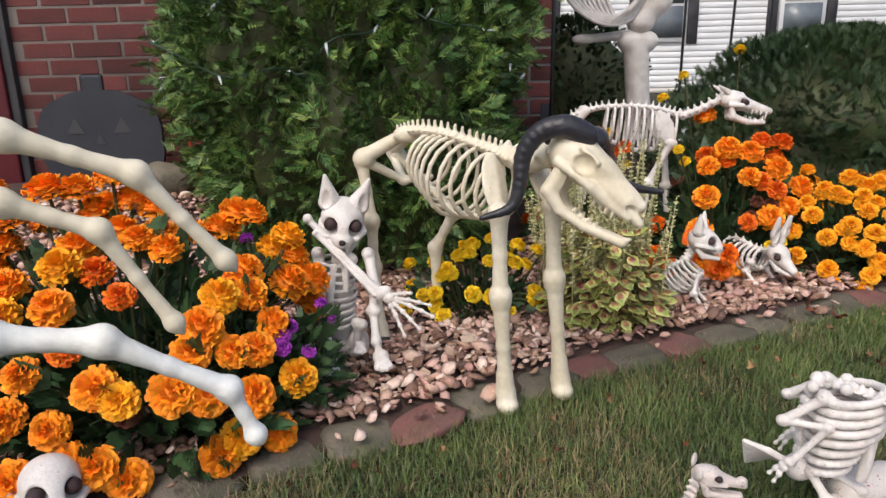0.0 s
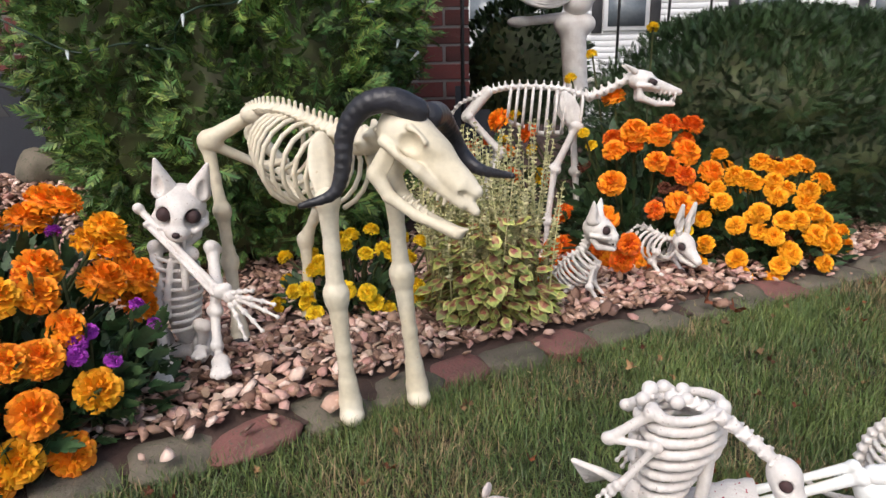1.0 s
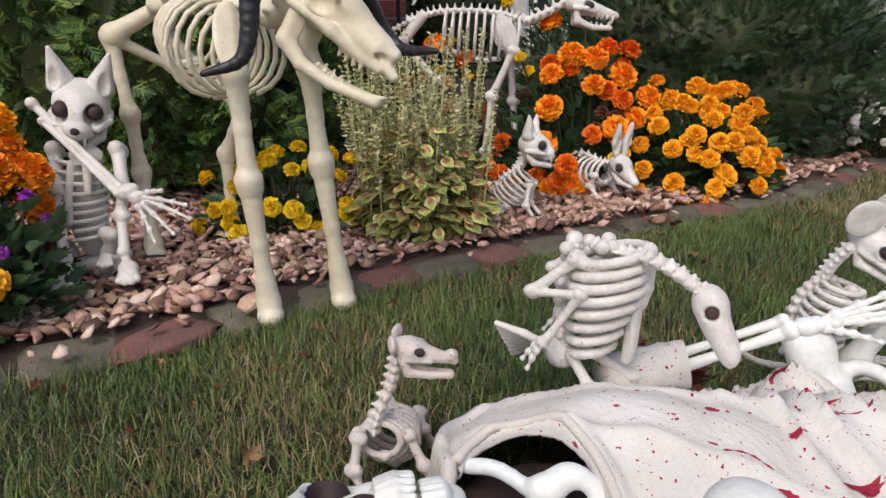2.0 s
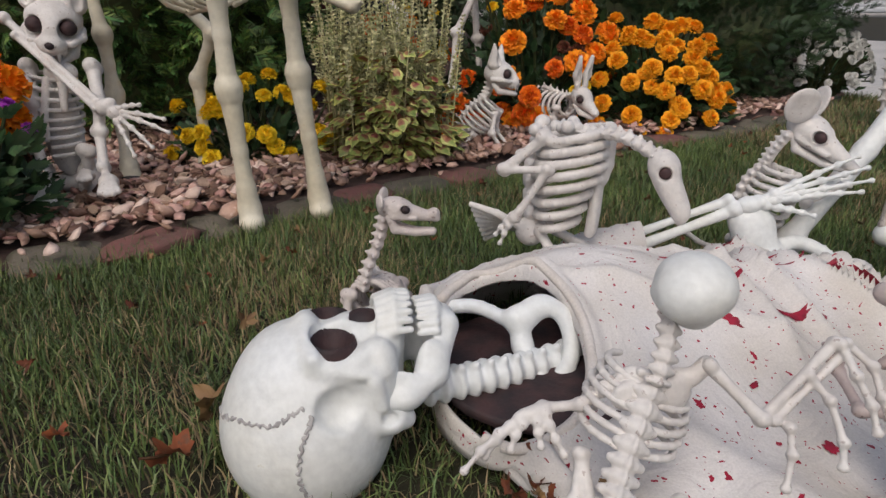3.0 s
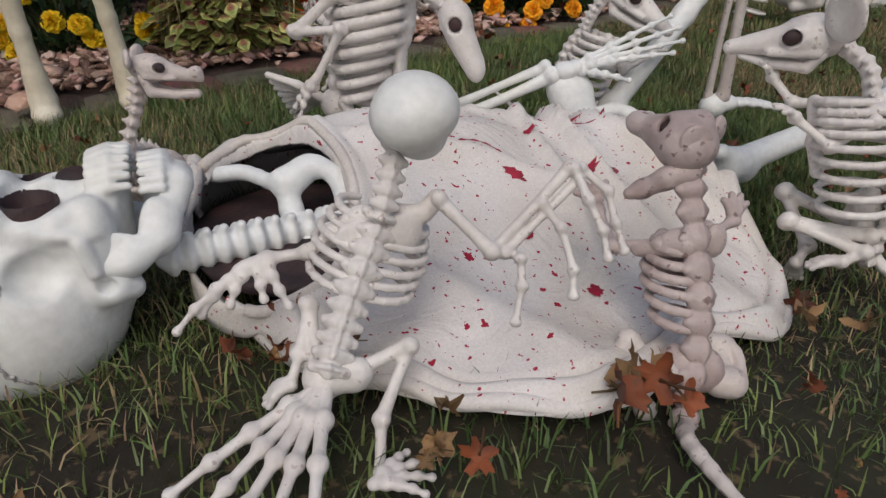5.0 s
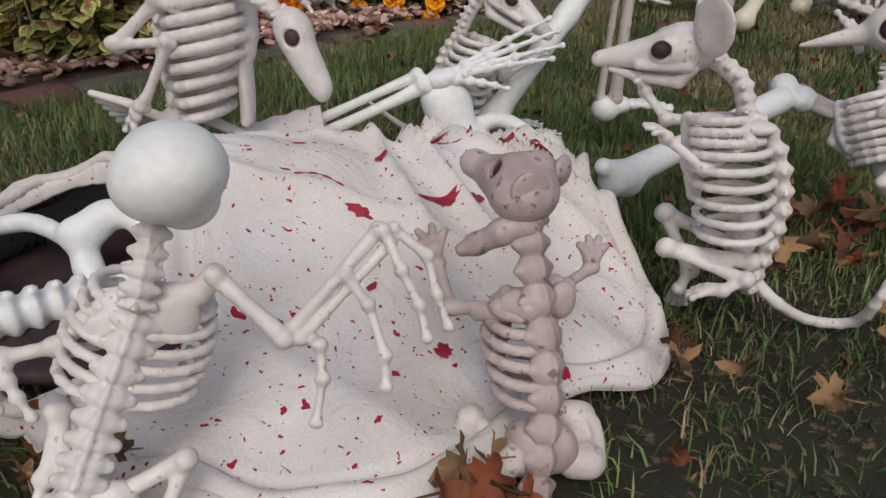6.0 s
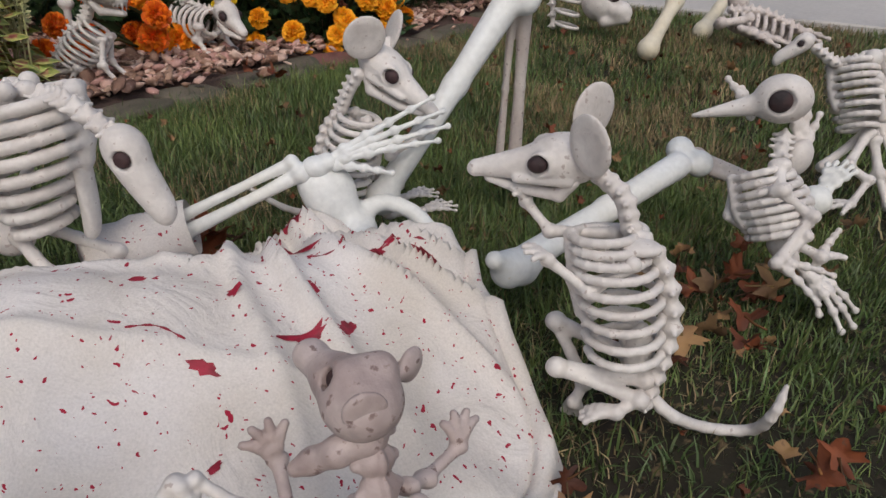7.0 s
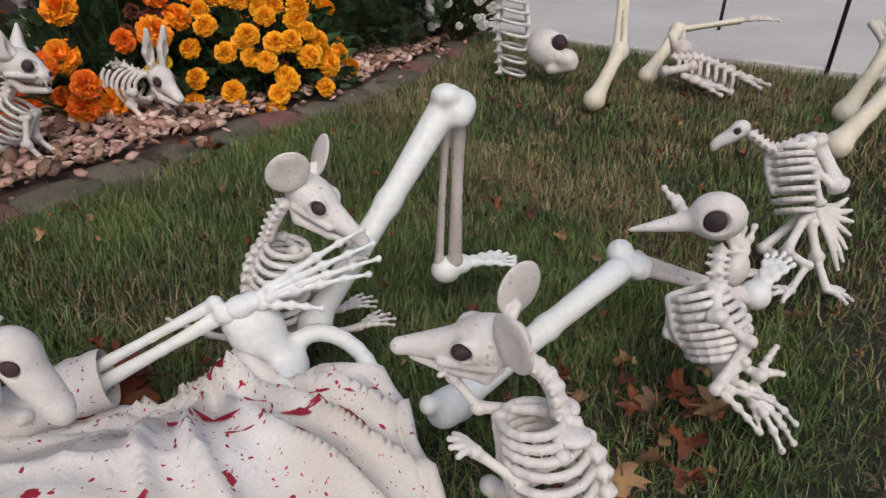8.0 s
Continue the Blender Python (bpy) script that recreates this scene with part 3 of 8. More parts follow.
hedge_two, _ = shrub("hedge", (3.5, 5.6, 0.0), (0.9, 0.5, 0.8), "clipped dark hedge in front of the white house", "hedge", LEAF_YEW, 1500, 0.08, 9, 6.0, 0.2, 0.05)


def string_lights():
    b = tuple(thuja.location)
    s = thing("string_lights", b, "dark green wire with small clear bulbs wound round the bush", "string lights")
    rng = random.Random(2)
    for turn in range(3):
        z0 = 0.42 + 0.13 * turn
        pts = []
        for k in range(60):
            th = math.pi * (1.02 + 0.96 * k / 59)
            p = thuja_surf(th, z0 + 0.05 * math.sin(k * 0.21 + turn) + 0.012 * math.sin(k * 0.9))
            pts.append(Vector((p.x * 1.05, p.y * 1.05, p.z)))
        v, f = tube(pts, 0.0028, 5)
        part("wire", mesh_of("wire", v, f, WIRE_GREEN), WIRE_GREEN, s)
        for k in range(4, 58, 5):
            d = Vector((rng.uniform(-1, 1), -0.7, rng.uniform(-1, 0.6))).normalized()
            v, f = tube([pts[k], pts[k] + d * 0.014, pts[k] + d * 0.022, pts[k] + d * 0.04], [0.0045, 0.0045, 0.0035, 0.001], 6)
            part("bulb", mesh_of("bulb", v, f, BULB), BULB, s)


string_lights()


def bloom_mesh(name, mat, seed, ruffle=1.0):
    """A full double bloom: rings of curled, frilled petals over a domed head, radius about 1."""
    rng = random.Random(seed)
    c = Cloud()
    for ring, (ang, n, ln) in enumerate(((1.9, 16, 0.40), (1.62, 18, 0.43), (1.36, 19, 0.45), (1.12, 18, 0.47), (0.88, 17, 0.48), (0.66, 14, 0.50), (0.44, 11, 0.50), (0.24, 7, 0.50), (0.06, 4, 0.5))):
        for k in range(n):
            a = 2 * math.pi * (k + rng.uniform(-0.35, 0.35)) / n + ring * 0.4
            tilt = ang + rng.uniform(-0.14, 0.14) * ruffle
            w = 0.27 * rng.uniform(0.75, 1.2)
            d = np.array((math.sin(tilt) * math.cos(a), math.sin(tilt) * math.sin(a), math.cos(tilt) * 0.92 + 0.08))
            s = np.array((-math.sin(a), math.cos(a), 0.0))
            up = np.cross(d, s)
            root = d * 0.42
            L = ln * rng.uniform(0.85, 1.25)
            tip = root + d * L
            wav = [rng.uniform(-0.07, 0.07) * ruffle for _ in range(3)]
            v = [root - s * w * 0.35, root + s * w * 0.35, tip + s * w * 0.62 - up * (0.10 + wav[0]), tip + d * 0.05 + up * wav[1], tip - s * w * 0.62 - up * (0.10 + wav[2])]
            v = np.array(v)
            mid = (root + tip) / 2
            v = np.concatenate([v, [mid + s * w * 0.5, mid + up * 0.05, mid - s * w * 0.5]])
            c.add(v, [(0, 1, 5, 7), (6, 5, 2, 3), (7, 6, 3, 4)])
    # inner dome closes the head
    V, F = [], []
    for i in range(5):
        for j in range(10):
            t_, p_ = i / 4 * 1.6, 2 * math.pi * j / 10
            V.append((0.72 * math.sin(t_) * math.cos(p_), 0.72 * math.sin(t_) * math.sin(p_), 0.60 * math.cos(t_)))
    for i in range(4):
        for j in range(10):
            F.append((i * 10 + j, (i + 1) * 10 + j, (i + 1) * 10 + (j + 1) % 10, i * 10 + (j + 1) % 10))
    c.add(V, F)
    return c.mesh(name, mat)


def leaf_cloud(center, radii, count, mat, seed, size, low=-0.2, pairs=4, fine=0.2):
    rng = random.Random(seed)
    c = Cloud()
    sv, sf = spray(1.0, pairs, fine)
    for k in range(count):
        d = Vector((rng.gauss(0, 1), rng.gauss(0, 1), rng.gauss(0, 0.8)))
        d.normalize()
        if d.z < low:
            d.z = abs(d.z) * 0.3
        r = rng.uniform(0.25, 0.95) ** 0.6
        p = np.array((d.x * radii[0] * r, d.y * radii[1] * r, max(d.z * radii[2] * r, -center[2] + 0.03)))
        g = d + Vector((rng.uniform(-0.7, 0.7), rng.uniform(-0.7, 0.7), rng.uniform(-0.3, 0.8)))
        R = turn_to(g, rng.uniform(0, 6.28))
        c.add(sv @ (R * size * rng.uniform(0.6, 1.3)).T + p, sf)
    return c


def flower_patch(name, base, center, radii, groups, leaves, leaf_size, label, category, seed, leaf_mat=None, extra=0):
    """A mound of leaves with stems and separate blooms at given heights."""
    rng = random.Random(seed)
    t = thing(name, base, label, category)
    off = np.array(center) - np.array(base)
    c = leaf_cloud(off, radii, leaves, leaf_mat or LEAF_DARK, seed, leaf_size)
    c.v = [v + off.astype(np.float32) for v in c.v]
    part("foliage", c.mesh("foliage", leaf_mat or LEAF_DARK), leaf_mat or LEAF_DARK, t)
    stems = Cloud()
    for meshes, size, spots in groups:
        for p in spots:
            q = Vector(p) - Vector(base)
            out = Vector(((p[0] - center[0]) / radii[0], (p[1] - center[1]) / radii[1], (p[2] - center[2]) / radii[2] + 0.55))
            out = out.normalized()
            s = size * rng.uniform(0.85, 1.12)
            o = new("bloom", rng.choice(meshes))
            o.parent = t
            o.matrix_local = Matrix.Translation(q) @ out.to_track_quat("Z", "Y").to_matrix().to_4x4() @ Matrix.Rotation(rng.uniform(0, 6.28), 4, "Z") @ Matrix.Diagonal((s, s, s * rng.uniform(0.85, 1.05), 1))
            foot = Vector((off[0] + 0.4 * (q.x - off[0]), off[1] + 0.4 * (q.y - off[1]), 0.01))
            v, f = tube([foot, (foot + q) / 2 + Vector((0, 0, 0.03)), q - out * s * 0.3, q + out * s * 0.1], [0.004, 0.0035, 0.003, s * 0.3], 6)
            stems.add(v, [w for w in f if len(w) == 4])
    tagged(part("stalk", stems.mesh("stalk", STEM), STEM, t), kind="stuff")
    return t


ORANGE_BLOOMS = [bloom_mesh("bloom", PETAL_ORANGE, i) for i in range(4)]
DEEP_BLOOMS = [bloom_mesh("bloom", PETAL_DEEP, 10 + i) for i in range(3)]
GOLD_BLOOMS = [bloom_mesh("bloom", PETAL_GOLD, 20 + i) for i in range(4)]
YELLOW_BLOOMS = [bloom_mesh("bloom", PETAL_YELLOW, 30 + i) for i in range(3)]
BROWN_BLOOMS = [bloom_mesh("bloom", PETAL_BROWN, 40 + i, 2.5) for i in range(2)]
PURPLE_BLOOMS = [bloom_mesh("bloom", PETAL_PURPLE, 50 + i, 1.6) for i in range(2)]
WHITE_BLOOMS = [bloom_mesh("bloom", PETAL_WHITE, 60 + i, 1.6) for i in range(2)]


LEFT_A = [(-0.64,1.28,0.47),(-0.75,1.25,0.45),(-0.7,1.26,0.45),(-0.68,1.28,0.4),(-0.62,1.3,0.42),(-0.58,1.31,0.4),(-0.82,1.22,0.4),(-0.83,1.21,0.35),(-0.43,1.34,0.38),(-0.33,1.34,0.33),(-0.56,1.18,0.37),(-0.54,1.22,0.37),(-0.5,1.27,0.36),(-0.46,1.33,0.35),(-0.4,1.34,0.38),(-0.66,1.1,0.34),(-0.75,1.09,0.31),(-0.65,1.04,0.29),(-0.38,1.2,0.3),(-0.4,1.11,0.28),(-0.36,1.15,0.27)]
LEFT_B = [(-0.36,1.34,0.3),(-0.32,1.34,0.29),(-0.29,1.33,0.24),(-0.32,1.27,0.25),(-0.42,1.06,0.24),(-0.32,1.14,0.22),(-0.43,1.03,0.21),(-0.37,1.06,0.2),(-0.34,1.09,0.19),(-0.68,0.98,0.2),(-0.56,0.97,0.18),(-0.45,0.99,0.16),(-0.28,1.12,0.12),(-0.7,0.96,0.14),(-0.34,1.05,0.12),(-0.31,1.07,0.04),(-0.36,1.02,0.06),(-0.39,1.0,0.04),(-0.63,0.95,0.12),(-0.6,0.94,0.07),(-0.56,0.94,0.06),(-0.52,0.95,0.03)]
RIGHT_A = [(0.84,2.19,0.49),(0.5,2.21,0.43),(0.59,2.21,0.39),(0.87,2.07,0.4),(0.93,2.05,0.39),(1.05,2.11,0.41),(0.81,2.06,0.35),(0.8,2.03,0.26),(0.98,2.09,0.42),(1.01,2.04,0.34),(1.09,2.05,0.28),(1.0,2.01,0.28),(0.92,2.02,0.32),(1.04,2.01,0.23),(0.91,1.98,0.19),(0.98,1.99,0.2),(0.78,2.01,0.16),(0.68,2.09,0.07),(0.86,1.98,0.05),(0.8,1.99,0.03),(0.77,2.01,-0.01)]
RIGHT_B = [(1.15,2.12,0.32),(1.22,2.01,0.31),(1.29,1.98,0.3),(1.15,2.01,0.28),(1.17,1.98,0.27),(1.1,2.01,0.24),(1.23,1.95,0.27),(1.1,1.97,0.21),(1.18,1.91,0.19),(1.23,1.92,0.23),(1.24,1.89,0.17),(1.32,1.93,0.24),(1.33,1.9,0.19),(1.28,1.89,0.17),(1.18,1.9,0.14),(1.21,1.88,0.13),(1.26,1.87,0.08),(1.32,1.88,0.13),(1.38,1.9,0.1),(1.23,1.87,0.05),(1.36,1.88,0.05),(1.22,1.88,0.01),(1.13,1.91,0.06),(1.14,1.9,0.01),(1.19,1.89,-0.02),(1.05,1.97,0.03),(1.06,1.96,0.09)]
YELLOW = [(-0.03,1.73,0.16),(-0.0,1.68,0.15),(0.07,1.75,0.2),(0.12,1.76,0.21),(0.03,1.71,0.18),(0.11,1.69,0.17),(0.21,1.75,0.14),(0.15,1.71,0.17),(-0.03,1.66,0.06),(0.16,1.66,0.04),(0.13,1.65,0.06),(0.01,1.68,0.14),(0.24,1.75,0.18),(0.19,1.76,0.19)]
PURPLE = [(-0.4,1.3,0.34),(-0.29,1.15,0.21),(-0.3,1.13,0.2),(-0.23,1.25,0.18),(-0.25,1.24,0.22),(-0.26,1.15,0.16),(-0.3,1.12,0.18)]


def scatter_on(center, radii, count, seed, low=-0.05, front=True):
    rng = random.Random(seed)
    out = []
    while len(out) < count:
        d = Vector((rng.gauss(0, 1), rng.gauss(0, 1) - (0.5 if front else 0), rng.gauss(0, 1))).normalized()
        if d.z > low:
            out.append((center[0] + d.x * radii[0], center[1] + d.y * radii[1], max(center[2] + d.z * radii[2], 0.04)))
    return out


LC, LR = (-0.62, 1.24, 0.05), (0.40, 0.32, 0.34)
far_left = [(x - 0.35, y + 0.12, z) for x, y, z in LEFT_A[::2]]
flower_patch("marigold_patch", (-0.62, 1.24, 0.0), LC, LR, ((ORANGE_BLOOMS, 0.039, LEFT_A[::2] + LEFT_B[1::2]), (ORANGE_BLOOMS[:2] + GOLD_BLOOMS[:2], 0.040, LEFT_A[1::2] + LEFT_B[::2]), (ORANGE_BLOOMS + GOLD_BLOOMS[:1], 0.037, scatter_on(LC, (0.38, 0.31, 0.32), 12, 55)), (DEEP_BLOOMS, 0.030, scatter_on(LC, (0.37, 0.29, 0.31), 9, 5)), (BROWN_BLOOMS, 0.022, scatter_on(LC, (0.36, 0.29, 0.30), 10, 6)), (ORANGE_BLOOMS, 0.034, far_left)), 1500, 0.060, "mound of large orange marigolds with dark feathery leaves", "flowers", 11)
flower_patch("periwinkle_plant", (-0.30, 1.20, 0.0), (-0.33, 1.2, 0.08), (0.12, 0.12, 0.18), ((PURPLE_BLOOMS, 0.016, PURPLE),), 160, 0.045, "small magenta-purple flowers beside the orange marigolds", "flowers", 12)
RC, RR = (0.93, 2.17, 0.05), (0.27, 0.20, 0.42)
flower_patch("marigold_patch", (0.93, 2.17, 0.0), RC, RR, ((ORANGE_BLOOMS, 0.041, RIGHT_A[::3] + RIGHT_A[1::3]), (DEEP_BLOOMS, 0.034, RIGHT_A[2::3] + [(0.60, 1.87, 0.12), (0.63, 1.85, 0.07), (0.79, 1.87, 0.08), (0.80, 1.85, 0.13), (0.73, 1.92, 0.16), (0.57, 1.86, 0.06)] + scatter_on(RC, (0.25, 0.19, 0.38), 9, 15)), (BROWN_BLOOMS, 0.024, scatter_on(RC, (0.25, 0.19, 0.38), 8, 16)), (YELLOW_BLOOMS, 0.022, [(0.55, 2.26, 0.44), (0.60, 2.22, 0.34), (0.78, 2.24, 0.62), (0.72, 2.25, 0.55), (0.73, 2.1, 0.40), (0.76, 2.12, 0.36), (1.0, 2.35, 0.70), (0.95, 1.91, 0.135), (0.975, 1.9, 0.15)])), 1000, 0.055, "tall deep orange marigolds around the white wolf skeleton", "flowers", 13)
GC, GR = (1.27, 2.07, 0.05), (0.25, 0.20, 0.28)
flower_patch("marigold_patch", (1.27, 2.07, 0.0), GC, GR, ((GOLD_BLOOMS, 0.031, RIGHT_B), (GOLD_BLOOMS, 0.027, scatter_on(GC, (0.24, 0.19, 0.27), 26, 17)), (BROWN_BLOOMS, 0.018, scatter_on(GC, (0.23, 0.18, 0.26), 6, 18))), 700, 0.045, "rounded mound of golden marigolds beside the edging", "flowers", 14)
YC, YR = (0.07, 1.74, 0.02), (0.18, 0.11, 0.18)
flower_patch("marigold_patch", (0.07, 1.74, 0.0), YC, YR, ((YELLOW_BLOOMS, 0.023, YELLOW + [(0.33, 1.86, 0.20), (-0.10, 1.78, 0.14)] + scatter_on(YC, (0.19, 0.11, 0.18), 16, 29)),), 420, 0.04, "low clump of small bright yellow marigolds", "flowers", 15)
flower_patch("white_flower_bush", (2.17, 2.53, 0.0), (2.17, 2.53, 0.08), (0.22, 0.20, 0.22), ((WHITE_BLOOMS, 0.017, scatter_on((2.17, 2.53, 0.08), (0.22, 0.2, 0.22), 110, 19)),), 420, 0.035, "mound of small white flowers over dark leaves", "flowers", 16)
flower_patch("marigold_patch", (0.50, 2.42, 0.03), (0.50, 2.42, 0.06), (0.22, 0.14, 0.30), ((DEEP_BLOOMS + ORANGE_BLOOMS[:1], 0.030, scatter_on((0.5, 2.42, 0.06), (0.21, 0.13, 0.29), 11, 21)), (YELLOW_BLOOMS, 0.022, scatter_on((0.5, 2.42, 0.06), (0.21, 0.13, 0.3), 5, 22))), 420, 0.05, "loose orange and yellow marigolds near the house corner", "flowers", 23)


def ovate(size):
    """A broad pointed leaf with a raised midrib and toothed edge, along z; the middle faces come first in each row of four."""
    V, F = [], []
    prof = (0.02, 0.24, 0.36, 0.40, 0.36, 0.26, 0.14, 0.01)
    for i, w in enumerate(prof):
        z = i / (len(prof) - 1)
        t = 0.02 if i % 2 else -0.01
        for x in (-w - t, -0.55 * w, 0.0, 0.55 * w, w + t):
            V.append((x * size, (0.16 * abs(x) + 0.35 * z * z - 0.1 * z) * size, z * size))
    for i in range(len(prof) - 1):
        for j in (1, 2, 0, 3):
            F.append((i * 5 + j, i * 5 + j + 1, i * 5 + j + 6, i * 5 + j + 5))
    return np.array(V), np.array(F)


def heart(me):
    """Second and third materials on the leaf: red along the midrib, green round it."""
    me.materials.append(LEAF_RED)
    me.materials.append(LEAF_MID)
    k = np.arange(len(me.polygons))
    me.polygons.foreach_set("material_index", np.where(k % 4 < 2, np.where((k // 4) % 7 < 4, 1, 2), 0).astype(np.int32))
    return me



def coleus():
    b = (0.40, 1.64, 0.02)
    t = thing("variegated_plant", b, "yellow-green variegated plant with red-veined leaves and pale seed spikes", "plant")
    rng = random.Random(31)
    lv, lf = ovate(1.0)
    leaf_me = [heart(mesh_quads("leaf", lv * s, lf, LEAF_COLEUS)) for s in (0.030, 0.037, 0.044)]
    c = Cloud()
    for k in range(760):
        d = Vector((rng.gauss(0, 1), rng.gauss(0, 1), abs(rng.gauss(0, 0.9)))).normalized()
        r = rng.uniform(0.45, 1.0)
        p = np.array((d.x * 0.155 * r, d.y * 0.13 * r, 0.02 + d.z * 0.25 * r))
        g = Vector((d.x, d.y, -0.5 + 0.9 * rng.random()))
        if k < 290:
            o = new("leaf", rng.choice(leaf_me))
            o.parent = t
            s = rng.uniform(0.7, 1.15)
            o.matrix_local = Matrix.Translation(p) @ Matrix(turn_to(g, 0)).to_4x4() @ Matrix.Rotation(rng.uniform(-0.6, 0.6) + math.pi, 4, "Z") @ Matrix.Diagonal((s, s, s, 1))
        else:
            c.add(lv @ (turn_to(g, rng.uniform(-0.6, 0.6) + math.pi) * rng.uniform(0.026, 0.042)).T + p, lf)
    tagged(part("inner_leaves", heart(c.mesh("inner_leaves", LEAF_COLEUS)), LEAF_COLEUS, t), kind="stuff")
    sp = Cloud()
    for k in range(150):
        x, y = rng.uniform(-0.14, 0.14), rng.uniform(-0.06, 0.20)
        h = rng.uniform(0.22, 0.46)
        lean = Vector((rng.uniform(-0.06, 0.06), rng.uniform(-0.05, 0.05), 0))
        v, f = tube([Vector((x, y, 0.02)), Vector((x, y, h * 0.5)) + lean * 0.4, Vector((x, y, h)) + lean], [0.002, 0.0016, 0.0008], 4)
        sp.add(v, [w for w in f if len(w) == 4])
        for i in range(22):
            u = 0.45 + 0.55 * i / 21
            p = np.array(Vector((x, y, h * u)) + lean * u)
            for q in range(3):
                a = rng.uniform(0, 6.28)
                bv, bf = blade(0.011 * (1.3 - 0.6 * u), 0.006, 0.3)
                sp.add(bv @ turn_to((math.cos(a), math.sin(a), 0.4), rng.uniform(0, 6)).T + p, bf)
    tagged(part("seed_head", sp.mesh("seed_head", SEED_SPIKE), SEED_SPIKE, t), kind="stuff")


coleus()

# ---------- skeleton decorations ----------


def basis(forward, up):
    f = Vector(forward).normalized()
    l = Vector(up).cross(f).normalized()
    u = f.cross(l)
    return np.array([f, l, u]).T


def placed(prims, at, forward, up, size):
    """Moves unit-size prims (x forward, y left, z up) to a place and direction."""
    R, o = basis(forward, up), np.array(at, float)
    out = []
    for p in prims:
        k = None if p[5] is None else p[5] * size
        if p[0] == "c":
            out.append(("c", o + size * R @ p[1], o + size * R @ p[2], p[3] * size, p[4] * size, k))
        else:
            rot = R if p[3] is None else R @ np.array(p[3])
            out.append((p[0], o + size * R @ p[1], p[2] * size, rot, None, k))
    return out


def both(prims):
    """The prims and their mirror images across y."""
    out = []
    for p in prims:
        out.append(p)
        f = np.array((1, -1, 1))
        if p[0] == "c":
            out.append(("c", p[1] * f, p[2] * f, p[3], p[4], p[5]))
        else:
            rot = None if p[3] is None else np.diag(f) @ np.array(p[3]) @ np.diag(f)
            out.append((p[0], p[1] * f, p[2], rot, None, p[5]))
    return out


def ribs(spine, down, half_width, depth, count, r, lean=0.25, open_front=0.0, taper=(0.7, 1.0, 0.8), sternum=True):
    """Pairs of curved ribs along the spine, joined by a sternum."""
    pts = spline(spine, count)
    down = np.array(down, float) / np.linalg.norm(down)
    out, ends = [], []
    for i, p in enumerate(pts):
        t = pts[min(i + 1, count - 1)] - pts[max(i - 1, 0)]
        t = t / np.linalg.norm(t)
        side = np.cross(t, down)
        side /= np.linalg.norm(side)
        u = i / max(count - 1, 1)
        s = np.interp(u, (0, 0.5, 1), taper)
        for sg in (-1, 1):
            arc = []
            for a in np.linspace(0, math.pi * (1 - open_front * 0.5 - 0.06), 9):
                arc.append(p + sg * side * half_width * s * math.sin(a) + down * depth * s * 0.5 * (1 - math.cos(a)) - t * lean * depth * math.sin(a * 0.5) ** 2 * 0.6)
            out += chain(arc, [r * 0.88] * 9, 0.0012)
        ends.append(p + down * depth * s - t * lean * depth * 0.6)
    if sternum:
        out += chain(ends[: max(2, int(count * 0.8))], r * 1.5)
    return out


def vertebrae(points, count, r, spike=1.0, up=(0, 0, 1)):
    out = []
    pts = spline(points, count)
    up = np.array(up, float)
    for i, p in enumerate(pts):
        t = pts[min(i + 1, count - 1)] - pts[max(i - 1, 0)]
        t = t / np.linalg.norm(t)
        side = np.cross(t, up)
        side = side / (np.linalg.norm(side) + 1e-9)
        u = np.cross(side, t)
        out.append(ball(p, r * 1.08))
        out.append(seg(p, p + u * r * (1.2 + spike), r * 0.45, r * 0.3))
        for sg in (-1, 1):
            out.append(seg(p, p + sg * side * r * 1.55 + u * r * 0.2, r * 0.45, r * 0.3))
    out += chain(pts, r * 0.72)
    return out


def blocks(points, count, r, up=(0, 0, 1)):
    """A moulded spine of broad stacked blocks with low wings."""
    out, pts = [], spline(points, count)
    up = np.array(up, float)
    for i, p in enumerate(pts):
        t = pts[min(i + 1, count - 1)] - pts[max(i - 1, 0)]
        ln = np.linalg.norm(t) / 2
        t = t / np.linalg.norm(t)
        side = np.cross(t, up)
        side /= np.linalg.norm(side) + 1e-9
        u = np.cross(side, t)
        out.append(ball(p, (ln * 0.62, r * 1.12, r * 0.9), 0.0008, np.array([t, side, u]).T))
        out.append(seg(p - side * r * 1.05, p + side * r * 1.05, r * 0.36, r * 0.36, 0.0012))
        out.append(ball(p + u * r * 0.75, (ln * 0.5, r * 0.28, r * 0.38), 0.0012, np.array([t, side, u]).T))
    out += chain(pts, r * 0.62, 0.0008)
    return out


def limb(joints, r, kn=1.6):
    out = []
    for i in range(len(joints) - 1):
        out += bone(joints[i], joints[i + 1], r * (1 - 0.12 * i), kn, kn)
    return out


def digits(root, tips, r, bend=(0, 0, 0.006), knuckles=3):
    """Jointed finger or toe bones from a root to each tip."""
    out = []
    root = np.array(root, float)
    for tip in tips:
        tip = np.array(tip, float)
        mid = (root + tip) / 2 + np.array(bend)
        pts = [(1 - t) ** 2 * root + 2 * t * (1 - t) * mid + t * t * tip for t in np.linspace(0, 1, knuckles + 2)]
        for i in range(len(pts) - 1):
            out.append(seg(pts[i], pts[i + 1], r * (0.8 - 0.1 * i), r * (0.7 - 0.1 * i)))
            out.append(ball(pts[i + 1], r * (1.15 - 0.14 * i)))
    return out


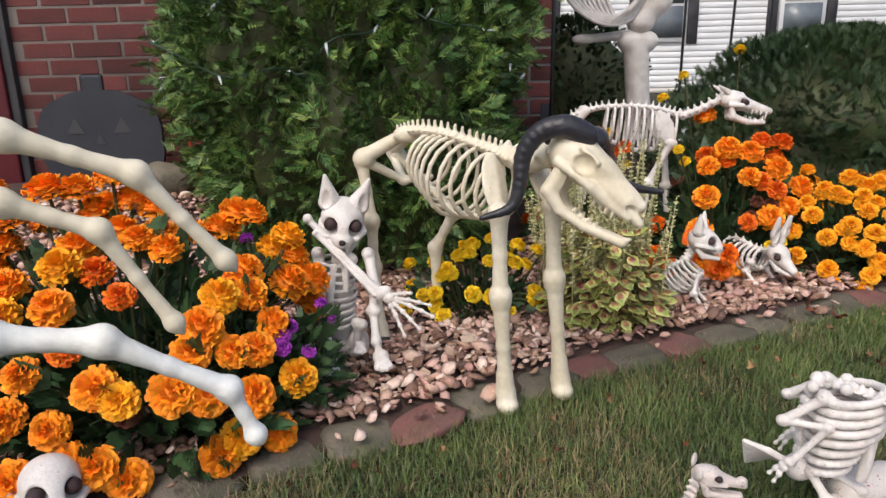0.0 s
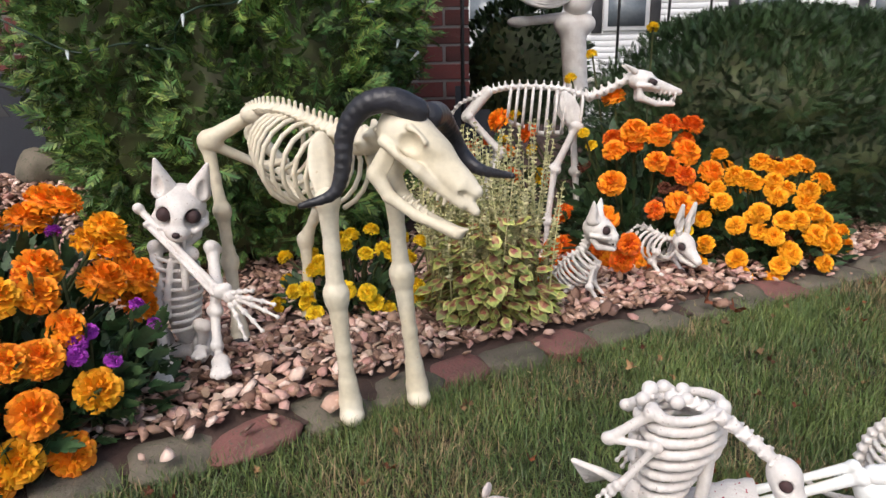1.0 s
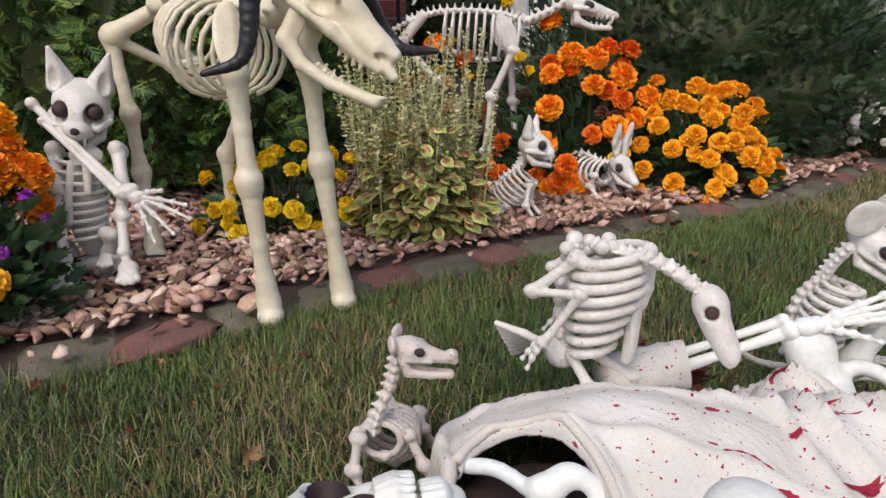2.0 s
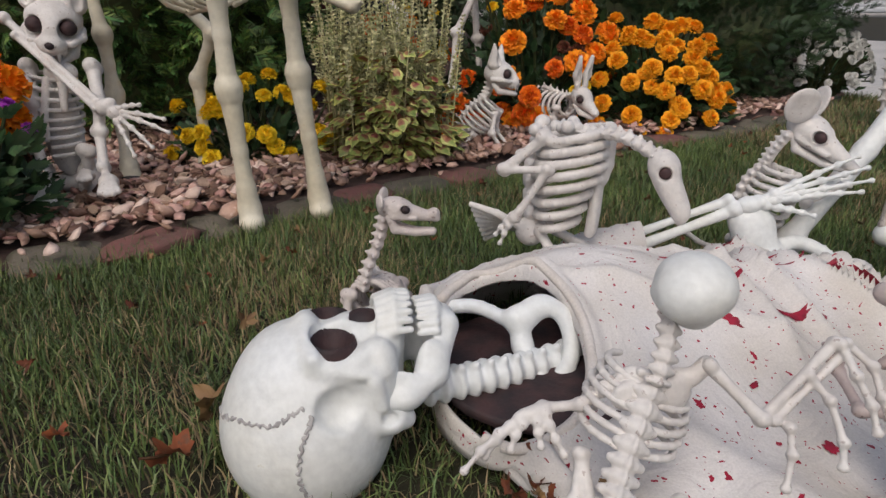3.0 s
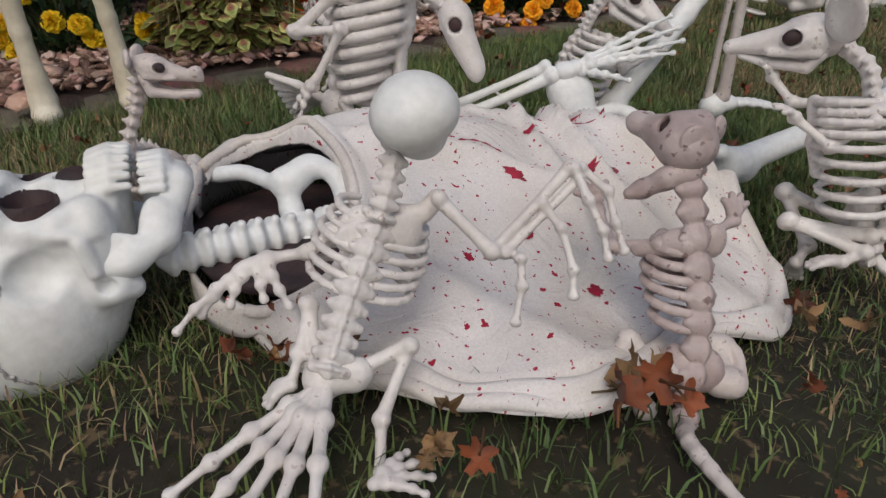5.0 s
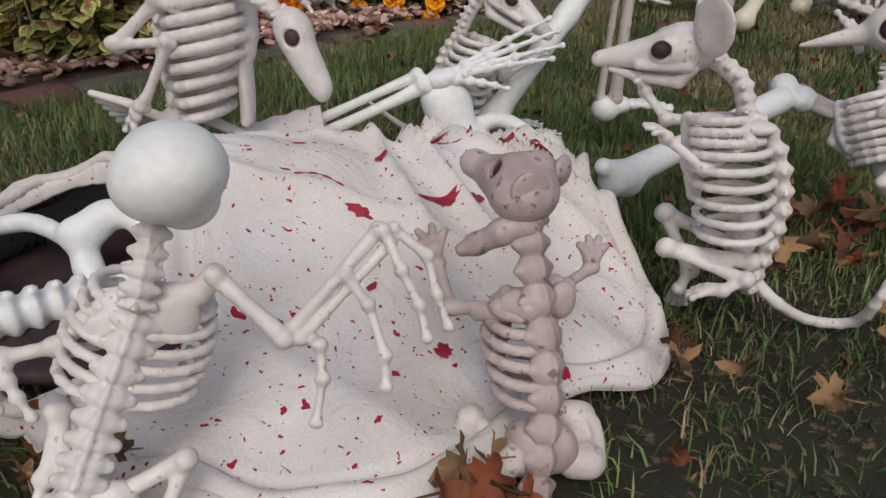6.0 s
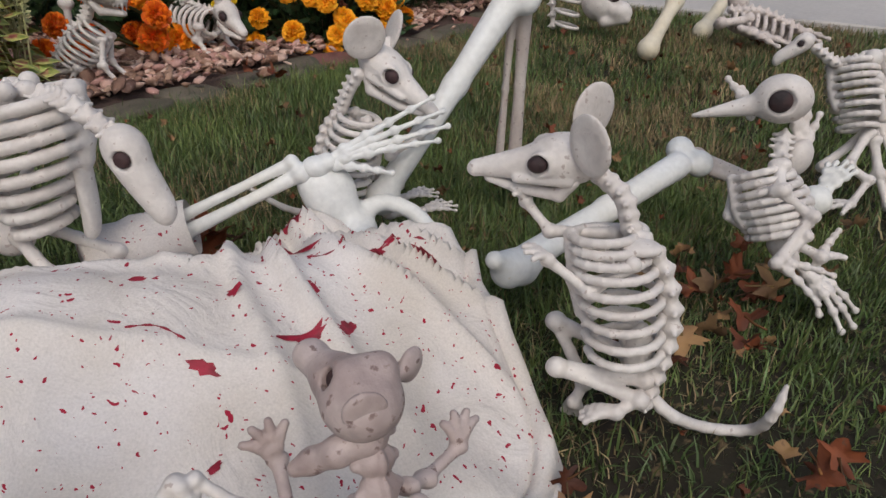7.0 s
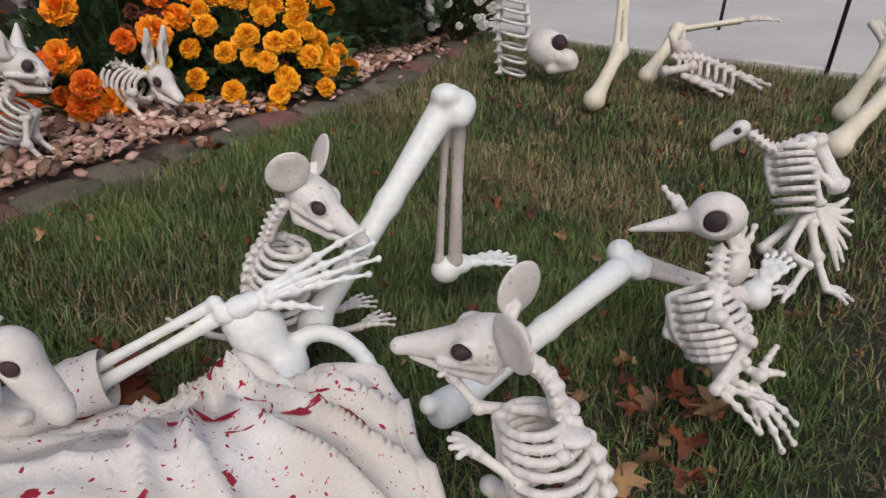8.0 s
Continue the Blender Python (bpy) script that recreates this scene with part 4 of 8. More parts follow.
def fan(root, toward, spread, length, count, r, up=(0, 0, 1), bend=(0, 0, 0.006)):
    d = np.array(toward, float)
    d /= np.linalg.norm(d)
    s = np.cross(d, np.array(up, float))
    s /= np.linalg.norm(s) + 1e-9
    tips = []
    for i in range(count):
        a = (i / (count - 1) - 0.5) * spread
        tips.append(np.array(root) + (d * math.cos(a) + s * math.sin(a)) * length * (1 - 0.25 * abs(a) / max(spread, 0.01)))
    return digits(root, tips, r, bend)


def rot_y(a):
    c, s = math.cos(a), math.sin(a)
    return [[c, 0, s], [0, 1, 0], [-s, 0, c]]


def rot_z(a):
    c, s = math.cos(a), math.sin(a)
    return [[c, -s, 0], [s, c, 0], [0, 0, 1]]


# unit skulls: back of the head near x = 0, nose tip near x = 1
def skull_rat():
    s = [ball((0.26, 0, 0.02), (0.27, 0.2, 0.19)), seg((0.34, 0, 0.0), (0.93, 0, -0.09), 0.165, 0.065, 0.08), ball((0.95, 0, -0.1), (0.06, 0.06, 0.055))]
    s += both([seg((0.24, 0.16, -0.08), (0.62, 0.12, -0.1), 0.05, 0.035), ball((0.42, 0.15, 0.04), (0.12, 0.07, 0.1))])
    s += both([ball((0.46, 0.19, 0.045), (0.085, 0.075, 0.075), 0.02, cut=True)])
    ears = both([ball((0.1, 0.29, 0.27), (0.035, 0.21, 0.225), None, rot_z(0.75)), seg((0.16, 0.12, 0.1), (0.11, 0.2, 0.18), 0.05, 0.04)])
    ears += both([ball((0.135, 0.325, 0.27), (0.032, 0.17, 0.18), 0.015, rot_z(0.75), cut=True)])
    jaw = both([chain([(0.2, 0.14, -0.1), (0.3, 0.12, -0.22), (0.62, 0.05, -0.22), (0.84, 0.015, -0.17)], [0.045, 0.05, 0.04, 0.03])[i] for i in range(3)])
    jaw += both([seg((0.86, 0.015, -0.15), (0.9, 0.012, -0.1), 0.015, 0.01)])
    eyes = [ball((0.46, q * 0.165, 0.045), (0.075, 0.055, 0.065)) for q in (-1, 1)]
    return s, ears, jaw, eyes


def skull_cat():
    s = [ball((0.36, 0, 0.1), (0.38, 0.36, 0.33)), ball((0.72, 0, -0.06), (0.24, 0.2, 0.17), 0.1), ball((0.62, 0, 0.1), (0.2, 0.18, 0.16), 0.1)]
    s += both([chain([(0.3, 0.33, -0.05), (0.55, 0.36, -0.04), (0.74, 0.24, -0.05)], [0.06, 0.055, 0.06])[i] for i in range(2)])
    s += both([ball((0.70, 0.21, 0.12), (0.17, 0.135, 0.14), 0.03, cut=True)]) + [ball((0.97, 0, -0.02), (0.06, 0.07, 0.06), 0.02, cut=True)]
    ears = both([seg((0.28, 0.24, 0.34), (0.24, 0.36, 0.80), 0.19, 0.03), ball((0.46, 0.32, 0.50), (0.12, 0.10, 0.2), 0.03, cut=True)])
    jaw = both([chain([(0.35, 0.26, -0.18), (0.5, 0.22, -0.32), (0.86, 0.05, -0.34)], [0.07, 0.08, 0.06])[i] for i in range(2)])
    for q in (-1, 1):
        for x, y, l in ((0.88, 0.1, 0.13), (0.8, 0.14, 0.07), (0.74, 0.17, 0.06)):
            s.append(seg((x, q * y, -0.16), (x + 0.01, q * y, -0.18 - l), 0.03, 0.008, 0.01))
    eyes = [ball((0.63, q * 0.205, 0.12), (0.11, 0.11, 0.105)) for q in (-1, 1)] + [ball((0.93, 0, -0.02), (0.05, 0.06, 0.05))]
    return s, ears, jaw, eyes


def skull_goat():
    s = [ball((0.24, 0, 0.04), (0.24, 0.2, 0.2)), ball((0.40, 0, 0.10), (0.24, 0.185, 0.10), 0.05), seg((0.42, 0, 0.02), (0.80, 0, -0.02), 0.155, 0.115, 0.05), seg((0.5, 0, 0.09), (0.92, 0, 0.02), 0.075, 0.05, 0.04), seg((0.78, 0, -0.06), (1.0, 0, -0.10), 0.085, 0.035, 0.04)]
    s += both([seg((0.62, 0.08, -0.10), (0.90, 0.055, -0.11), 0.05, 0.03, 0.03)] + chain([(0.18, 0.17, -0.06), (0.36, 0.225, -0.055), (0.52, 0.17, -0.07), (0.66, 0.10, -0.10)], [0.045, 0.035, 0.045, 0.04], 0.02))
    s += both([seg((0.30, 0.19, 0.145), (0.46, 0.19, 0.12), 0.03, 0.025, 0.02), ball((0.38, 0.215, 0.045), (0.10, 0.085, 0.09), 0.015, cut=True)])
    s += both([ball((0.92, 0.075, -0.035), (0.10, 0.035, 0.03), 0.012, cut=True)])
    s += both([seg((x, 0.075, -0.14), (x + 0.01, 0.07, -0.185), 0.018, 0.014, 0.006) for x in (0.60, 0.66, 0.72, 0.78)])
    jaw = both(chain([(0.22, 0.14, -0.05), (0.25, 0.14, -0.30), (0.42, 0.115, -0.38), (0.66, 0.07, -0.38), (0.98, 0.03, -0.31)], [0.05, 0.065, 0.05, 0.04, 0.04], 0.02))
    jaw += [seg((0.72, 0, -0.36), (0.98, 0, -0.31), 0.04, 0.045), ball((0.26, 0.14, -0.2), (0.07, 0.02, 0.14)), ball((0.26, -0.14, -0.2), (0.07, 0.02, 0.14))] + both([seg((0.98, 0.025, -0.29), (1.02, 0.022, -0.25), 0.018, 0.014)] + [seg((x, 0.06, -0.36), (x + 0.005, 0.058, -0.31), 0.016, 0.012, 0.006) for x in (0.5, 0.57, 0.64, 0.71)])
    return s, [], jaw, []



def skull_wolf():
    s = [ball((0.25, 0, 0.05), (0.25, 0.19, 0.18)), seg((0.4, 0, 0.02), (0.95, 0, -0.03), 0.14, 0.065, 0.08), seg((0.02, 0, 0.1), (0.4, 0, 0.19), 0.04, 0.03)]
    s += both([chain([(0.2, 0.2, -0.05), (0.4, 0.22, -0.02), (0.55, 0.13, -0.04)], [0.045, 0.04, 0.045])[i] for i in range(2)])
    s += both([ball((0.45, 0.16, 0.05), (0.1, 0.075, 0.075), 0.02, cut=True)])
    s += both([seg((x, 0.07, -0.08), (x, 0.07, -0.08 - l), 0.025, 0.008, 0.01) for x, l in ((0.9, 0.13), (0.8, 0.06), (0.72, 0.06), (0.64, 0.07), (0.56, 0.06))])
    ears = both([seg((0.1, 0.12, 0.17), (-0.1, 0.2, 0.25), 0.06, 0.02)])
    jaw = both([chain([(0.24, 0.16, -0.1), (0.3, 0.15, -0.25), (0.6, 0.09, -0.3), (0.9, 0.03, -0.25)], [0.05, 0.07, 0.05, 0.045])[i] for i in range(3)])
    jaw += both([seg((x, 0.06, -0.24), (x, 0.055, -0.24 + l), 0.022, 0.008, 0.01) for x, l in ((0.86, 0.11), (0.74, 0.06), (0.65, 0.06), (0.56, 0.06))])
    return s, ears, jaw, [ball((0.45, q * 0.145, 0.05), (0.08, 0.05, 0.06)) for q in (-1, 1)]


def skull_rabbit():
    s = [ball((0.3, 0, 0.06), (0.3, 0.24, 0.25)), seg((0.4, 0, 0.0), (0.88, 0, -0.12), 0.2, 0.1, 0.08)]
    s += both([ball((0.45, 0.22, 0.06), (0.12, 0.09, 0.11), 0.03, cut=True)])
    ears = both([chain([(0.18, 0.12, 0.24), (0.1, 0.17, 0.55), (0.06, 0.2, 1.0)], [0.07, 0.115, 0.05])[i] for i in range(2)])
    ears += both([ball((0.17, 0.18, 0.55), (0.07, 0.06, 0.22), 0.03, cut=True)])
    jaw = both([chain([(0.3, 0.15, -0.16), (0.5, 0.1, -0.28), (0.84, 0.03, -0.26)], [0.06, 0.07, 0.05])[i] for i in range(2)])
    return s, ears, jaw, [ball((0.45, q * 0.205, 0.06), (0.1, 0.07, 0.09)) for q in (-1, 1)]


def skull_bird(beak=0.62, hook=0.16):
    s = [ball((0.24, 0, 0.02), (0.25, 0.21, 0.21))]
    pts = spline([(0.3, 0, -0.02), (0.6, 0, -0.05), (0.86, 0, -0.07), (1.0, 0, -0.07 - hook)], 9)
    s += [seg(pts[i], pts[i + 1], 0.135 * (1 - i / 8) ** 0.5 + 0.045, 0.135 * (1 - (i + 1) / 8) ** 0.5 + 0.045, 0.06) for i in range(8)]
    s += both([ball((0.33, 0.21, 0.03), (0.1, 0.1, 0.1), 0.02, cut=True)])
    return s, [], [], [ball((0.32, q * 0.17, 0.03), (0.085, 0.05, 0.085)) for q in (-1, 1)]


def skull_crow():
    s = [ball((0.24, 0, 0.02), (0.25, 0.21, 0.22)), seg((0.34, 0, -0.01), (0.98, 0, -0.14), 0.12, 0.02, 0.05)]
    s += both([ball((0.28, 0.22, 0.03), (0.13, 0.1, 0.13), 0.02, cut=True)])
    jaw = [seg((0.3, 0, -0.1), (0.9, 0, -0.12), 0.045, 0.012)]
    return s, [], jaw, [ball((0.28, q * 0.165, 0.03), (0.10, 0.05, 0.10)) for q in (-1, 1)]


def add_skull(kind_, at, forward, up, size, mat, parent, base, res=0.0018, socket=True):
    s, ears, jaw, eyes = kind_
    k = 0.03 * size
    sk = part("skull", fused("skull", placed(s, at, forward, up, size), res, mat, k, origin=base), mat, parent)
    for q in (-1, 1) if ears else ():
        side = [e for e in ears if e[1][1] * q > 0]
        part("ear", fused("ear", placed(side, at, forward, up, size), res, mat, k, origin=base), mat, sk)
    if jaw:
        part("jaw", fused("jaw", placed(jaw, at, forward, up, size), res, mat, k, origin=base), mat, sk)
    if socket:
        # each carved socket is filled with a near-black ellipsoid
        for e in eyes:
            part("eye_socket", fused("eye_socket", placed([e], at, forward, up, size), res, HOLLOW_DARK, k, origin=base), HOLLOW_DARK, sk, "dark ellipsoid filling the carved socket")
    return sk


def bones(name, prims, res, mat, parent, base, k=0.003, label=""):
    return part(name, fused(name, prims, res, mat, k, origin=base), mat, parent, label)


# --- ram-like skeleton standing in the rock bed ---
def goat():
    b = (0.05, 1.38, 0.02)
    g = thing("goat_skeleton", b, "cream plastic ram skeleton with black curled horns standing on rocks", "skeleton decoration")
    m = BONE_CREAM
    sk = add_skull(skull_goat(), (0.186, 1.187, 0.528), (0.76, -0.43, -0.56), (0.50, -0.10, 0.8), 0.206, m, g, b, 0.0024)
    h1 = spline([(0.240, 1.150, 0.545), (0.205, 1.145, 0.562), (0.163, 1.150, 0.553), (0.135, 1.155, 0.515), (0.128, 1.150, 0.462), (0.112, 1.145, 0.424), (0.062, 1.140, 0.408)], 22)
    h2 = spline([(0.262, 1.180, 0.535), (0.278, 1.230, 0.532), (0.298, 1.27, 0.498), (0.318, 1.285, 0.462), (0.348, 1.27, 0.436), (0.396, 1.215, 0.433)], 22)
    for pts in (h1, h2):
        n = len(pts)
        pr = [seg(pts[i], pts[i + 1], 0.0185 * (1 - i / n) ** 0.6 + 0.002, 0.0185 * (1 - (i + 1) / n) ** 0.6 + 0.002) for i in range(n - 1)]
        pr += [ball(pts[i], 0.0196 * (1 - i / n) ** 0.6 + 0.002) for i in range(0, n - 3, 1)]
        part("horn", fused("horn", pr, 0.0026, HORN, 0.002, origin=b), HORN, sk, "glossy black ridged curled horn")
    bones("neck", vertebrae([(0.115, 1.275, 0.50), (0.155, 1.235, 0.488), (0.200, 1.185, 0.515)], 6, 0.017, 0.3), 0.003, m, g, b, 0.012)
    back = [(-0.105, 1.56, 0.515), (-0.06, 1.50, 0.53), (0.0, 1.42, 0.53), (0.065, 1.33, 0.515), (0.115, 1.275, 0.50)]
    bones("spine", vertebrae(back, 20, 0.011, 0.9), 0.0026, m, g, b, 0.004)
    bones("rib_cage", ribs([(-0.03, 1.465, 0.525), (0.03, 1.375, 0.522), (0.11, 1.275, 0.495)], (0.05, 0, -1), 0.080, 0.165, 9, 0.0052, 0.25), 0.0023, m, g, b, 0.0022)
    for a, c in (((0.085, 1.245, 0.50), (0.096, 1.20, 0.405)), ((0.165, 1.285, 0.50), (0.20, 1.245, 0.41))):
        a, c = np.array(a), np.array(c)
        ax = basis(c - a, (0.5, -0.6, 0.2))
        bones("scapula", [ball((a + c) / 2, (0.062, 0.03, 0.009), None, ax), seg(a, c, 0.008, 0.012)], 0.0026, m, g, b, 0.008)
    pel = [seg((-0.10, 1.555, 0.515), (-0.185, 1.545, 0.47), 0.014, 0.018), seg((-0.08, 1.58, 0.515), (-0.13, 1.67, 0.47), 0.014, 0.016), seg((-0.185, 1.545, 0.46), (-0.10, 1.60, 0.405), 0.012, 0.009),
           seg((-0.13, 1.67, 0.46), (-0.10, 1.60, 0.405), 0.012, 0.009), seg((-0.10, 1.60, 0.405), (-0.035, 1.55, 0.42), 0.009, 0.008), ball((-0.19, 1.545, 0.465), 0.022), ball((-0.085, 1.53, 0.52), (0.03, 0.02, 0.02))]
    bones("pelvis", pel, 0.003, m, g, b, 0.012)
    legs = [("front_leg", [(0.096, 1.195, 0.405), (0.099, 1.200, 0.245), (0.110, 1.212, 0.035)]), ("front_leg", [(0.200, 1.24, 0.41), (0.208, 1.25, 0.262), (0.228, 1.268, 0.035)]),
            ("hind_leg", [(-0.192, 1.545, 0.46), (-0.175, 1.54, 0.32), (-0.178, 1.565, 0.20), (-0.168, 1.545, 0.05)]), ("hind_leg", [(-0.115, 1.66, 0.46), (0.02, 1.64, 0.315), (-0.03, 1.68, 0.215), (-0.03, 1.67, 0.05)])]
    for nm, js in legs:
        front = nm == "front_leg"
        pr = []
        for i in range(len(js) - 1):
            r = 0.0155 if front else 0.0135
            a, c = np.array(js[i]), np.array(js[i + 1])
            pr += [seg(a, (a + c) / 2, r * 1.15, r * 0.82), seg((a + c) / 2, c, r * 0.82, r * 1.05), ball(a, r * 1.3), ball(c, r * 1.15)]
            if i:
                pr += [ball(a + (c - a) * 0.06, (r * 1.35, r * 1.25, r * 1.3), 0.003), seg(a + (c - a) * 0.8, a + (c - a) * 0.97, r * 0.95, r * 1.2)]
        foot = np.array(js[-1])
        pr += [seg(foot, foot - np.array((-0.004, 0.012, 0.02)), 0.017, 0.019), ball(foot + (0.002, -0.008, -0.018), (0.021, 0.025, 0.012))]
        lg = bones(nm, pr, 0.0026, m, g, b, 0.008)
        if not front:
            bones("hoof", [ball(foot + (0.004, -0.014, -0.022), (0.021, 0.026, 0.014))], 0.0026, CLAW, lg, b, 0.004, "dark hoof")
    return g


goat()


# --- sitting cat skeleton with a gnawed arm ---
def sitting_cat():
    b = (-0.22, 1.40, 0.02)
    c = thing("cat_skeleton", b, "pale off-white cat skeleton sitting upright on pink rocks", "skeleton decoration")
    m = BONE_WHITE
    add_skull(skull_cat(), (-0.238, 1.505, 0.356), (0.12, -0.95, -0.42), (0.22, -0.35, 1), 0.132, m, c, b)
    bones("neck", vertebrae([(-0.245, 1.509, 0.314), (-0.247, 1.500, 0.282), (-0.250, 1.493, 0.259)], 5, 0.012, 0.4), 0.002, m, c, b, 0.004)
    bones("spine", vertebrae([(-0.250, 1.495, 0.266), (-0.263, 1.497, 0.180), (-0.263, 1.477, 0.092), (-0.257, 1.448, 0.031)], 14, 0.010, 0.5, (0, 1, 0.1)), 0.002, m, c, b, 0.004)
    bones("rib_cage", ribs([(-0.251, 1.491, 0.250), (-0.260, 1.492, 0.182), (-0.263, 1.478, 0.115)], (0, -1, -0.15), 0.052, 0.095, 9, 0.0046, 0.1, taper=(0.75, 1.0, 0.9)), 0.0018, m, c, b, 0.002)
    bones("belly_sheet", [ball((-0.247, 1.445, 0.149), (0.036, 0.022, 0.09))], 0.003, m, c, b)
    bones("breast_bone", [ball((-0.228, 1.434, 0.256), (0.03, 0.012, 0.02)), seg((-0.225, 1.430, 0.263), (-0.225, 1.409, 0.192), 0.01, 0.006)], 0.002, m, c, b, 0.008)
    bones("pelvis", [ball((-0.304, 1.448, 0.057), (0.026, 0.034, 0.04)), ball((-0.210, 1.441, 0.055), (0.026, 0.034, 0.04)), seg((-0.299, 1.445, 0.046), (-0.216, 1.439, 0.045), 0.016)], 0.002, m, c, b, 0.008)
    for pts, toe in (([(-0.290, 1.456, 0.265), (-0.280, 1.415, 0.198), (-0.278, 1.392, 0.155), (-0.262, 1.355, 0.085), (-0.250, 1.330, 0.056)], (0.05, -1, -0.3)), ([(-0.175, 1.447, 0.263), (-0.160, 1.396, 0.198), (-0.164, 1.383, 0.153), (-0.157, 1.350, 0.093), (-0.146, 1.326, 0.069)], (0.25, -1, -0.3))):
        pr = limb(pts, 0.0125, 1.35) + [ball(pts[-1], (0.018, 0.016, 0.017))] + fan(pts[-1], toe, 0.8, 0.042, 4, 0.0085)
        bones("front_leg", pr, 0.0018, m, c, b, 0.004)
    for pts in ([(-0.296, 1.438, 0.060), (-0.296, 1.410, 0.105), (-0.302, 1.419, 0.027), (-0.260, 1.365, 0.031)], [(-0.208, 1.432, 0.059), (-0.200, 1.406, 0.114), (-0.214, 1.417, 0.041), (-0.196, 1.373, 0.075)]):
        bones("hind_leg", limb(pts, 0.011, 1.4) + fan(pts[-1], (0.1, -1, -0.1), 0.8, 0.032, 4, 0.006), 0.0018, m, c, b, 0.004)
    # the arm it chews on
    b2 = (-0.215, 1.406, 0.289)
    a = thing("arm_bone_prop", b2, "pale grey forearm and finger bones across the cat skeleton's mouth", "bone prop")
    bones("forearm", bone((-0.302, 1.430, 0.351), (-0.151, 1.367, 0.206), 0.0065, 1.9, 1.4) + bone((-0.285, 1.415, 0.322), (-0.156, 1.359, 0.197), 0.0045, 1.7, 1.4), 0.0018, m, a, b2, 0.003)
    bones("wrist", [ball((-0.143, 1.364, 0.199), (0.018, 0.014, 0.015)), ball((-0.125, 1.360, 0.189), (0.014, 0.012, 0.013)), ball((-0.133, 1.365, 0.206), (0.012, 0.01, 0.01))], 0.0018, m, a, b2, 0.004)
    for tip in ((-0.038, 1.340, 0.178), (-0.032, 1.333, 0.155), (-0.062, 1.328, 0.130), (-0.094, 1.326, 0.116), (-0.079, 1.350, 0.203)):
        bones("finger", digits((-0.131, 1.361, 0.191), [tip], 0.0062), 0.0016, m, a, b2, 0.002)


sitting_cat()


# --- wolf skeleton among the flowers ---
def wolf():
    b = (0.62, 2.2, 0.02)
    w = thing("wolf_skeleton", b, "white wolf skeleton with open toothy jaws standing among marigolds", "skeleton decoration")
    m = BONE_WHITE
    add_skull(skull_wolf(), (0.862, 2.155, 0.548), (0.97, -0.15, -0.2), (0.2, 0, 1), 0.165, m, w, b, 0.0025)
    bones("neck", vertebrae([(0.76, 2.172, 0.50), (0.81, 2.163, 0.52), (0.865, 2.155, 0.548)], 6, 0.012, 0.5), 0.0026, m, w, b, 0.005)
    bones("spine", vertebrae([(0.42, 2.231, 0.505), (0.52, 2.214, 0.532), (0.66, 2.19, 0.528), (0.76, 2.172, 0.50)], 20, 0.009, 1.0), 0.0026, m, w, b, 0.004)
    bones("rib_cage", ribs([(0.53, 2.212, 0.53), (0.63, 2.195, 0.528), (0.74, 2.175, 0.505)], (0.05, 0, -1), 0.062, 0.14, 10, 0.005, 0.2), 0.0024, m, w, b, 0.003)
    bones("pelvis", [seg((0.46, 2.225, 0.52), (0.395, 2.24, 0.445), 0.016, 0.016), seg((0.46, 2.265, 0.52), (0.40, 2.30, 0.445), 0.016, 0.016), seg((0.395, 2.24, 0.445), (0.40, 2.30, 0.445), 0.01)], 0.0026, m, w, b, 0.01)
    for y in (2.14, 2.225):
        a, c = np.array((0.675, y, 0.515)), np.array((0.715, y - 0.005, 0.42))
        bones("scapula", [ball((a + c) / 2, (0.055, 0.028, 0.008), None, basis(c - a, (0, 1, 0.1))), seg(a, c, 0.007, 0.011)], 0.0026, m, w, b, 0.006)
    for pts in ([(0.715, 2.135, 0.42), (0.655, 2.15, 0.29), (0.635, 2.14, 0.13), (0.63, 2.13, 0.035)], [(0.722, 2.225, 0.42), (0.735, 2.22, 0.27), (0.745, 2.215, 0.13), (0.75, 2.20, 0.035)]):
        bones("front_leg", limb(pts, 0.0115, 1.5) + fan(pts[-1], (0.6, -0.6, -0.2), 0.8, 0.035, 4, 0.006), 0.0026, m, w, b, 0.005)
    for q in (2.235, 2.30):
        pts = [(0.40, q, 0.445), (0.50, q - 0.01, 0.335), (0.445, q, 0.19), (0.46, q, 0.035)]
        bones("hind_leg", limb(pts, 0.0115, 1.5) + fan(pts[-1], (0.6, -0.6, -0.2), 0.8, 0.035, 4, 0.006), 0.0026, m, w, b, 0.005)
    bones("tail", vertebrae([(0.42, 2.231, 0.505), (0.37, 2.25, 0.48), (0.33, 2.27, 0.42)], 8, 0.006, 0.2), 0.0026, m, w, b, 0.003)


wolf()


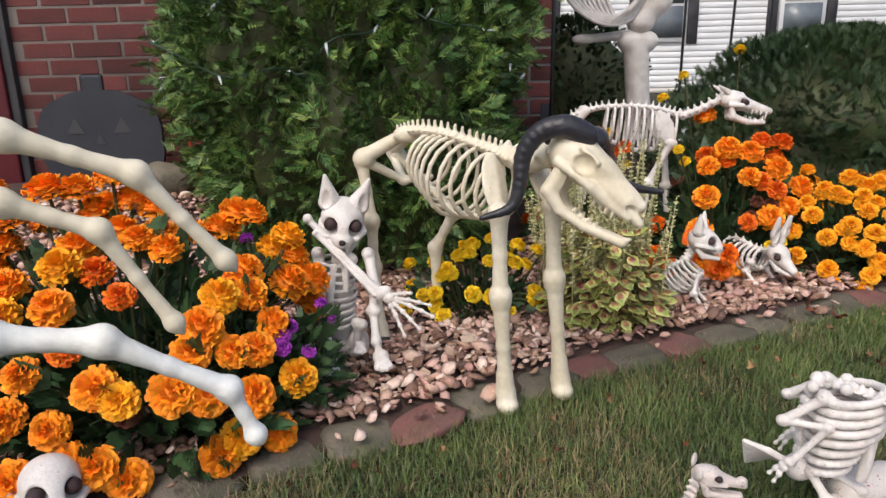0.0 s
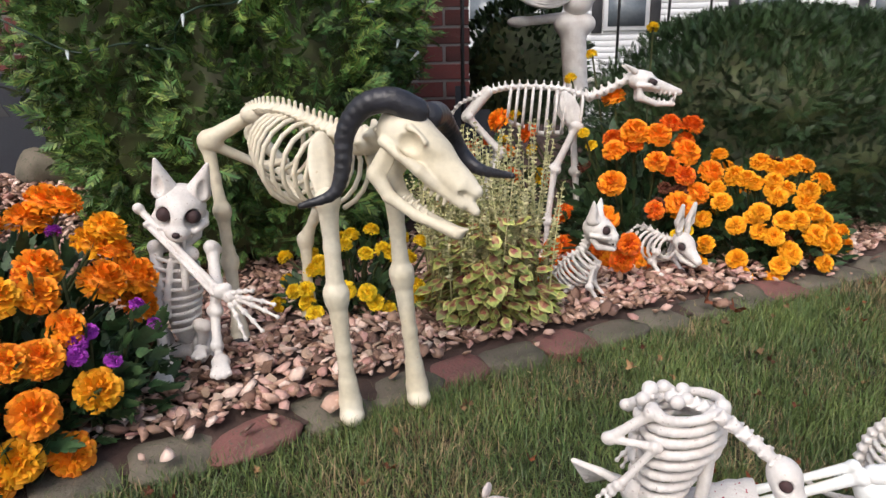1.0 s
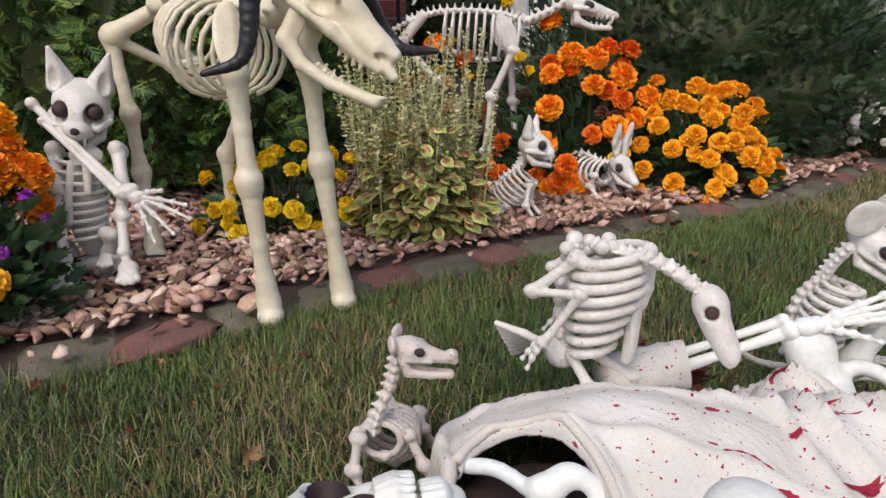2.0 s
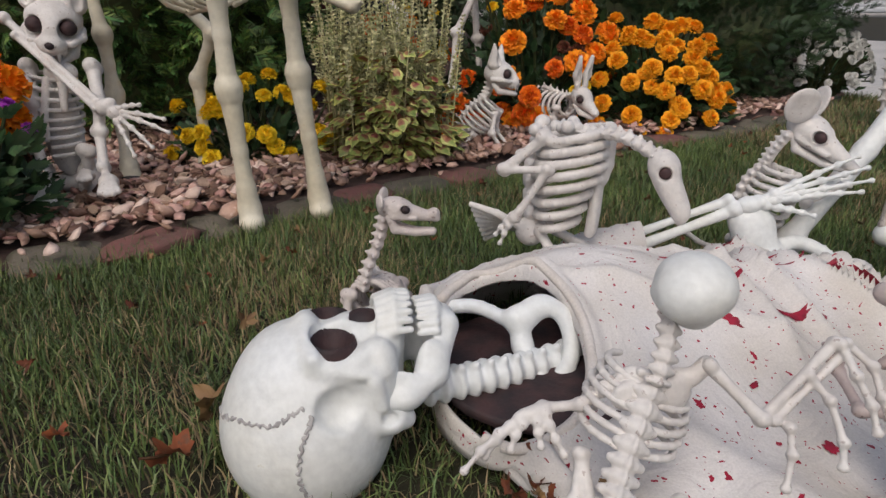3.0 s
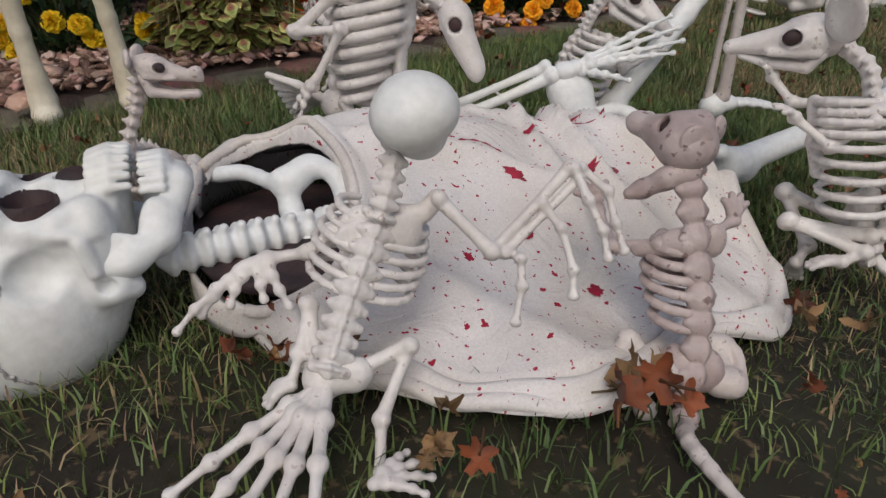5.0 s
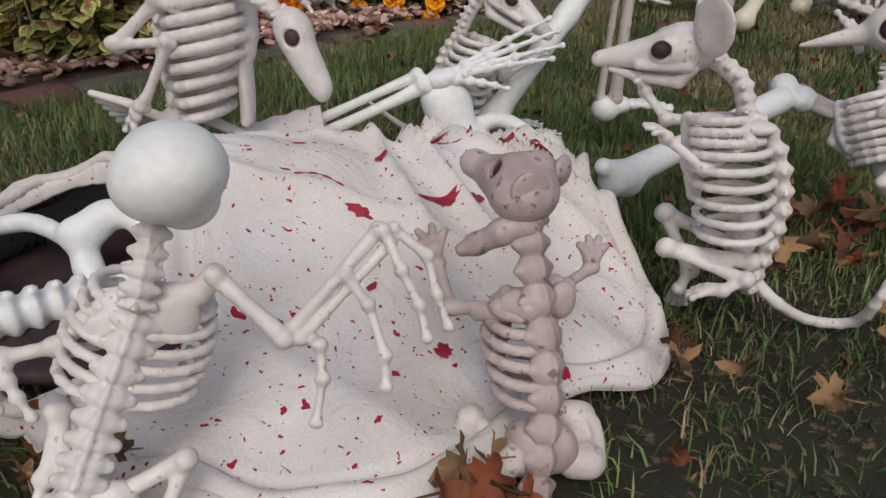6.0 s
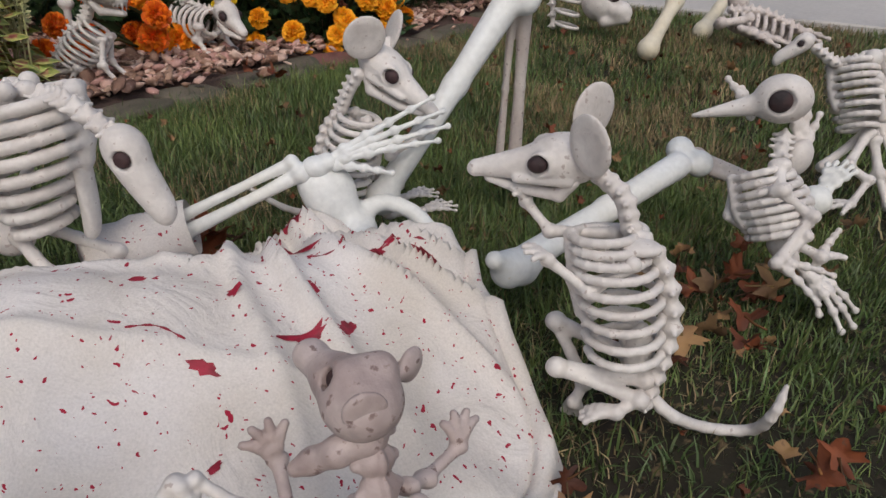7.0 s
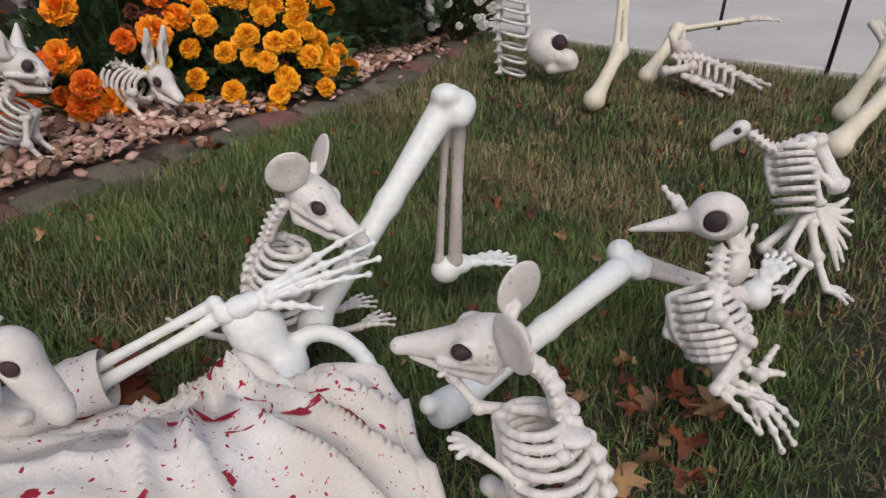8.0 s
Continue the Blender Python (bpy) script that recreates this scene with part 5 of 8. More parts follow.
# --- small cat by the variegated plant ---
def small_cat():
    b = (0.645, 1.72, 0.02)
    c = thing("kitten_skeleton", b, "small white kitten skeleton sitting beside orange marigolds", "skeleton decoration")
    m = BONE_WHITE
    add_skull(skull_cat(), (0.635, 1.735, 0.205), (0.9, -0.5, -0.12), (0.15, 0, 1), 0.098, m, c, b, 0.002)
    bones("neck", vertebrae([(0.65, 1.735, 0.185), (0.645, 1.735, 0.165), (0.635, 1.735, 0.15)], 4, 0.010, 0.3), 0.002, m, c, b, 0.004)
    bones("spine", vertebrae([(0.635, 1.735, 0.15), (0.60, 1.75, 0.125), (0.565, 1.77, 0.075), (0.55, 1.775, 0.04)], 12, 0.007, 0.5), 0.002, m, c, b, 0.003)
    bones("rib_cage", ribs([(0.637, 1.735, 0.148), (0.60, 1.75, 0.12), (0.575, 1.76, 0.085)], (0.6, -0.45, -0.7), 0.042, 0.075, 8, 0.0042, 0.1), 0.0018, m, c, b, 0.002)
    for pts in ([(0.655, 1.70, 0.115), (0.645, 1.69, 0.065), (0.668, 1.68, 0.028)], [(0.675, 1.735, 0.115), (0.665, 1.73, 0.065), (0.695, 1.715, 0.028)]):
        bones("front_leg", limb(pts, 0.006, 1.5) + fan(pts[-1], (0.7, -0.6, -0.1), 0.9, 0.022, 4, 0.004), 0.0018, m, c, b, 0.003)
    for dy in (-0.03, 0.03):
        pts = [(0.555, 1.77 + dy, 0.05), (0.60, 1.74 + dy, 0.06), (0.575, 1.745 + dy, 0.028), (0.60, 1.73 + dy, 0.026)]
        bones("hind_leg", limb(pts, 0.006, 1.5), 0.002, m, c, b, 0.003)
    c.location = (0.662, 1.745, 0.015)


small_cat()


def rabbit(b, s, turn, label):
    """A crouching rabbit skeleton."""
    r = thing("rabbit_skeleton", b, label, "skeleton decoration", "rabbit skeletons")
    m = BONE_WHITE
    o = (0, 0, 0)
    f = np.array((math.cos(turn), math.sin(turn), 0))
    side = np.array((-f[1], f[0], 0))

    def q(x, y, z):
        return tuple(f * x * s + side * y * s + np.array((0, 0, z * s)))
    add_skull(skull_rabbit(), q(0.05, 0, 0.085), tuple(f + np.array((0, 0, -0.35))), (0, 0, 1), 0.085 * s, m, r, o, 0.0019)
    bones("spine", vertebrae([q(0.06, 0, 0.085), q(0.02, 0, 0.08), q(-0.05, 0, 0.09), q(-0.11, 0, 0.05)], 12, 0.006 * s, 0.5), 0.002, m, r, o, 0.003)
    bones("rib_cage", ribs([q(0.03, 0, 0.08), q(-0.01, 0, 0.083), q(-0.06, 0, 0.088)], (0, 0, -1), 0.035 * s, 0.06 * s, 7, 0.004 * s, 0.1), 0.0018, m, r, o, 0.002)
    for y in (-0.03, 0.03):
        bones("front_leg", limb([q(0.03, y, 0.055), q(0.02, y, 0.03), q(0.05, y, 0.006)], 0.0055 * s), 0.002, m, r, o, 0.003)
        bones("hind_leg", limb([q(-0.1, y, 0.05), q(-0.05, y * 1.3, 0.05), q(-0.09, y * 1.3, 0.012), q(-0.03, y * 1.3, 0.006)], 0.0065 * s), 0.002, m, r, o, 0.003)
    return r


rabbit((0.915, 1.955, 0.02), 1.3, -1.15, "white rabbit skeleton with a yellow bloom between its upright ears")
rabbit((2.03, 2.45, 0.08), 1.15, -2.0, "white rabbit skeleton crouching beside white flowers")


# --- birds ---
def vulture():
    b = (0.513, 0.855, 0.053)
    b = (b[0], b[1], 0.0)
    v = thing("vulture_skeleton", b, "off-white vulture skeleton with a bowed neck and hooked beak", "skeleton decoration", "bird skeletons")
    m = BONE_WHITE
    back, tip = np.array((0.602, 0.731, 0.214)), np.array((0.636, 0.701, 0.145))
    size = float(np.linalg.norm(tip - back)) * 0.98
    add_skull(skull_bird(0.62, 0.05), tuple(back), tuple(tip - back), (0.75, -0.55, 0.45), size, m, v, b)
    core = np.array((0.542, 0.847, 0.145))
    rim = np.array((0.541, 0.811, 0.211))
    f = (back + tip) / 2 - core
    f = np.array((0.86, -0.51, 0.0))
    side = np.array((-f[1], f[0], 0))
    up = np.array((0, 0, 1.0))

    def at(a, c, h):
        return core + f * a + side * c + up * h
    bones("neck", vertebrae([at(-0.005, 0, 0.078), at(0.03, 0, 0.073), (rim + back) / 2 + (0.01, 0, 0.012), back + (tip - back) * 0.06], 12, 0.0075, 0.1), 0.0017, m, v, b, 0.003)
    bones("rib_cage", ribs([at(-0.028, 0, 0.062), at(-0.036, 0, 0.01), at(-0.03, 0, -0.052)], f + up * 0.12, 0.043, 0.084, 8, 0.0064, 0.15, taper=(0.95, 1.05, 0.62)), 0.0016, m, v, b, 0.002)
    bones("breast_plate", [ball(at(0.043, 0, 0.0), (0.006, 0.013, 0.055), None, rot_z(math.atan2(f[1], f[0]))), seg(at(0.047, 0, 0.05), at(0.036, 0, -0.055), 0.006, 0.006)], 0.0018, m, v, b, 0.008)
    bones("spine", blocks([at(-0.025, 0, 0.078), at(-0.036, 0, 0.06), at(-0.043, 0, 0.01), at(-0.038, 0, -0.06)], 10, 0.009, tuple(-f)), 0.0018, m, v, b, 0.002)
    knobs = [ball(at(x, y, z), r * 0.78) for x, y, z, r in ((-0.02, -0.03, 0.073, 0.011), (-0.02, 0.03, 0.073, 0.011), (0.005, -0.018, 0.082, 0.011), (0.005, 0.018, 0.082, 0.011), (-0.03, 0.0, 0.083, 0.013), (0.012, 0.0, 0.078, 0.012), (-0.035, -0.016, 0.076, 0.011))]
    bones("shoulder", knobs + [seg(at(-0.02, -0.036, 0.072), at(0.03, -0.03, 0.05), 0.008, 0.006), seg(at(-0.02, 0.036, 0.072), at(0.03, 0.03, 0.05), 0.008, 0.006)], 0.0018, m, v, b, 0.006)
    for q in (-1, 1):
        pr = bone(at(-0.02, 0.036 * q, 0.07), at(-0.066, 0.045 * q, 0.03), 0.0065, 1.4, 1.3) + bone(at(-0.066, 0.045 * q, 0.03), at(-0.01, 0.048 * q, 0.035), 0.005, 1.3, 1.3) + bone(at(-0.01, 0.048 * q, 0.035), at(-0.05, 0.046 * q, -0.03), 0.005, 1.3, 1.3) + digits(at(-0.045, 0.05 * q, -0.02), [at(-0.075, 0.045 * q, -0.055), at(-0.068, 0.048 * q, -0.065)], 0.0045)
        bones("wing", pr, 0.0017, m, v, b, 0.003)
    pr = [ball(at(-0.04, 0, -0.06), (0.02, 0.02, 0.02))]
    for i in range(8):
        w = (i - 3.5) / 3.5
        pr += chain([at(-0.045, 0.006 * w, -0.058), at(-0.08, 0.022 * w, -0.050 - 0.016 * w), at(-0.112, 0.032 * w, -0.056 - 0.034 * w)], [0.006, 0.0052, 0.0038], 0.0015)
    bones("tail", pr, 0.0016, m, v, b, 0.002)
    for y, x1 in ((-0.014, -0.012), (0.016, 0.03)):
        pts = [at(-0.025, y, -0.055), at(x1 + 0.012, y * 1.6, -0.088), at(x1 - 0.012, y * 2.2, -core[2] + 0.012)]
        bones("leg", limb(pts, 0.0066, 1.25) + fan(pts[-1], tuple(f - up * 0.1), 1.5, 0.034, 3, 0.0055) + fan(pts[-1], tuple(-f), 0.4, 0.022, 2, 0.005), 0.0017, m, v, b, 0.004)
    return v


vulture()


def far_bird():
    b = (1.66, 0.735, -0.07)
    v = thing("raptor_skeleton", b, "off-white bird of prey skeleton perched upright on the lawn", "skeleton decoration", "bird skeletons")
    m = BONE_WHITE
    add_skull(skull_bird(0.5, 0.1), (1.589, 0.808, 0.190), (-0.55, 0.62, -0.55), (-0.2, 0.4, 1), 0.062, m, v, b)
    bones("neck", vertebrae([(1.596, 0.805, 0.173), (1.626, 0.785, 0.152), (1.679, 0.779, 0.156)], 8, 0.0075, 0.1), 0.0018, m, v, b, 0.003)
    bones("rib_cage", ribs([(1.688, 0.768, 0.148), (1.687, 0.746, 0.110), (1.670, 0.726, 0.060)], (-0.85, 0.45, -0.1), 0.042, 0.066, 8, 0.0052, 0.12, taper=(0.9, 1.05, 0.75)), 0.0017, m, v, b, 0.002)
    bones("spine", blocks([(1.675, 0.781, 0.155), (1.692, 0.763, 0.143), (1.689, 0.741, 0.106), (1.670, 0.720, 0.050)], 10, 0.008, (0.8, -0.5, 0.2)), 0.0018, m, v, b, 0.002)
    bones("shoulder", [ball((1.664, 0.753, 0.163), 0.013), ball((1.732, 0.781, 0.150), 0.013), seg((1.664, 0.753, 0.163), (1.732, 0.781, 0.150), 0.01), ball((1.687, 0.775, 0.157), 0.012)], 0.0018, m, v, b, 0.006)
    bones("wing", bone((1.675, 0.747, 0.165), (1.686, 0.702, 0.104), 0.008) + bone((1.681, 0.704, 0.102), (1.656, 0.735, 0.136), 0.006) + bone((1.658, 0.732, 0.133), (1.658, 0.707, 0.082), 0.005), 0.0018, m, v, b, 0.003)
    bones("wing", bone((1.740, 0.776, 0.150), (1.752, 0.729, 0.087), 0.008) + bone((1.752, 0.729, 0.087), (1.735, 0.758, 0.106), 0.006), 0.0018, m, v, b, 0.003)
    pr = []
    for tip in ((1.735, 0.705, 0.073), (1.730, 0.692, 0.059), (1.722, 0.682, 0.045), (1.714, 0.676, 0.026), (1.699, 0.669, 0.009), (1.685, 0.662, -0.006), (1.670, 0.659, -0.016)):
        pr += chain(spline([(1.679, 0.724, 0.066), tuple((np.array((1.680, 0.709, 0.042)) + np.array(tip)) / 2 + (0, 0, 0.008)), tip], 5), [0.005, 0.005, 0.005, 0.0045, 0.003], 0.0015)
    bones("tail", pr, 0.0017, m, v, b, 0.002)
    for pts, toe in (([(1.652, 0.721, 0.054), (1.596, 0.707, 0.016), (1.617, 0.681, -0.003), (1.577, 0.676, -0.033)], (-0.9, 0.3, -0.1)), ([(1.676, 0.739, 0.044), (1.611, 0.753, -0.003), (1.635, 0.730, -0.015), (1.598, 0.739, -0.040)], (-0.9, 0.3, -0.1)), ([(1.667, 0.717, 0.042), (1.661, 0.691, -0.005), (1.652, 0.659, -0.045)], (0.4, -0.6, -0.2))):
        bones("leg", limb(pts, 0.0075, 1.3) + fan(pts[-1], toe, 1.2, 0.04, 3, 0.005), 0.0018, m, v, b, 0.003)



far_bird()


def crow():
    b = (1.285, 0.56, -0.06)
    v = thing("crow_skeleton", b, "white long-beaked crow skeleton propped on the fallen leaves", "skeleton decoration", "bird skeletons")
    m = BONE_WHITE
    add_skull(skull_crow(), (1.316, 0.620, 0.172), (-0.66, 0.70, -0.08), (0.05, 0, 1), 0.128, m, v, b)
    bones("neck", vertebrae([(1.305, 0.636, 0.127), (1.281, 0.621, 0.122), (1.276, 0.614, 0.105)], 5, 0.0075, 0.1), 0.0016, m, v, b, 0.002)
    bones("rib_cage", ribs([(1.278, 0.610, 0.102), (1.288, 0.586, 0.074), (1.282, 0.572, 0.043)], (-0.85, 0.35, -0.28), 0.042, 0.072, 8, 0.0048, 0.1, taper=(0.8, 1.05, 0.85)), 0.0015, m, v, b, 0.002)
    bones("spine", blocks([(1.276, 0.614, 0.105), (1.284, 0.601, 0.092), (1.292, 0.580, 0.068), (1.285, 0.569, 0.042), (1.267, 0.567, 0.019)], 11, 0.0075, (0.7, -0.5, 0.3)), 0.0016, m, v, b, 0.002)
    bones("breast_plate", [seg((1.234, 0.635, 0.073), (1.223, 0.627, 0.047), 0.006, 0.006), seg((1.223, 0.627, 0.047), (1.241, 0.604, 0.030), 0.006, 0.005)], 0.0016, m, v, b, 0.004)
    bones("wing", bone((1.249, 0.597, 0.114), (1.230, 0.577, 0.095), 0.0065) + bone((1.230, 0.577, 0.095), (1.252, 0.548, 0.071), 0.006) + bone((1.252, 0.548, 0.071), (1.209, 0.548, 0.025), 0.0055) + bone((1.243, 0.542, 0.052), (1.216, 0.547, 0.030), 0.005) + digits((1.211, 0.547, 0.026), [(1.233, 0.504, -0.010), (1.253, 0.508, 0.018)], 0.0052), 0.0015, m, v, b, 0.002)
    bones("wing", [ball((1.323, 0.622, 0.103), (0.02, 0.012, 0.022))] + digits((1.321, 0.619, 0.096), [(1.331, 0.660, 0.174), (1.341, 0.654, 0.175), (1.348, 0.642, 0.163), (1.354, 0.630, 0.149)], 0.0058, (0, 0, 0.002)), 0.0015, m, v, b, 0.003)
    bones("wing", digits((1.312, 0.690, 0.136), [(1.299, 0.724, 0.177), (1.310, 0.710, 0.167)], 0.006), 0.0015, m, v, b, 0.002)
    bones("pelvis", [ball((1.257, 0.577, 0.025), (0.016, 0.014, 0.016)), ball((1.258, 0.566, 0.008), (0.014, 0.014, 0.016))], 0.0017, m, v, b, 0.006)
    bones("leg", limb([(1.271, 0.568, 0.025), (1.283, 0.542, 0.017), (1.279, 0.545, -0.003)], 0.0058) + digits((1.289, 0.547, 0.011), [(1.315, 0.548, 0.040), (1.313, 0.532, 0.013)], 0.005), 0.0015, m, v, b, 0.002)
    bones("tail", digits((1.270, 0.554, 0.002), [(1.280, 0.494, -0.055), (1.302, 0.494, -0.055), (1.328, 0.509, -0.050), (1.306, 0.506, -0.050), (1.274, 0.520, -0.045)], 0.0062, (0.004, 0, 0.012)), 0.0015, m, v, b, 0.002)



crow()


# --- rats ---
def upright_rat():
    b = (0.94, 0.50, 0.0)
    r = thing("rat_skeleton", b, "white rat skeleton sitting up with raised forepaws and round ears", "skeleton decoration", "rat skeletons")
    m = BONE_WHITE
    add_skull(skull_rat(), (0.934, 0.543, 0.190), (-0.71, 0.66, -0.04), (-0.1, -0.1, 1), 0.108, m, r, b, 0.0015)
    bones("neck", vertebrae([(0.929, 0.541, 0.182), (0.939, 0.522, 0.168), (0.941, 0.512, 0.145)], 6, 0.0075, -0.3, (0.5, -0.6, 0.4)), 0.0016, m, r, b, 0.003)
    bones("spine", vertebrae([(0.941, 0.512, 0.145), (0.956, 0.487, 0.12), (0.964, 0.474, 0.075), (0.960, 0.474, 0.03), (0.953, 0.478, -0.01)], 12, 0.0072, -0.25, (0.6, -0.6, 0.1)), 0.0016, m, r, b, 0.003)
    bones("rib_cage", ribs([(0.943, 0.508, 0.14), (0.957, 0.487, 0.105), (0.962, 0.477, 0.045)], (-0.68, 0.6, -0.12), 0.036, 0.064, 9, 0.0042, 0.05, taper=(0.75, 1.05, 0.95)), 0.0015, m, r, b, 0.002)
    bones("shoulder_blade", [ball((0.937, 0.494, 0.137), (0.016, 0.012, 0.006), None, rot_z(-0.7)), ball((0.955, 0.52, 0.137), (0.012, 0.012, 0.006))], 0.0016, m, r, b, 0.003)
    for pts, toe in (([(0.925, 0.488, 0.128), (0.900, 0.505, 0.102), (0.876, 0.53, 0.125)], (-0.6, 0.3, 0.35)), ([(0.945, 0.53, 0.132), (0.905, 0.565, 0.128), (0.893, 0.585, 0.150)], (-0.5, 0.3, 0.6))):
        bones("front_leg", limb(pts, 0.0048, 1.5) + fan(pts[-1], toe, 1.3, 0.022, 4, 0.0032), 0.0014, m, r, b, 0.002)
    bones("pelvis", [ball((0.955, 0.494, 0.032), (0.012, 0.012, 0.03)), ball((0.972, 0.517, 0.021), (0.012, 0.012, 0.028)), seg((0.968, 0.502, 0.036), (0.959, 0.489, 0.004), 0.010, 0.008)], 0.0016, m, r, b, 0.006)
    for pts, toe in (([(0.951, 0.480, 0.015), (0.890, 0.522, 0.022), (0.940, 0.472, 0.003), (0.920, 0.477, -0.006)], (-0.6, 0.6, -0.3)), ([(0.970, 0.512, 0.010), (0.921, 0.564, 0.034), (0.932, 0.529, -0.015), (0.919, 0.526, -0.031)], (0.2, 0.2, -0.5))):
        bones("hind_leg", limb(pts, 0.0066, 1.5) + fan(pts[-1], toe, 0.7, 0.03, 4, 0.0038), 0.0015, m, r, b, 0.003)
    bones("tail", chain(spline([(0.959, 0.488, 0.002), (0.973, 0.466, -0.021), (1.018, 0.457, -0.050), (1.046, 0.432, -0.045), (1.039, 0.414, -0.010), (1.046, 0.414, 0.017)], 14), [0.0055, 0.0055, 0.0055, 0.0055, 0.005, 0.005, 0.005, 0.005, 0.005, 0.005, 0.0048, 0.0042, 0.0035, 0.0022]), 0.0016, m, r, b, 0.002)


upright_rat()


def biting_rat():
    b = (0.865, 0.875, 0.0)
    r = thing("rat_skeleton", b, "white rat skeleton gnawing at the skeleton's finger bones", "skeleton decoration", "rat skeletons")
    m = BONE_WHITE
    add_skull(skull_rat(), (0.884, 0.898, 0.214), (0.52, -0.73, -0.44), (0.2, -0.2, 1), 0.113, m, r, b, 0.0016)
    bones("neck", vertebrae([(0.872, 0.88, 0.195), (0.862, 0.888, 0.175), (0.855, 0.893, 0.155)], 6, 0.007, 0.2), 0.0016, m, r, b, 0.003)
    bones("spine", vertebrae([(0.855, 0.893, 0.155), (0.836, 0.905, 0.125), (0.828, 0.91, 0.08), (0.84, 0.905, 0.03)], 11, 0.007, -0.25, (-0.5, 0.5, 0.3)), 0.0016, m, r, b, 0.003)
    bones("rib_cage", ribs([(0.853, 0.893, 0.15), (0.838, 0.903, 0.115), (0.835, 0.905, 0.07)], (0.6, -0.5, -0.2), 0.035, 0.06, 8, 0.004, 0.05, taper=(0.75, 1.05, 0.9)), 0.0016, m, r, b, 0.002)
    for pts, toe in (([(0.872, 0.865, 0.145), (0.895, 0.85, 0.105), (0.93, 0.842, 0.125)], (0.6, -0.1, 0.3)), ([(0.875, 0.905, 0.145), (0.915, 0.895, 0.10), (0.955, 0.88, 0.115)], (0.6, 0, 0.2))):
        bones("front_leg", limb(pts, 0.0048, 1.5) + fan(pts[-1], toe, 1.2, 0.022, 4, 0.0032), 0.0015, m, r, b, 0.002)
    for dy in (0, 0.05):
        pts = [(0.845, 0.885 + dy, 0.03), (0.915, 0.875 + dy, 0.055), (0.905, 0.88 + dy, 0.015), (0.95, 0.875 + dy, 0.012)]
        bones("hind_leg", limb(pts, 0.006, 1.4) + fan(pts[-1], (1, 0, 0), 0.9, 0.05, 4, 0.0035), 0.0016, m, r, b, 0.002)
    bones("tail", chain(spline([(0.84, 0.905, 0.02), (0.79, 0.92, 0.03), (0.74, 0.925, 0.07)], 8), [0.005, 0.005, 0.0045, 0.004, 0.004, 0.0035, 0.003, 0.002]), 0.0016, m, r, b, 0.002)


biting_rat()


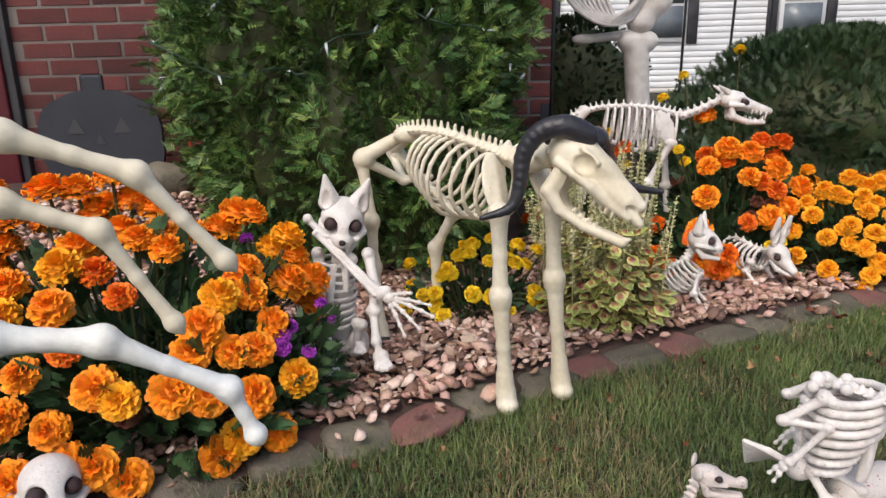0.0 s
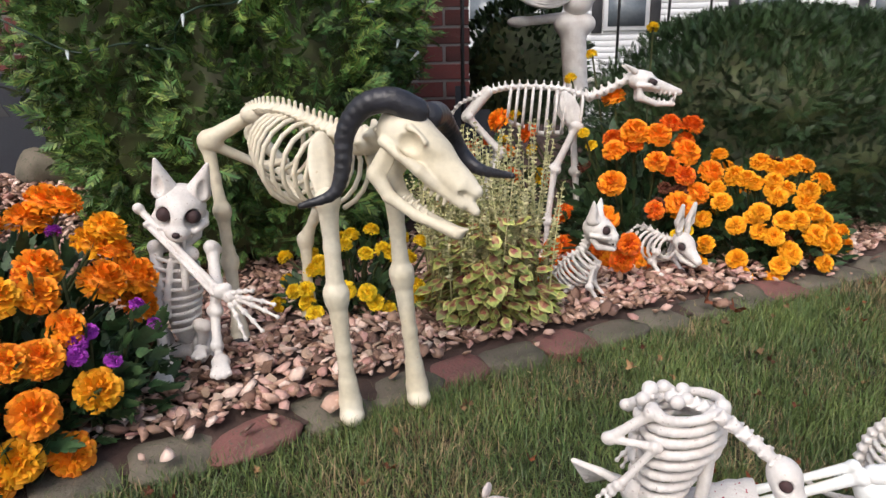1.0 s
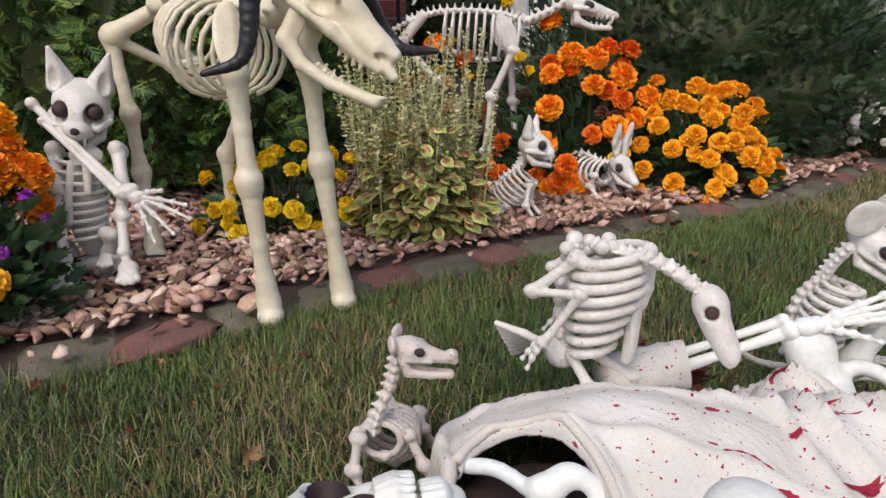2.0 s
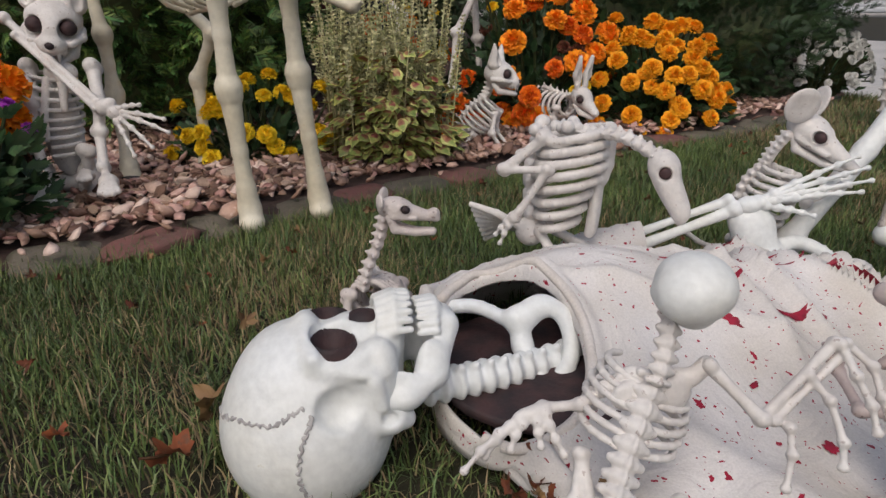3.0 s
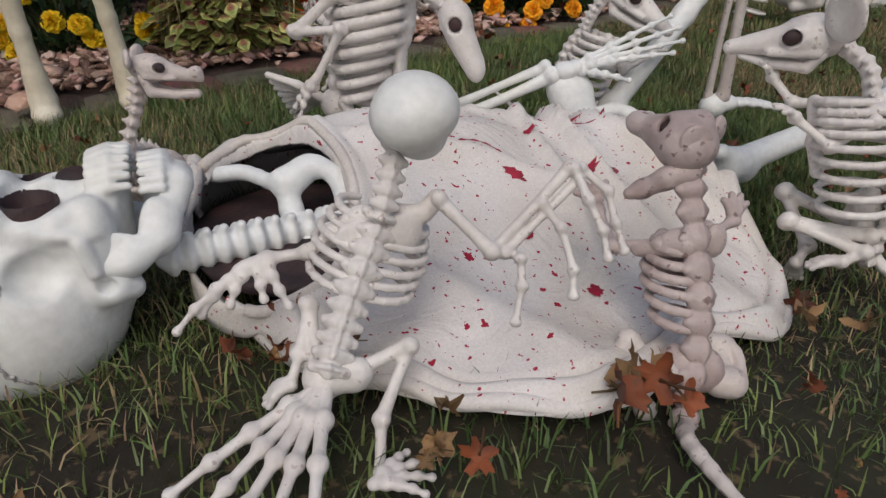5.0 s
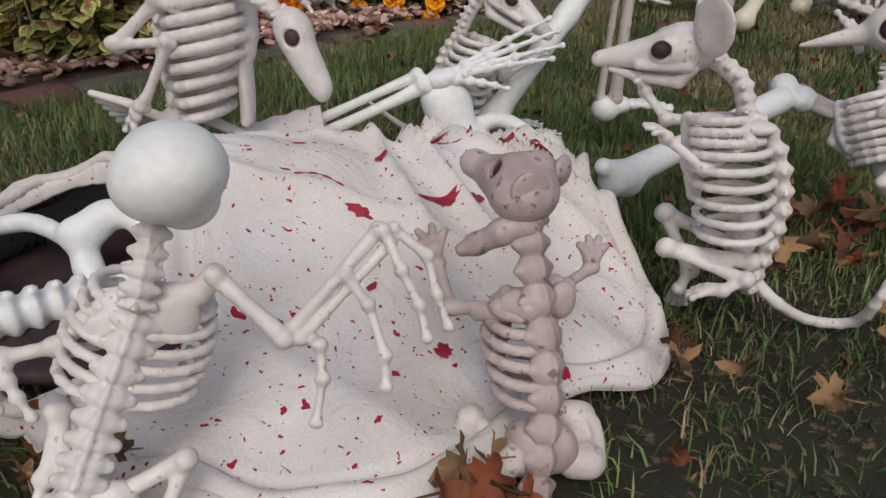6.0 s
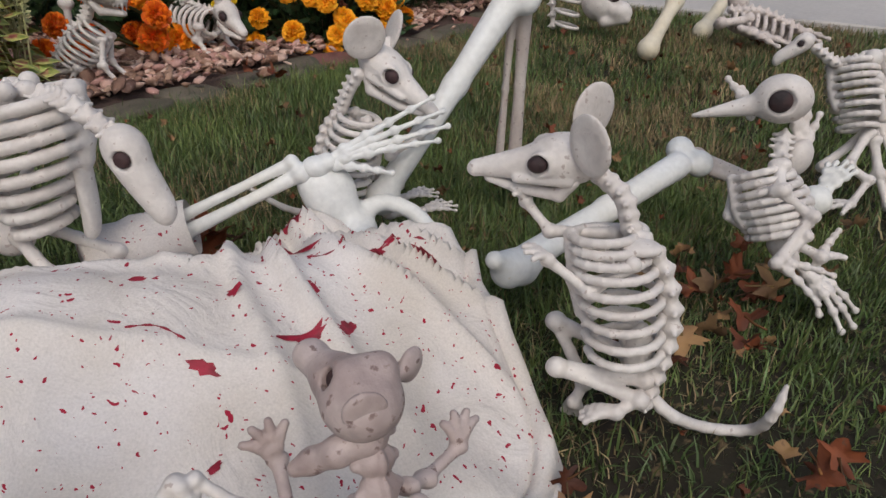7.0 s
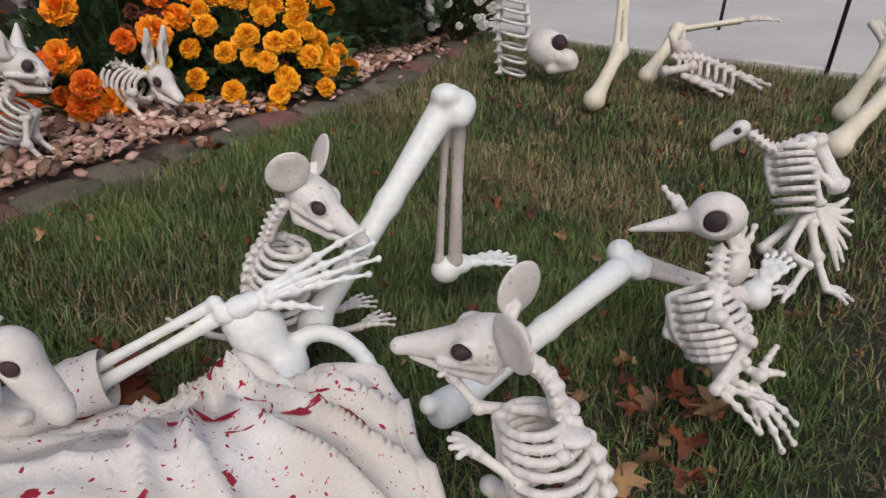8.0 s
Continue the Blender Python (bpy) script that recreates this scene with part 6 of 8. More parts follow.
# --- mauve opossum seen from behind, front paws on the cloth ---
def opossum():
    b = (0.65, 0.36, 0.0)
    r = thing("opossum_skeleton", b, "mauve-grey rodent skeleton standing up against the stained cloth", "skeleton decoration", "rat skeletons")
    m = BONE_MAUVE
    sk = bones("skull", [ball((0.673, 0.418, 0.153), (0.021, 0.022, 0.019)), ball((0.669, 0.434, 0.155), (0.015, 0.016, 0.013)), seg((0.666, 0.439, 0.157), (0.661, 0.458, 0.157), 0.011, 0.008), ball((0.662, 0.458, 0.159), (0.009, 0.009, 0.007)), seg((0.668, 0.425, 0.164), (0.684, 0.421, 0.165), 0.010, 0.010), ball((0.662, 0.426, 0.163), (0.006, 0.006, 0.007), 0.003, None, True)], 0.0014, m, r, b, 0.005)
    bones("jaw", chain([(0.674, 0.411, 0.138), (0.657, 0.412, 0.132), (0.646, 0.422, 0.122), (0.638, 0.424, 0.119)], [0.009, 0.0075, 0.0065, 0.0045]) + [seg((0.674, 0.415, 0.147), (0.671, 0.410, 0.135), 0.012, 0.010)], 0.0015, m, sk, b, 0.004)
    bones("eye_socket", [ball((0.665, 0.429, 0.161), (0.0055, 0.0055, 0.0065))], 0.0013, HOLLOW_DARK, sk, b, 0.002, "dark ellipsoid filling the carved socket")
    bones("ear", [ball((0.668, 0.402, 0.160), (0.0115, 0.0032, 0.0115), None, rot_z(-0.2))], 0.0012, m, sk, b, 0.002)
    bones("ear", [ball((0.704, 0.426, 0.158), (0.010, 0.004, 0.010), None, rot_z(0.5)), seg((0.684, 0.418, 0.158), (0.701, 0.425, 0.158), 0.005, 0.004)], 0.0013, m, sk, b, 0.003)
    bones("spine", blocks([(0.674, 0.410, 0.137), (0.672, 0.401, 0.118), (0.671, 0.389, 0.093), (0.670, 0.375, 0.064), (0.666, 0.364, 0.038), (0.658, 0.353, 0.013), (0.651, 0.344, -0.009), (0.648, 0.340, -0.019)], 12, 0.0098, (0.1, -1, 0.2)), 0.0014, m, r, b, 0.0015)
    bones("rib_cage", ribs([(0.669, 0.386, 0.086), (0.668, 0.375, 0.064), (0.664, 0.364, 0.038)], (-0.1, 1, -0.1), 0.024, 0.044, 6, 0.0038, 0.1), 0.0014, m, r, b, 0.002)
    bones("shoulder_blade", [ball((0.666, 0.400, 0.089), (0.014, 0.007, 0.010)), seg((0.665, 0.390, 0.091), (0.644, 0.413, 0.080), 0.0085, 0.0055)], 0.0015, m, r, b, 0.006)
    bones("shoulder_blade", [ball((0.690, 0.393, 0.089), (0.009, 0.007, 0.013))], 0.0015, m, r, b, 0.006)
    bones("front_leg", limb([(0.653, 0.402, 0.087), (0.634, 0.430, 0.076), (0.638, 0.463, 0.091)], 0.0046, 1.35) + fan((0.637, 0.463, 0.092), (-0.2, 0.3, 0.9), 1.3, 0.024, 4, 0.0034, (0, 1, 0)), 0.0014, m, r, b, 0.002)
    bones("front_leg", limb([(0.693, 0.409, 0.092), (0.709, 0.419, 0.080), (0.738, 0.431, 0.081)], 0.0044, 1.35) + fan((0.738, 0.431, 0.081), (0.2, 0.3, 0.8), 1.3, 0.022, 4, 0.0034, (0, 1, 0)), 0.0014, m, r, b, 0.002)
    bones("pelvis", [ball((0.661, 0.361, 0.007), (0.02, 0.012, 0.02)), ball((0.652, 0.366, 0.011), (0.010, 0.012, 0.016)), ball((0.675, 0.357, 0.007), (0.010, 0.012, 0.016))], 0.0015, m, r, b, 0.006)
    bones("hind_leg", bone((0.629, 0.389, 0.022), (0.642, 0.361, 0.008), 0.0066, 1.4, 1.9) + bone((0.623, 0.386, 0.014), (0.626, 0.355, -0.013), 0.006, 1.4, 1.5), 0.0015, BONE_GREY, r, b, 0.003)
    bones("hind_leg", bone((0.697, 0.376, 0.011), (0.686, 0.351, -0.001), 0.007, 1.5, 1.9) + chain(spline([(0.697, 0.378, 0.014), (0.703, 0.364, 0.012), (0.698, 0.349, 0.001)], 7), 0.0035), 0.0015, BONE_GREY, r, b, 0.003)
    bones("tail", chain(spline([(0.655, 0.347, -0.026), (0.625, 0.310, 0.000), (0.619, 0.276, 0.004), (0.618, 0.241, 0.004)], 9), [0.007, 0.006, 0.0055, 0.005, 0.005, 0.0045, 0.004, 0.0035, 0.0028]), 0.0015, BONE_GREY, r, b, 0.002)



opossum()


# --- little long-necked animal behind the big skull ---
def little_beast():
    b = (0.30, 0.735, 0.0)
    r = thing("puppy_skeleton", b, "grey long-necked puppy skeleton peering over the large skull", "skeleton decoration")
    m = BONE_GREY
    s, ears, jaw, eyes = skull_rat()
    s = s + [ball((0.9, 0, -0.02), (0.1, 0.1, 0.09))]
    jaw2 = both([chain([(0.2, 0.14, -0.1), (0.3, 0.12, -0.3), (0.62, 0.06, -0.34), (0.9, 0.03, -0.32)], [0.06, 0.07, 0.06, 0.06])[i] for i in range(3)])
    add_skull((s, both([ball((0.06, 0.23, 0.16), (0.05, 0.14, 0.14), None, rot_z(-0.4))]), jaw2, eyes), (0.298, 0.735, 0.166), (0.95, -0.2, -0.06), (0.1, 0, 1), 0.066, m, r, b, 0.0014)
    bones("neck", vertebrae([(0.304, 0.733, 0.155), (0.298, 0.735, 0.13), (0.286, 0.738, 0.10), (0.28, 0.742, 0.075)], 9, 0.0062, 0.2, (-1, 0, 0.2)), 0.0015, m, r, b, 0.002)
    bones("rib_cage", ribs([(0.282, 0.742, 0.082), (0.29, 0.765, 0.075), (0.30, 0.80, 0.065)], (0.2, 0, -1), 0.03, 0.055, 7, 0.004, 0.1), 0.0015, m, r, b, 0.002)
    bones("spine", vertebrae([(0.28, 0.742, 0.08), (0.29, 0.77, 0.08), (0.30, 0.81, 0.06), (0.30, 0.83, 0.03)], 9, 0.006, 0.3), 0.0016, m, r, b, 0.002)
    for q in (-0.02, 0.03):
        bones("front_leg", limb([(0.283 + q, 0.735, 0.07), (0.285 + q * 1.4, 0.725, 0.04), (0.30 + q * 1.5, 0.71, 0.010)], 0.0052) + fan((0.30 + q * 1.5, 0.71, 0.010), (0.4, -0.8, 0), 1, 0.02, 4, 0.003), 0.0015, m, r, b, 0.002)
        bones("hind_leg", limb([(0.30 + q, 0.82, 0.045), (0.29 + q * 1.4, 0.80, 0.035), (0.30 + q * 1.5, 0.81, 0.008)], 0.005), 0.0016, m, r, b, 0.002)


little_beast()


# --- monkey crawling over the cloth, seen from behind ---
def monkey():
    b = (0.44, 0.40, 0.0)
    r = thing("monkey_skeleton", b, "white small monkey skeleton crawling over the stained cloth", "skeleton decoration")
    m = BONE_WHITE
    bones("skull", [ball((0.489, 0.437, 0.187), (0.0262, 0.030, 0.0225)), ball((0.483, 0.432, 0.183), (0.0235, 0.022, 0.020)), ball((0.492, 0.440, 0.169), (0.017, 0.016, 0.015)), seg((0.468, 0.444, 0.181), (0.472, 0.445, 0.172), 0.006, 0.005)], 0.0015, BONE_BLUE, r, b, 0.005)
    bones("neck", blocks([(0.481, 0.450, 0.170), (0.474, 0.438, 0.155), (0.467, 0.427, 0.140), (0.461, 0.422, 0.125)], 7, 0.0072, (-0.1, -1, 0.3)), 0.0013, m, r, b, 0.0014)
    bones("spine", blocks([(0.464, 0.432, 0.122), (0.451, 0.419, 0.102), (0.437, 0.407, 0.080), (0.426, 0.396, 0.062), (0.417, 0.383, 0.048)], 10, 0.0098, (-0.2, -1, 0.4)), 0.0013, m, r, b, 0.0014)
    bones("rib_cage", ribs([(0.460, 0.428, 0.116), (0.449, 0.418, 0.099), (0.439, 0.409, 0.081)], (0.3, 1, -0.3), 0.036, 0.05, 6, 0.0031, 0.35, 0.35, taper=(0.85, 1.05, 0.95), sternum=False), 0.0013, m, r, b, 0.002)
    bones("collar", chain([(0.432, 0.445, 0.108), (0.451, 0.441, 0.120), (0.468, 0.436, 0.123), (0.490, 0.428, 0.122), (0.499, 0.427, 0.131)], [0.006, 0.0058, 0.0055, 0.0055, 0.0065]) + [ball((0.449, 0.432, 0.109), (0.016, 0.006, 0.012)), ball((0.475, 0.426, 0.111), (0.014, 0.006, 0.014))], 0.0014, m, r, b, 0.004)
    pr = limb([(0.499, 0.424, 0.132), (0.526, 0.398, 0.103)], 0.0045, 1.4) + bone((0.526, 0.398, 0.103), (0.583, 0.413, 0.147), 0.0037) + bone((0.534, 0.396, 0.102), (0.588, 0.409, 0.140), 0.003)
    for path in ([(0.585, 0.409, 0.148), (0.589, 0.395, 0.131), (0.594, 0.383, 0.115), (0.595, 0.375, 0.099)], [(0.591, 0.412, 0.147), (0.606, 0.401, 0.133), (0.606, 0.388, 0.116), (0.609, 0.379, 0.100)], [(0.562, 0.405, 0.128), (0.569, 0.391, 0.117), (0.572, 0.376, 0.094), (0.570, 0.370, 0.079)], [(0.538, 0.398, 0.101), (0.542, 0.390, 0.100), (0.540, 0.381, 0.085), (0.533, 0.373, 0.065)]):
        for i in range(3):
            pr += bone(path[i], path[i + 1], 0.0029 - 0.0003 * i, 1.45, 1.4)
    bones("arm", pr, 0.0012, m, r, b, 0.0018)
    pr = limb([(0.446, 0.443, 0.117), (0.417, 0.447, 0.096)], 0.0043, 1.35) + limb([(0.417, 0.447, 0.096), (0.393, 0.452, 0.093)], 0.004, 1.35) + digits((0.391, 0.453, 0.094), [(0.331, 0.439, 0.057), (0.347, 0.443, 0.064), (0.365, 0.441, 0.069), (0.401, 0.430, 0.068), (0.386, 0.437, 0.072)], 0.0046, (-0.006, 0, 0.008), 3)
    bones("arm", pr, 0.0013, m, r, b, 0.002)
    bones("pelvis", [ball((0.415, 0.390, 0.037), (0.014, 0.012, 0.014)), seg((0.413, 0.392, 0.040), (0.436, 0.386, 0.041), 0.008, 0.007), ball((0.432, 0.386, 0.038), (0.012, 0.008, 0.012))], 0.0014, m, r, b, 0.005)
    bones("leg", limb([(0.431, 0.387, 0.040), (0.469, 0.389, 0.051)], 0.0048, 1.35) + limb([(0.469, 0.389, 0.050), (0.444, 0.366, 0.017), (0.437, 0.344, -0.008)], 0.0042, 1.35) + fan((0.429, 0.321, 0.012), (1, 0.05, 0.0), 1.2, 0.034, 4, 0.0036), 0.0014, m, r, b, 0.002)
    bones("leg", limb([(0.413, 0.404, 0.041), (0.413, 0.429, 0.068), (0.403, 0.410, 0.044), (0.394, 0.399, 0.030)], 0.0045, 1.35) + fan((0.394, 0.399, 0.030), (-0.6, 0.1, -0.4), 1.0, 0.02, 4, 0.0034), 0.0014, m, r, b, 0.002)
    for tip in ((0.322, 0.351, 0.008), (0.332, 0.323, 0.008), (0.345, 0.301, 0.008), (0.363, 0.286, 0.008), (0.387, 0.278, 0.008)):
        bones("toe", digits((0.415, 0.385, 0.036), [tip], 0.0062, (0, -0.004, 0.010), 3), 0.0014, m, r, b, 0.002)



monkey()

# ---------- the large skeleton lying on the lawn ----------


SUTURE = material("suture_grey", (0.34, 0.32, 0.31), (0.5, 0.48, 0.46), 60, 0.6, 0.3, 200)


def lying_skeleton():
    b = (0.55, 0.65, 0.0)
    g = thing("human_skeleton_prop", b, "life-size white plastic skeleton lying on its back on the lawn", "skeleton decoration")
    m = BONE_BLUE
    at, F, U, S = (0.334, 0.556, 0.052), (0.05, 0.10, 1.0), (-1.0, -0.04, 0.05), 0.190
    s = [ball((-0.10, 0, 0.595), (0.41, 0.385, 0.375)), ball((0.12, 0, 0.64), (0.23, 0.28, 0.22), 0.1), ball((0.20, 0, 0.38), (0.19, 0.19, 0.2), 0.06), ball((0.30, 0, 0.25), (0.165, 0.145, 0.075), 0.04), ball((0.02, 0, 0.30), (0.2, 0.2, 0.13), 0.06)]
    s += both([seg((0.36, 0.03, 0.60), (0.29, 0.26, 0.575), 0.04, 0.035, 0.05), ball((0.0, 0.235, 0.27), (0.075, 0.055, 0.085), 0.03), ball((-0.02, 0.20, 0.20), (0.05, 0.05, 0.05), 0.02)])
    s += both(chain([(0.25, 0.14, 0.27), (0.28, 0.20, 0.31), (0.255, 0.245, 0.40), (0.245, 0.255, 0.49), (0.26, 0.235, 0.57)], [0.05, 0.05, 0.035, 0.03, 0.03], 0.05))
    s += both([ball((0.17, 0.19, 0.36), (0.13, 0.09, 0.14), 0.04), ball((0.15, 0.18, 0.50), (0.14, 0.11, 0.16), 0.06), ball((0.10, 0.22, 0.32), (0.14, 0.06, 0.07), 0.04)])
    s += both([ball((0.11, 0.365, 0.455), (0.10, 0.11, 0.125), 0.02, cut=True), ball((0.43, 0.155, 0.495), (0.20, 0.125, 0.10), 0.012, cut=True)])
    s += both([ball((0.225, 0.245, 0.39), (0.04, 0.065, 0.13), 0.015, rot_y(0.1)), ball((0.235, 0.20, 0.30), (0.07, 0.08, 0.06), 0.03), seg((0.19, 0.29, 0.33), (0.08, 0.285, 0.30), 0.03, 0.025, 0.02)])
    s += both([ball((0.46, 0.036, 0.355), (0.14, 0.045, 0.082), 0.012, cut=True), ball((0.02, 0.29, 0.27), (0.03, 0.05, 0.035), 0.015, cut=True)])
    for i in range(12):
        a = (i - 5.5) / 5.5 * 1.25
        x0, y0 = 0.295 + 0.175 * math.cos(a), 0.152 * math.sin(a)
        s += [seg((x0 - 0.02, y0, 0.30), (x0, y0, 0.23), 0.016, 0.021, 0.02), seg((x0, y0, 0.23), (x0 + 0.002, y0, 0.168), 0.0175, 0.0155, 0.004)]
    sk = bones("skull", placed(s, at, F, U, S), 0.0017, m, g, b, 0.004, "bluish white plastic skull with moulded sutures")
    # moulded sutures of the skull cap
    for arc in ([(0.0, 0.955), (0.04, 0.88), (0.055, 0.74), (0.10, 0.66), (0.13, 0.60)], [(0.09, 0.585), (0.05, 0.60), (-0.03, 0.63), (-0.14, 0.64), (-0.24, 0.61), (-0.31, 0.52)]):
        run = []
        for i, (xx, zz) in enumerate(spline(arc, 70)):
            xx, zz = xx + 0.006 * math.sin(i * 1.9), zz + 0.007 * math.sin(i * 1.3)
            run.append((xx, -0.389 * math.sqrt(max(1 - ((xx + 0.10) / 0.412) ** 2 - ((zz - 0.595) / 0.377) ** 2, 0.0)), zz))
        for i in range(0, 66, 6):
            bones("suture", placed(chain(run[i:i + 6], 0.0055), at, F, U, S), 0.0008, SUTURE, sk, b, 0.001, "thin grey moulded suture line")
    j = both(chain([(0.06, 0.24, 0.34), (0.09, 0.23, 0.19), (0.16, 0.175, 0.07), (0.32, 0.06, 0.0)], [0.04, 0.045, 0.05, 0.055], 0.04)) + [seg((0.34, 0.05, 0.0), (0.34, -0.05, 0.0), 0.058), ball((0.31, 0, 0.045), (0.14, 0.125, 0.05), 0.02)]
    j += both([ball((0.12, 0.225, 0.24), (0.085, 0.022, 0.13), 0.04), ball((0.20, 0.165, 0.085), (0.11, 0.04, 0.06), 0.05)])
    for i in range(12):
        a = (i - 5.5) / 5.5 * 1.2
        x0, y0 = 0.275 + 0.165 * math.cos(a), 0.14 * math.sin(a)
        j.append(seg((x0, y0, 0.05), (x0 - 0.006, y0, 0.125), 0.0175, 0.0145, 0.004))
    bones("jaw", placed(j, at, F, U, S), 0.0017, m, sk, b, 0.004)
    # dark bowls set into the orbits, a dark ellipsoid in the nose opening
    for q in (-1, 1):
        bones("eye_socket", placed([ball((0.29, q * 0.15, 0.495), (0.11, 0.128, 0.105)), ball((0.44, q * 0.155, 0.495), (0.20, 0.128, 0.103), 0.008, None, True)], at, F, U, S), 0.0014, HOLLOW_DARK, sk, b, 0.002, "dark brown bowl set into the eye socket")
    bones("nose_socket", placed([ball((0.355, 0, 0.35), (0.05, 0.07, 0.08))], at, F, U, S), 0.0022, HOLLOW_DARK, sk, b, 0.004, "dark brown ellipsoid filling the nose opening")
    neck = spline([(0.322, 0.555, 0.055), (0.375, 0.56, 0.058), (0.43, 0.585, 0.05), (0.50, 0.62, 0.045)], 13)
    bones("neck", chain(neck, 0.0115) + [ball(p, (0.0065, 0.0165, 0.0165), None, rot_z(0.3)) for p in neck] + [seg(p, np.array(p) + (0.003, -0.006, 0.017), 0.006, 0.004) for p in neck], 0.0018, m, g, b, 0.003)
    col = chain(spline([(0.356, 0.664, 0.079), (0.386, 0.647, 0.085), (0.413, 0.615, 0.081)], 8), 0.0052) + chain(spline([(0.421, 0.614, 0.083), (0.440, 0.616, 0.097), (0.460, 0.607, 0.089), (0.466, 0.594, 0.068), (0.456, 0.576, 0.048), (0.428, 0.564, 0.031)], 16), 0.006)
    col += chain([(0.419, 0.613, 0.081), (0.421, 0.603, 0.061), (0.425, 0.583, 0.046), (0.433, 0.565, 0.037)], [0.011, 0.009, 0.0085, 0.009]) + [ball((0.424, 0.615, 0.086), (0.018, 0.012, 0.012)), ball((0.440, 0.615, 0.095), (0.014, 0.01, 0.009))]
    bones("collarbone", col, 0.0019, m, g, b, 0.008)
    bones("rib_cage", ribs([(0.50, 0.64, 0.012), (0.58, 0.66, 0.012), (0.68, 0.68, 0.012)], (0, 0, 1), 0.085, 0.062, 8, 0.006, 0.1), 0.003, m, g, b, 0.004)
    # far arm, forearm raised towards the gnawing rat
    arm = bone((0.655, 0.868, 0.050), (0.786, 0.845, 0.104), 0.0072, 1.7, 1.9) + bone((0.652, 0.874, 0.066), (0.778, 0.852, 0.116), 0.0058, 1.6, 1.6)
    bones("forearm", arm, 0.0018, m, g, b, 0.003)
    bones("wrist", [ball((0.800, 0.838, 0.112), (0.016, 0.014, 0.012)), ball((0.812, 0.836, 0.116), (0.012, 0.012, 0.01))], 0.0016, m, g, b, 0.002)
    for tip in ((0.93, 0.812, 0.178), (0.936, 0.80, 0.165), (0.938, 0.792, 0.150), (0.925, 0.79, 0.136), (0.875, 0.805, 0.102)):
        bones("finger", digits((0.806, 0.837, 0.114), [tip], 0.0066, (0, 0, 0.004), 4), 0.0016, m, g, b, 0.002)
    pel = [seg((0.80, 0.845, 0.090), (0.838, 0.825, 0.04), 0.020, 0.018), ball((0.815, 0.84, 0.075), (0.03, 0.022, 0.034)), seg((0.84, 0.82, 0.03), (0.80, 0.73, 0.035), 0.02, 0.022)]
    pel += chain(spline([(0.845, 0.83, 0.05), (0.875, 0.83, 0.058), (0.905, 0.81, 0.045), (0.918, 0.785, 0.02), (0.89, 0.77, 0.018), (0.862, 0.79, 0.028)], 14), 0.0065)
    bones("pelvis", pel, 0.0022, m, g, b, 0.012)
    fem = [seg((0.885, 0.855, 0.055), (1.00, 0.882, 0.168), 0.015, 0.0145), seg((1.00, 0.882, 0.168), (1.088, 0.90, 0.262), 0.0145, 0.019), ball((1.088, 0.893, 0.282), (0.018, 0.018, 0.014)), ball((1.108, 0.895, 0.268), (0.02, 0.024, 0.018)), ball((0.885, 0.855, 0.05), 0.02), ball((1.10, 0.882, 0.258), 0.015)]
    bones("thigh_bone", fem, 0.0022, m, g, b, 0.010)
    bones("shin_bone", bone((1.112, 0.90, 0.258), (1.128, 0.925, 0.035), 0.0088, 1.4, 1.3, False) + bone((1.098, 0.908, 0.25), (1.108, 0.935, 0.035), 0.0055, 1.2, 1.2, False), 0.0022, BONE_GREY, g, b, 0.004)
    bones("foot", [ball((1.118, 0.932, 0.018), (0.022, 0.02, 0.02)), ball((1.14, 0.93, 0.022), (0.02, 0.018, 0.014))] + fan((1.145, 0.928, 0.022), (0.9, -0.15, -0.08), 0.6, 0.085, 5, 0.0058), 0.002, m, g, b, 0.004)
    hip, knee = np.array((0.940, 0.679, 0.019)), np.array((1.285, 0.748, 0.068))
    ax = (knee - hip) / np.linalg.norm(knee - hip)
    fem = [seg(hip + ax * 0.03, hip + ax * 0.18, 0.017, 0.0145), seg(hip + ax * 0.18, knee - ax * 0.03, 0.0145, 0.018), ball(hip + ax * 0.012, (0.021, 0.019, 0.021)), ball(hip + ax * 0.035 + (0, 0, -0.014), (0.019, 0.014, 0.016)), seg(hip + ax * 0.02, hip + (-0.012, -0.004, 0.022), 0.013, 0.010), ball(knee + (-0.004, 0.014, 0.008), 0.018), ball(knee + (0.004, -0.014, -0.004), 0.018)]
    bones("thigh_bone", fem, 0.0022, m, g, b, 0.010)
    bones("shin_bone", bone((1.295, 0.745, 0.068), (1.455, 0.675, 0.0), 0.0095, 1.5, 1.3, False) + bone((1.298, 0.735, 0.056), (1.455, 0.663, -0.006), 0.006, 1.2, 1.2, False), 0.0022, BONE_GREY, g, b, 0.004)
    bones("foot", [ball((1.465, 0.668, 0.0), (0.022, 0.022, 0.022))] + fan((1.47, 0.668, 0.0), (0.7, 0.1, 0.5), 0.6, 0.075, 5, 0.0058), 0.0022, m, g, b, 0.004)


lying_skeleton()


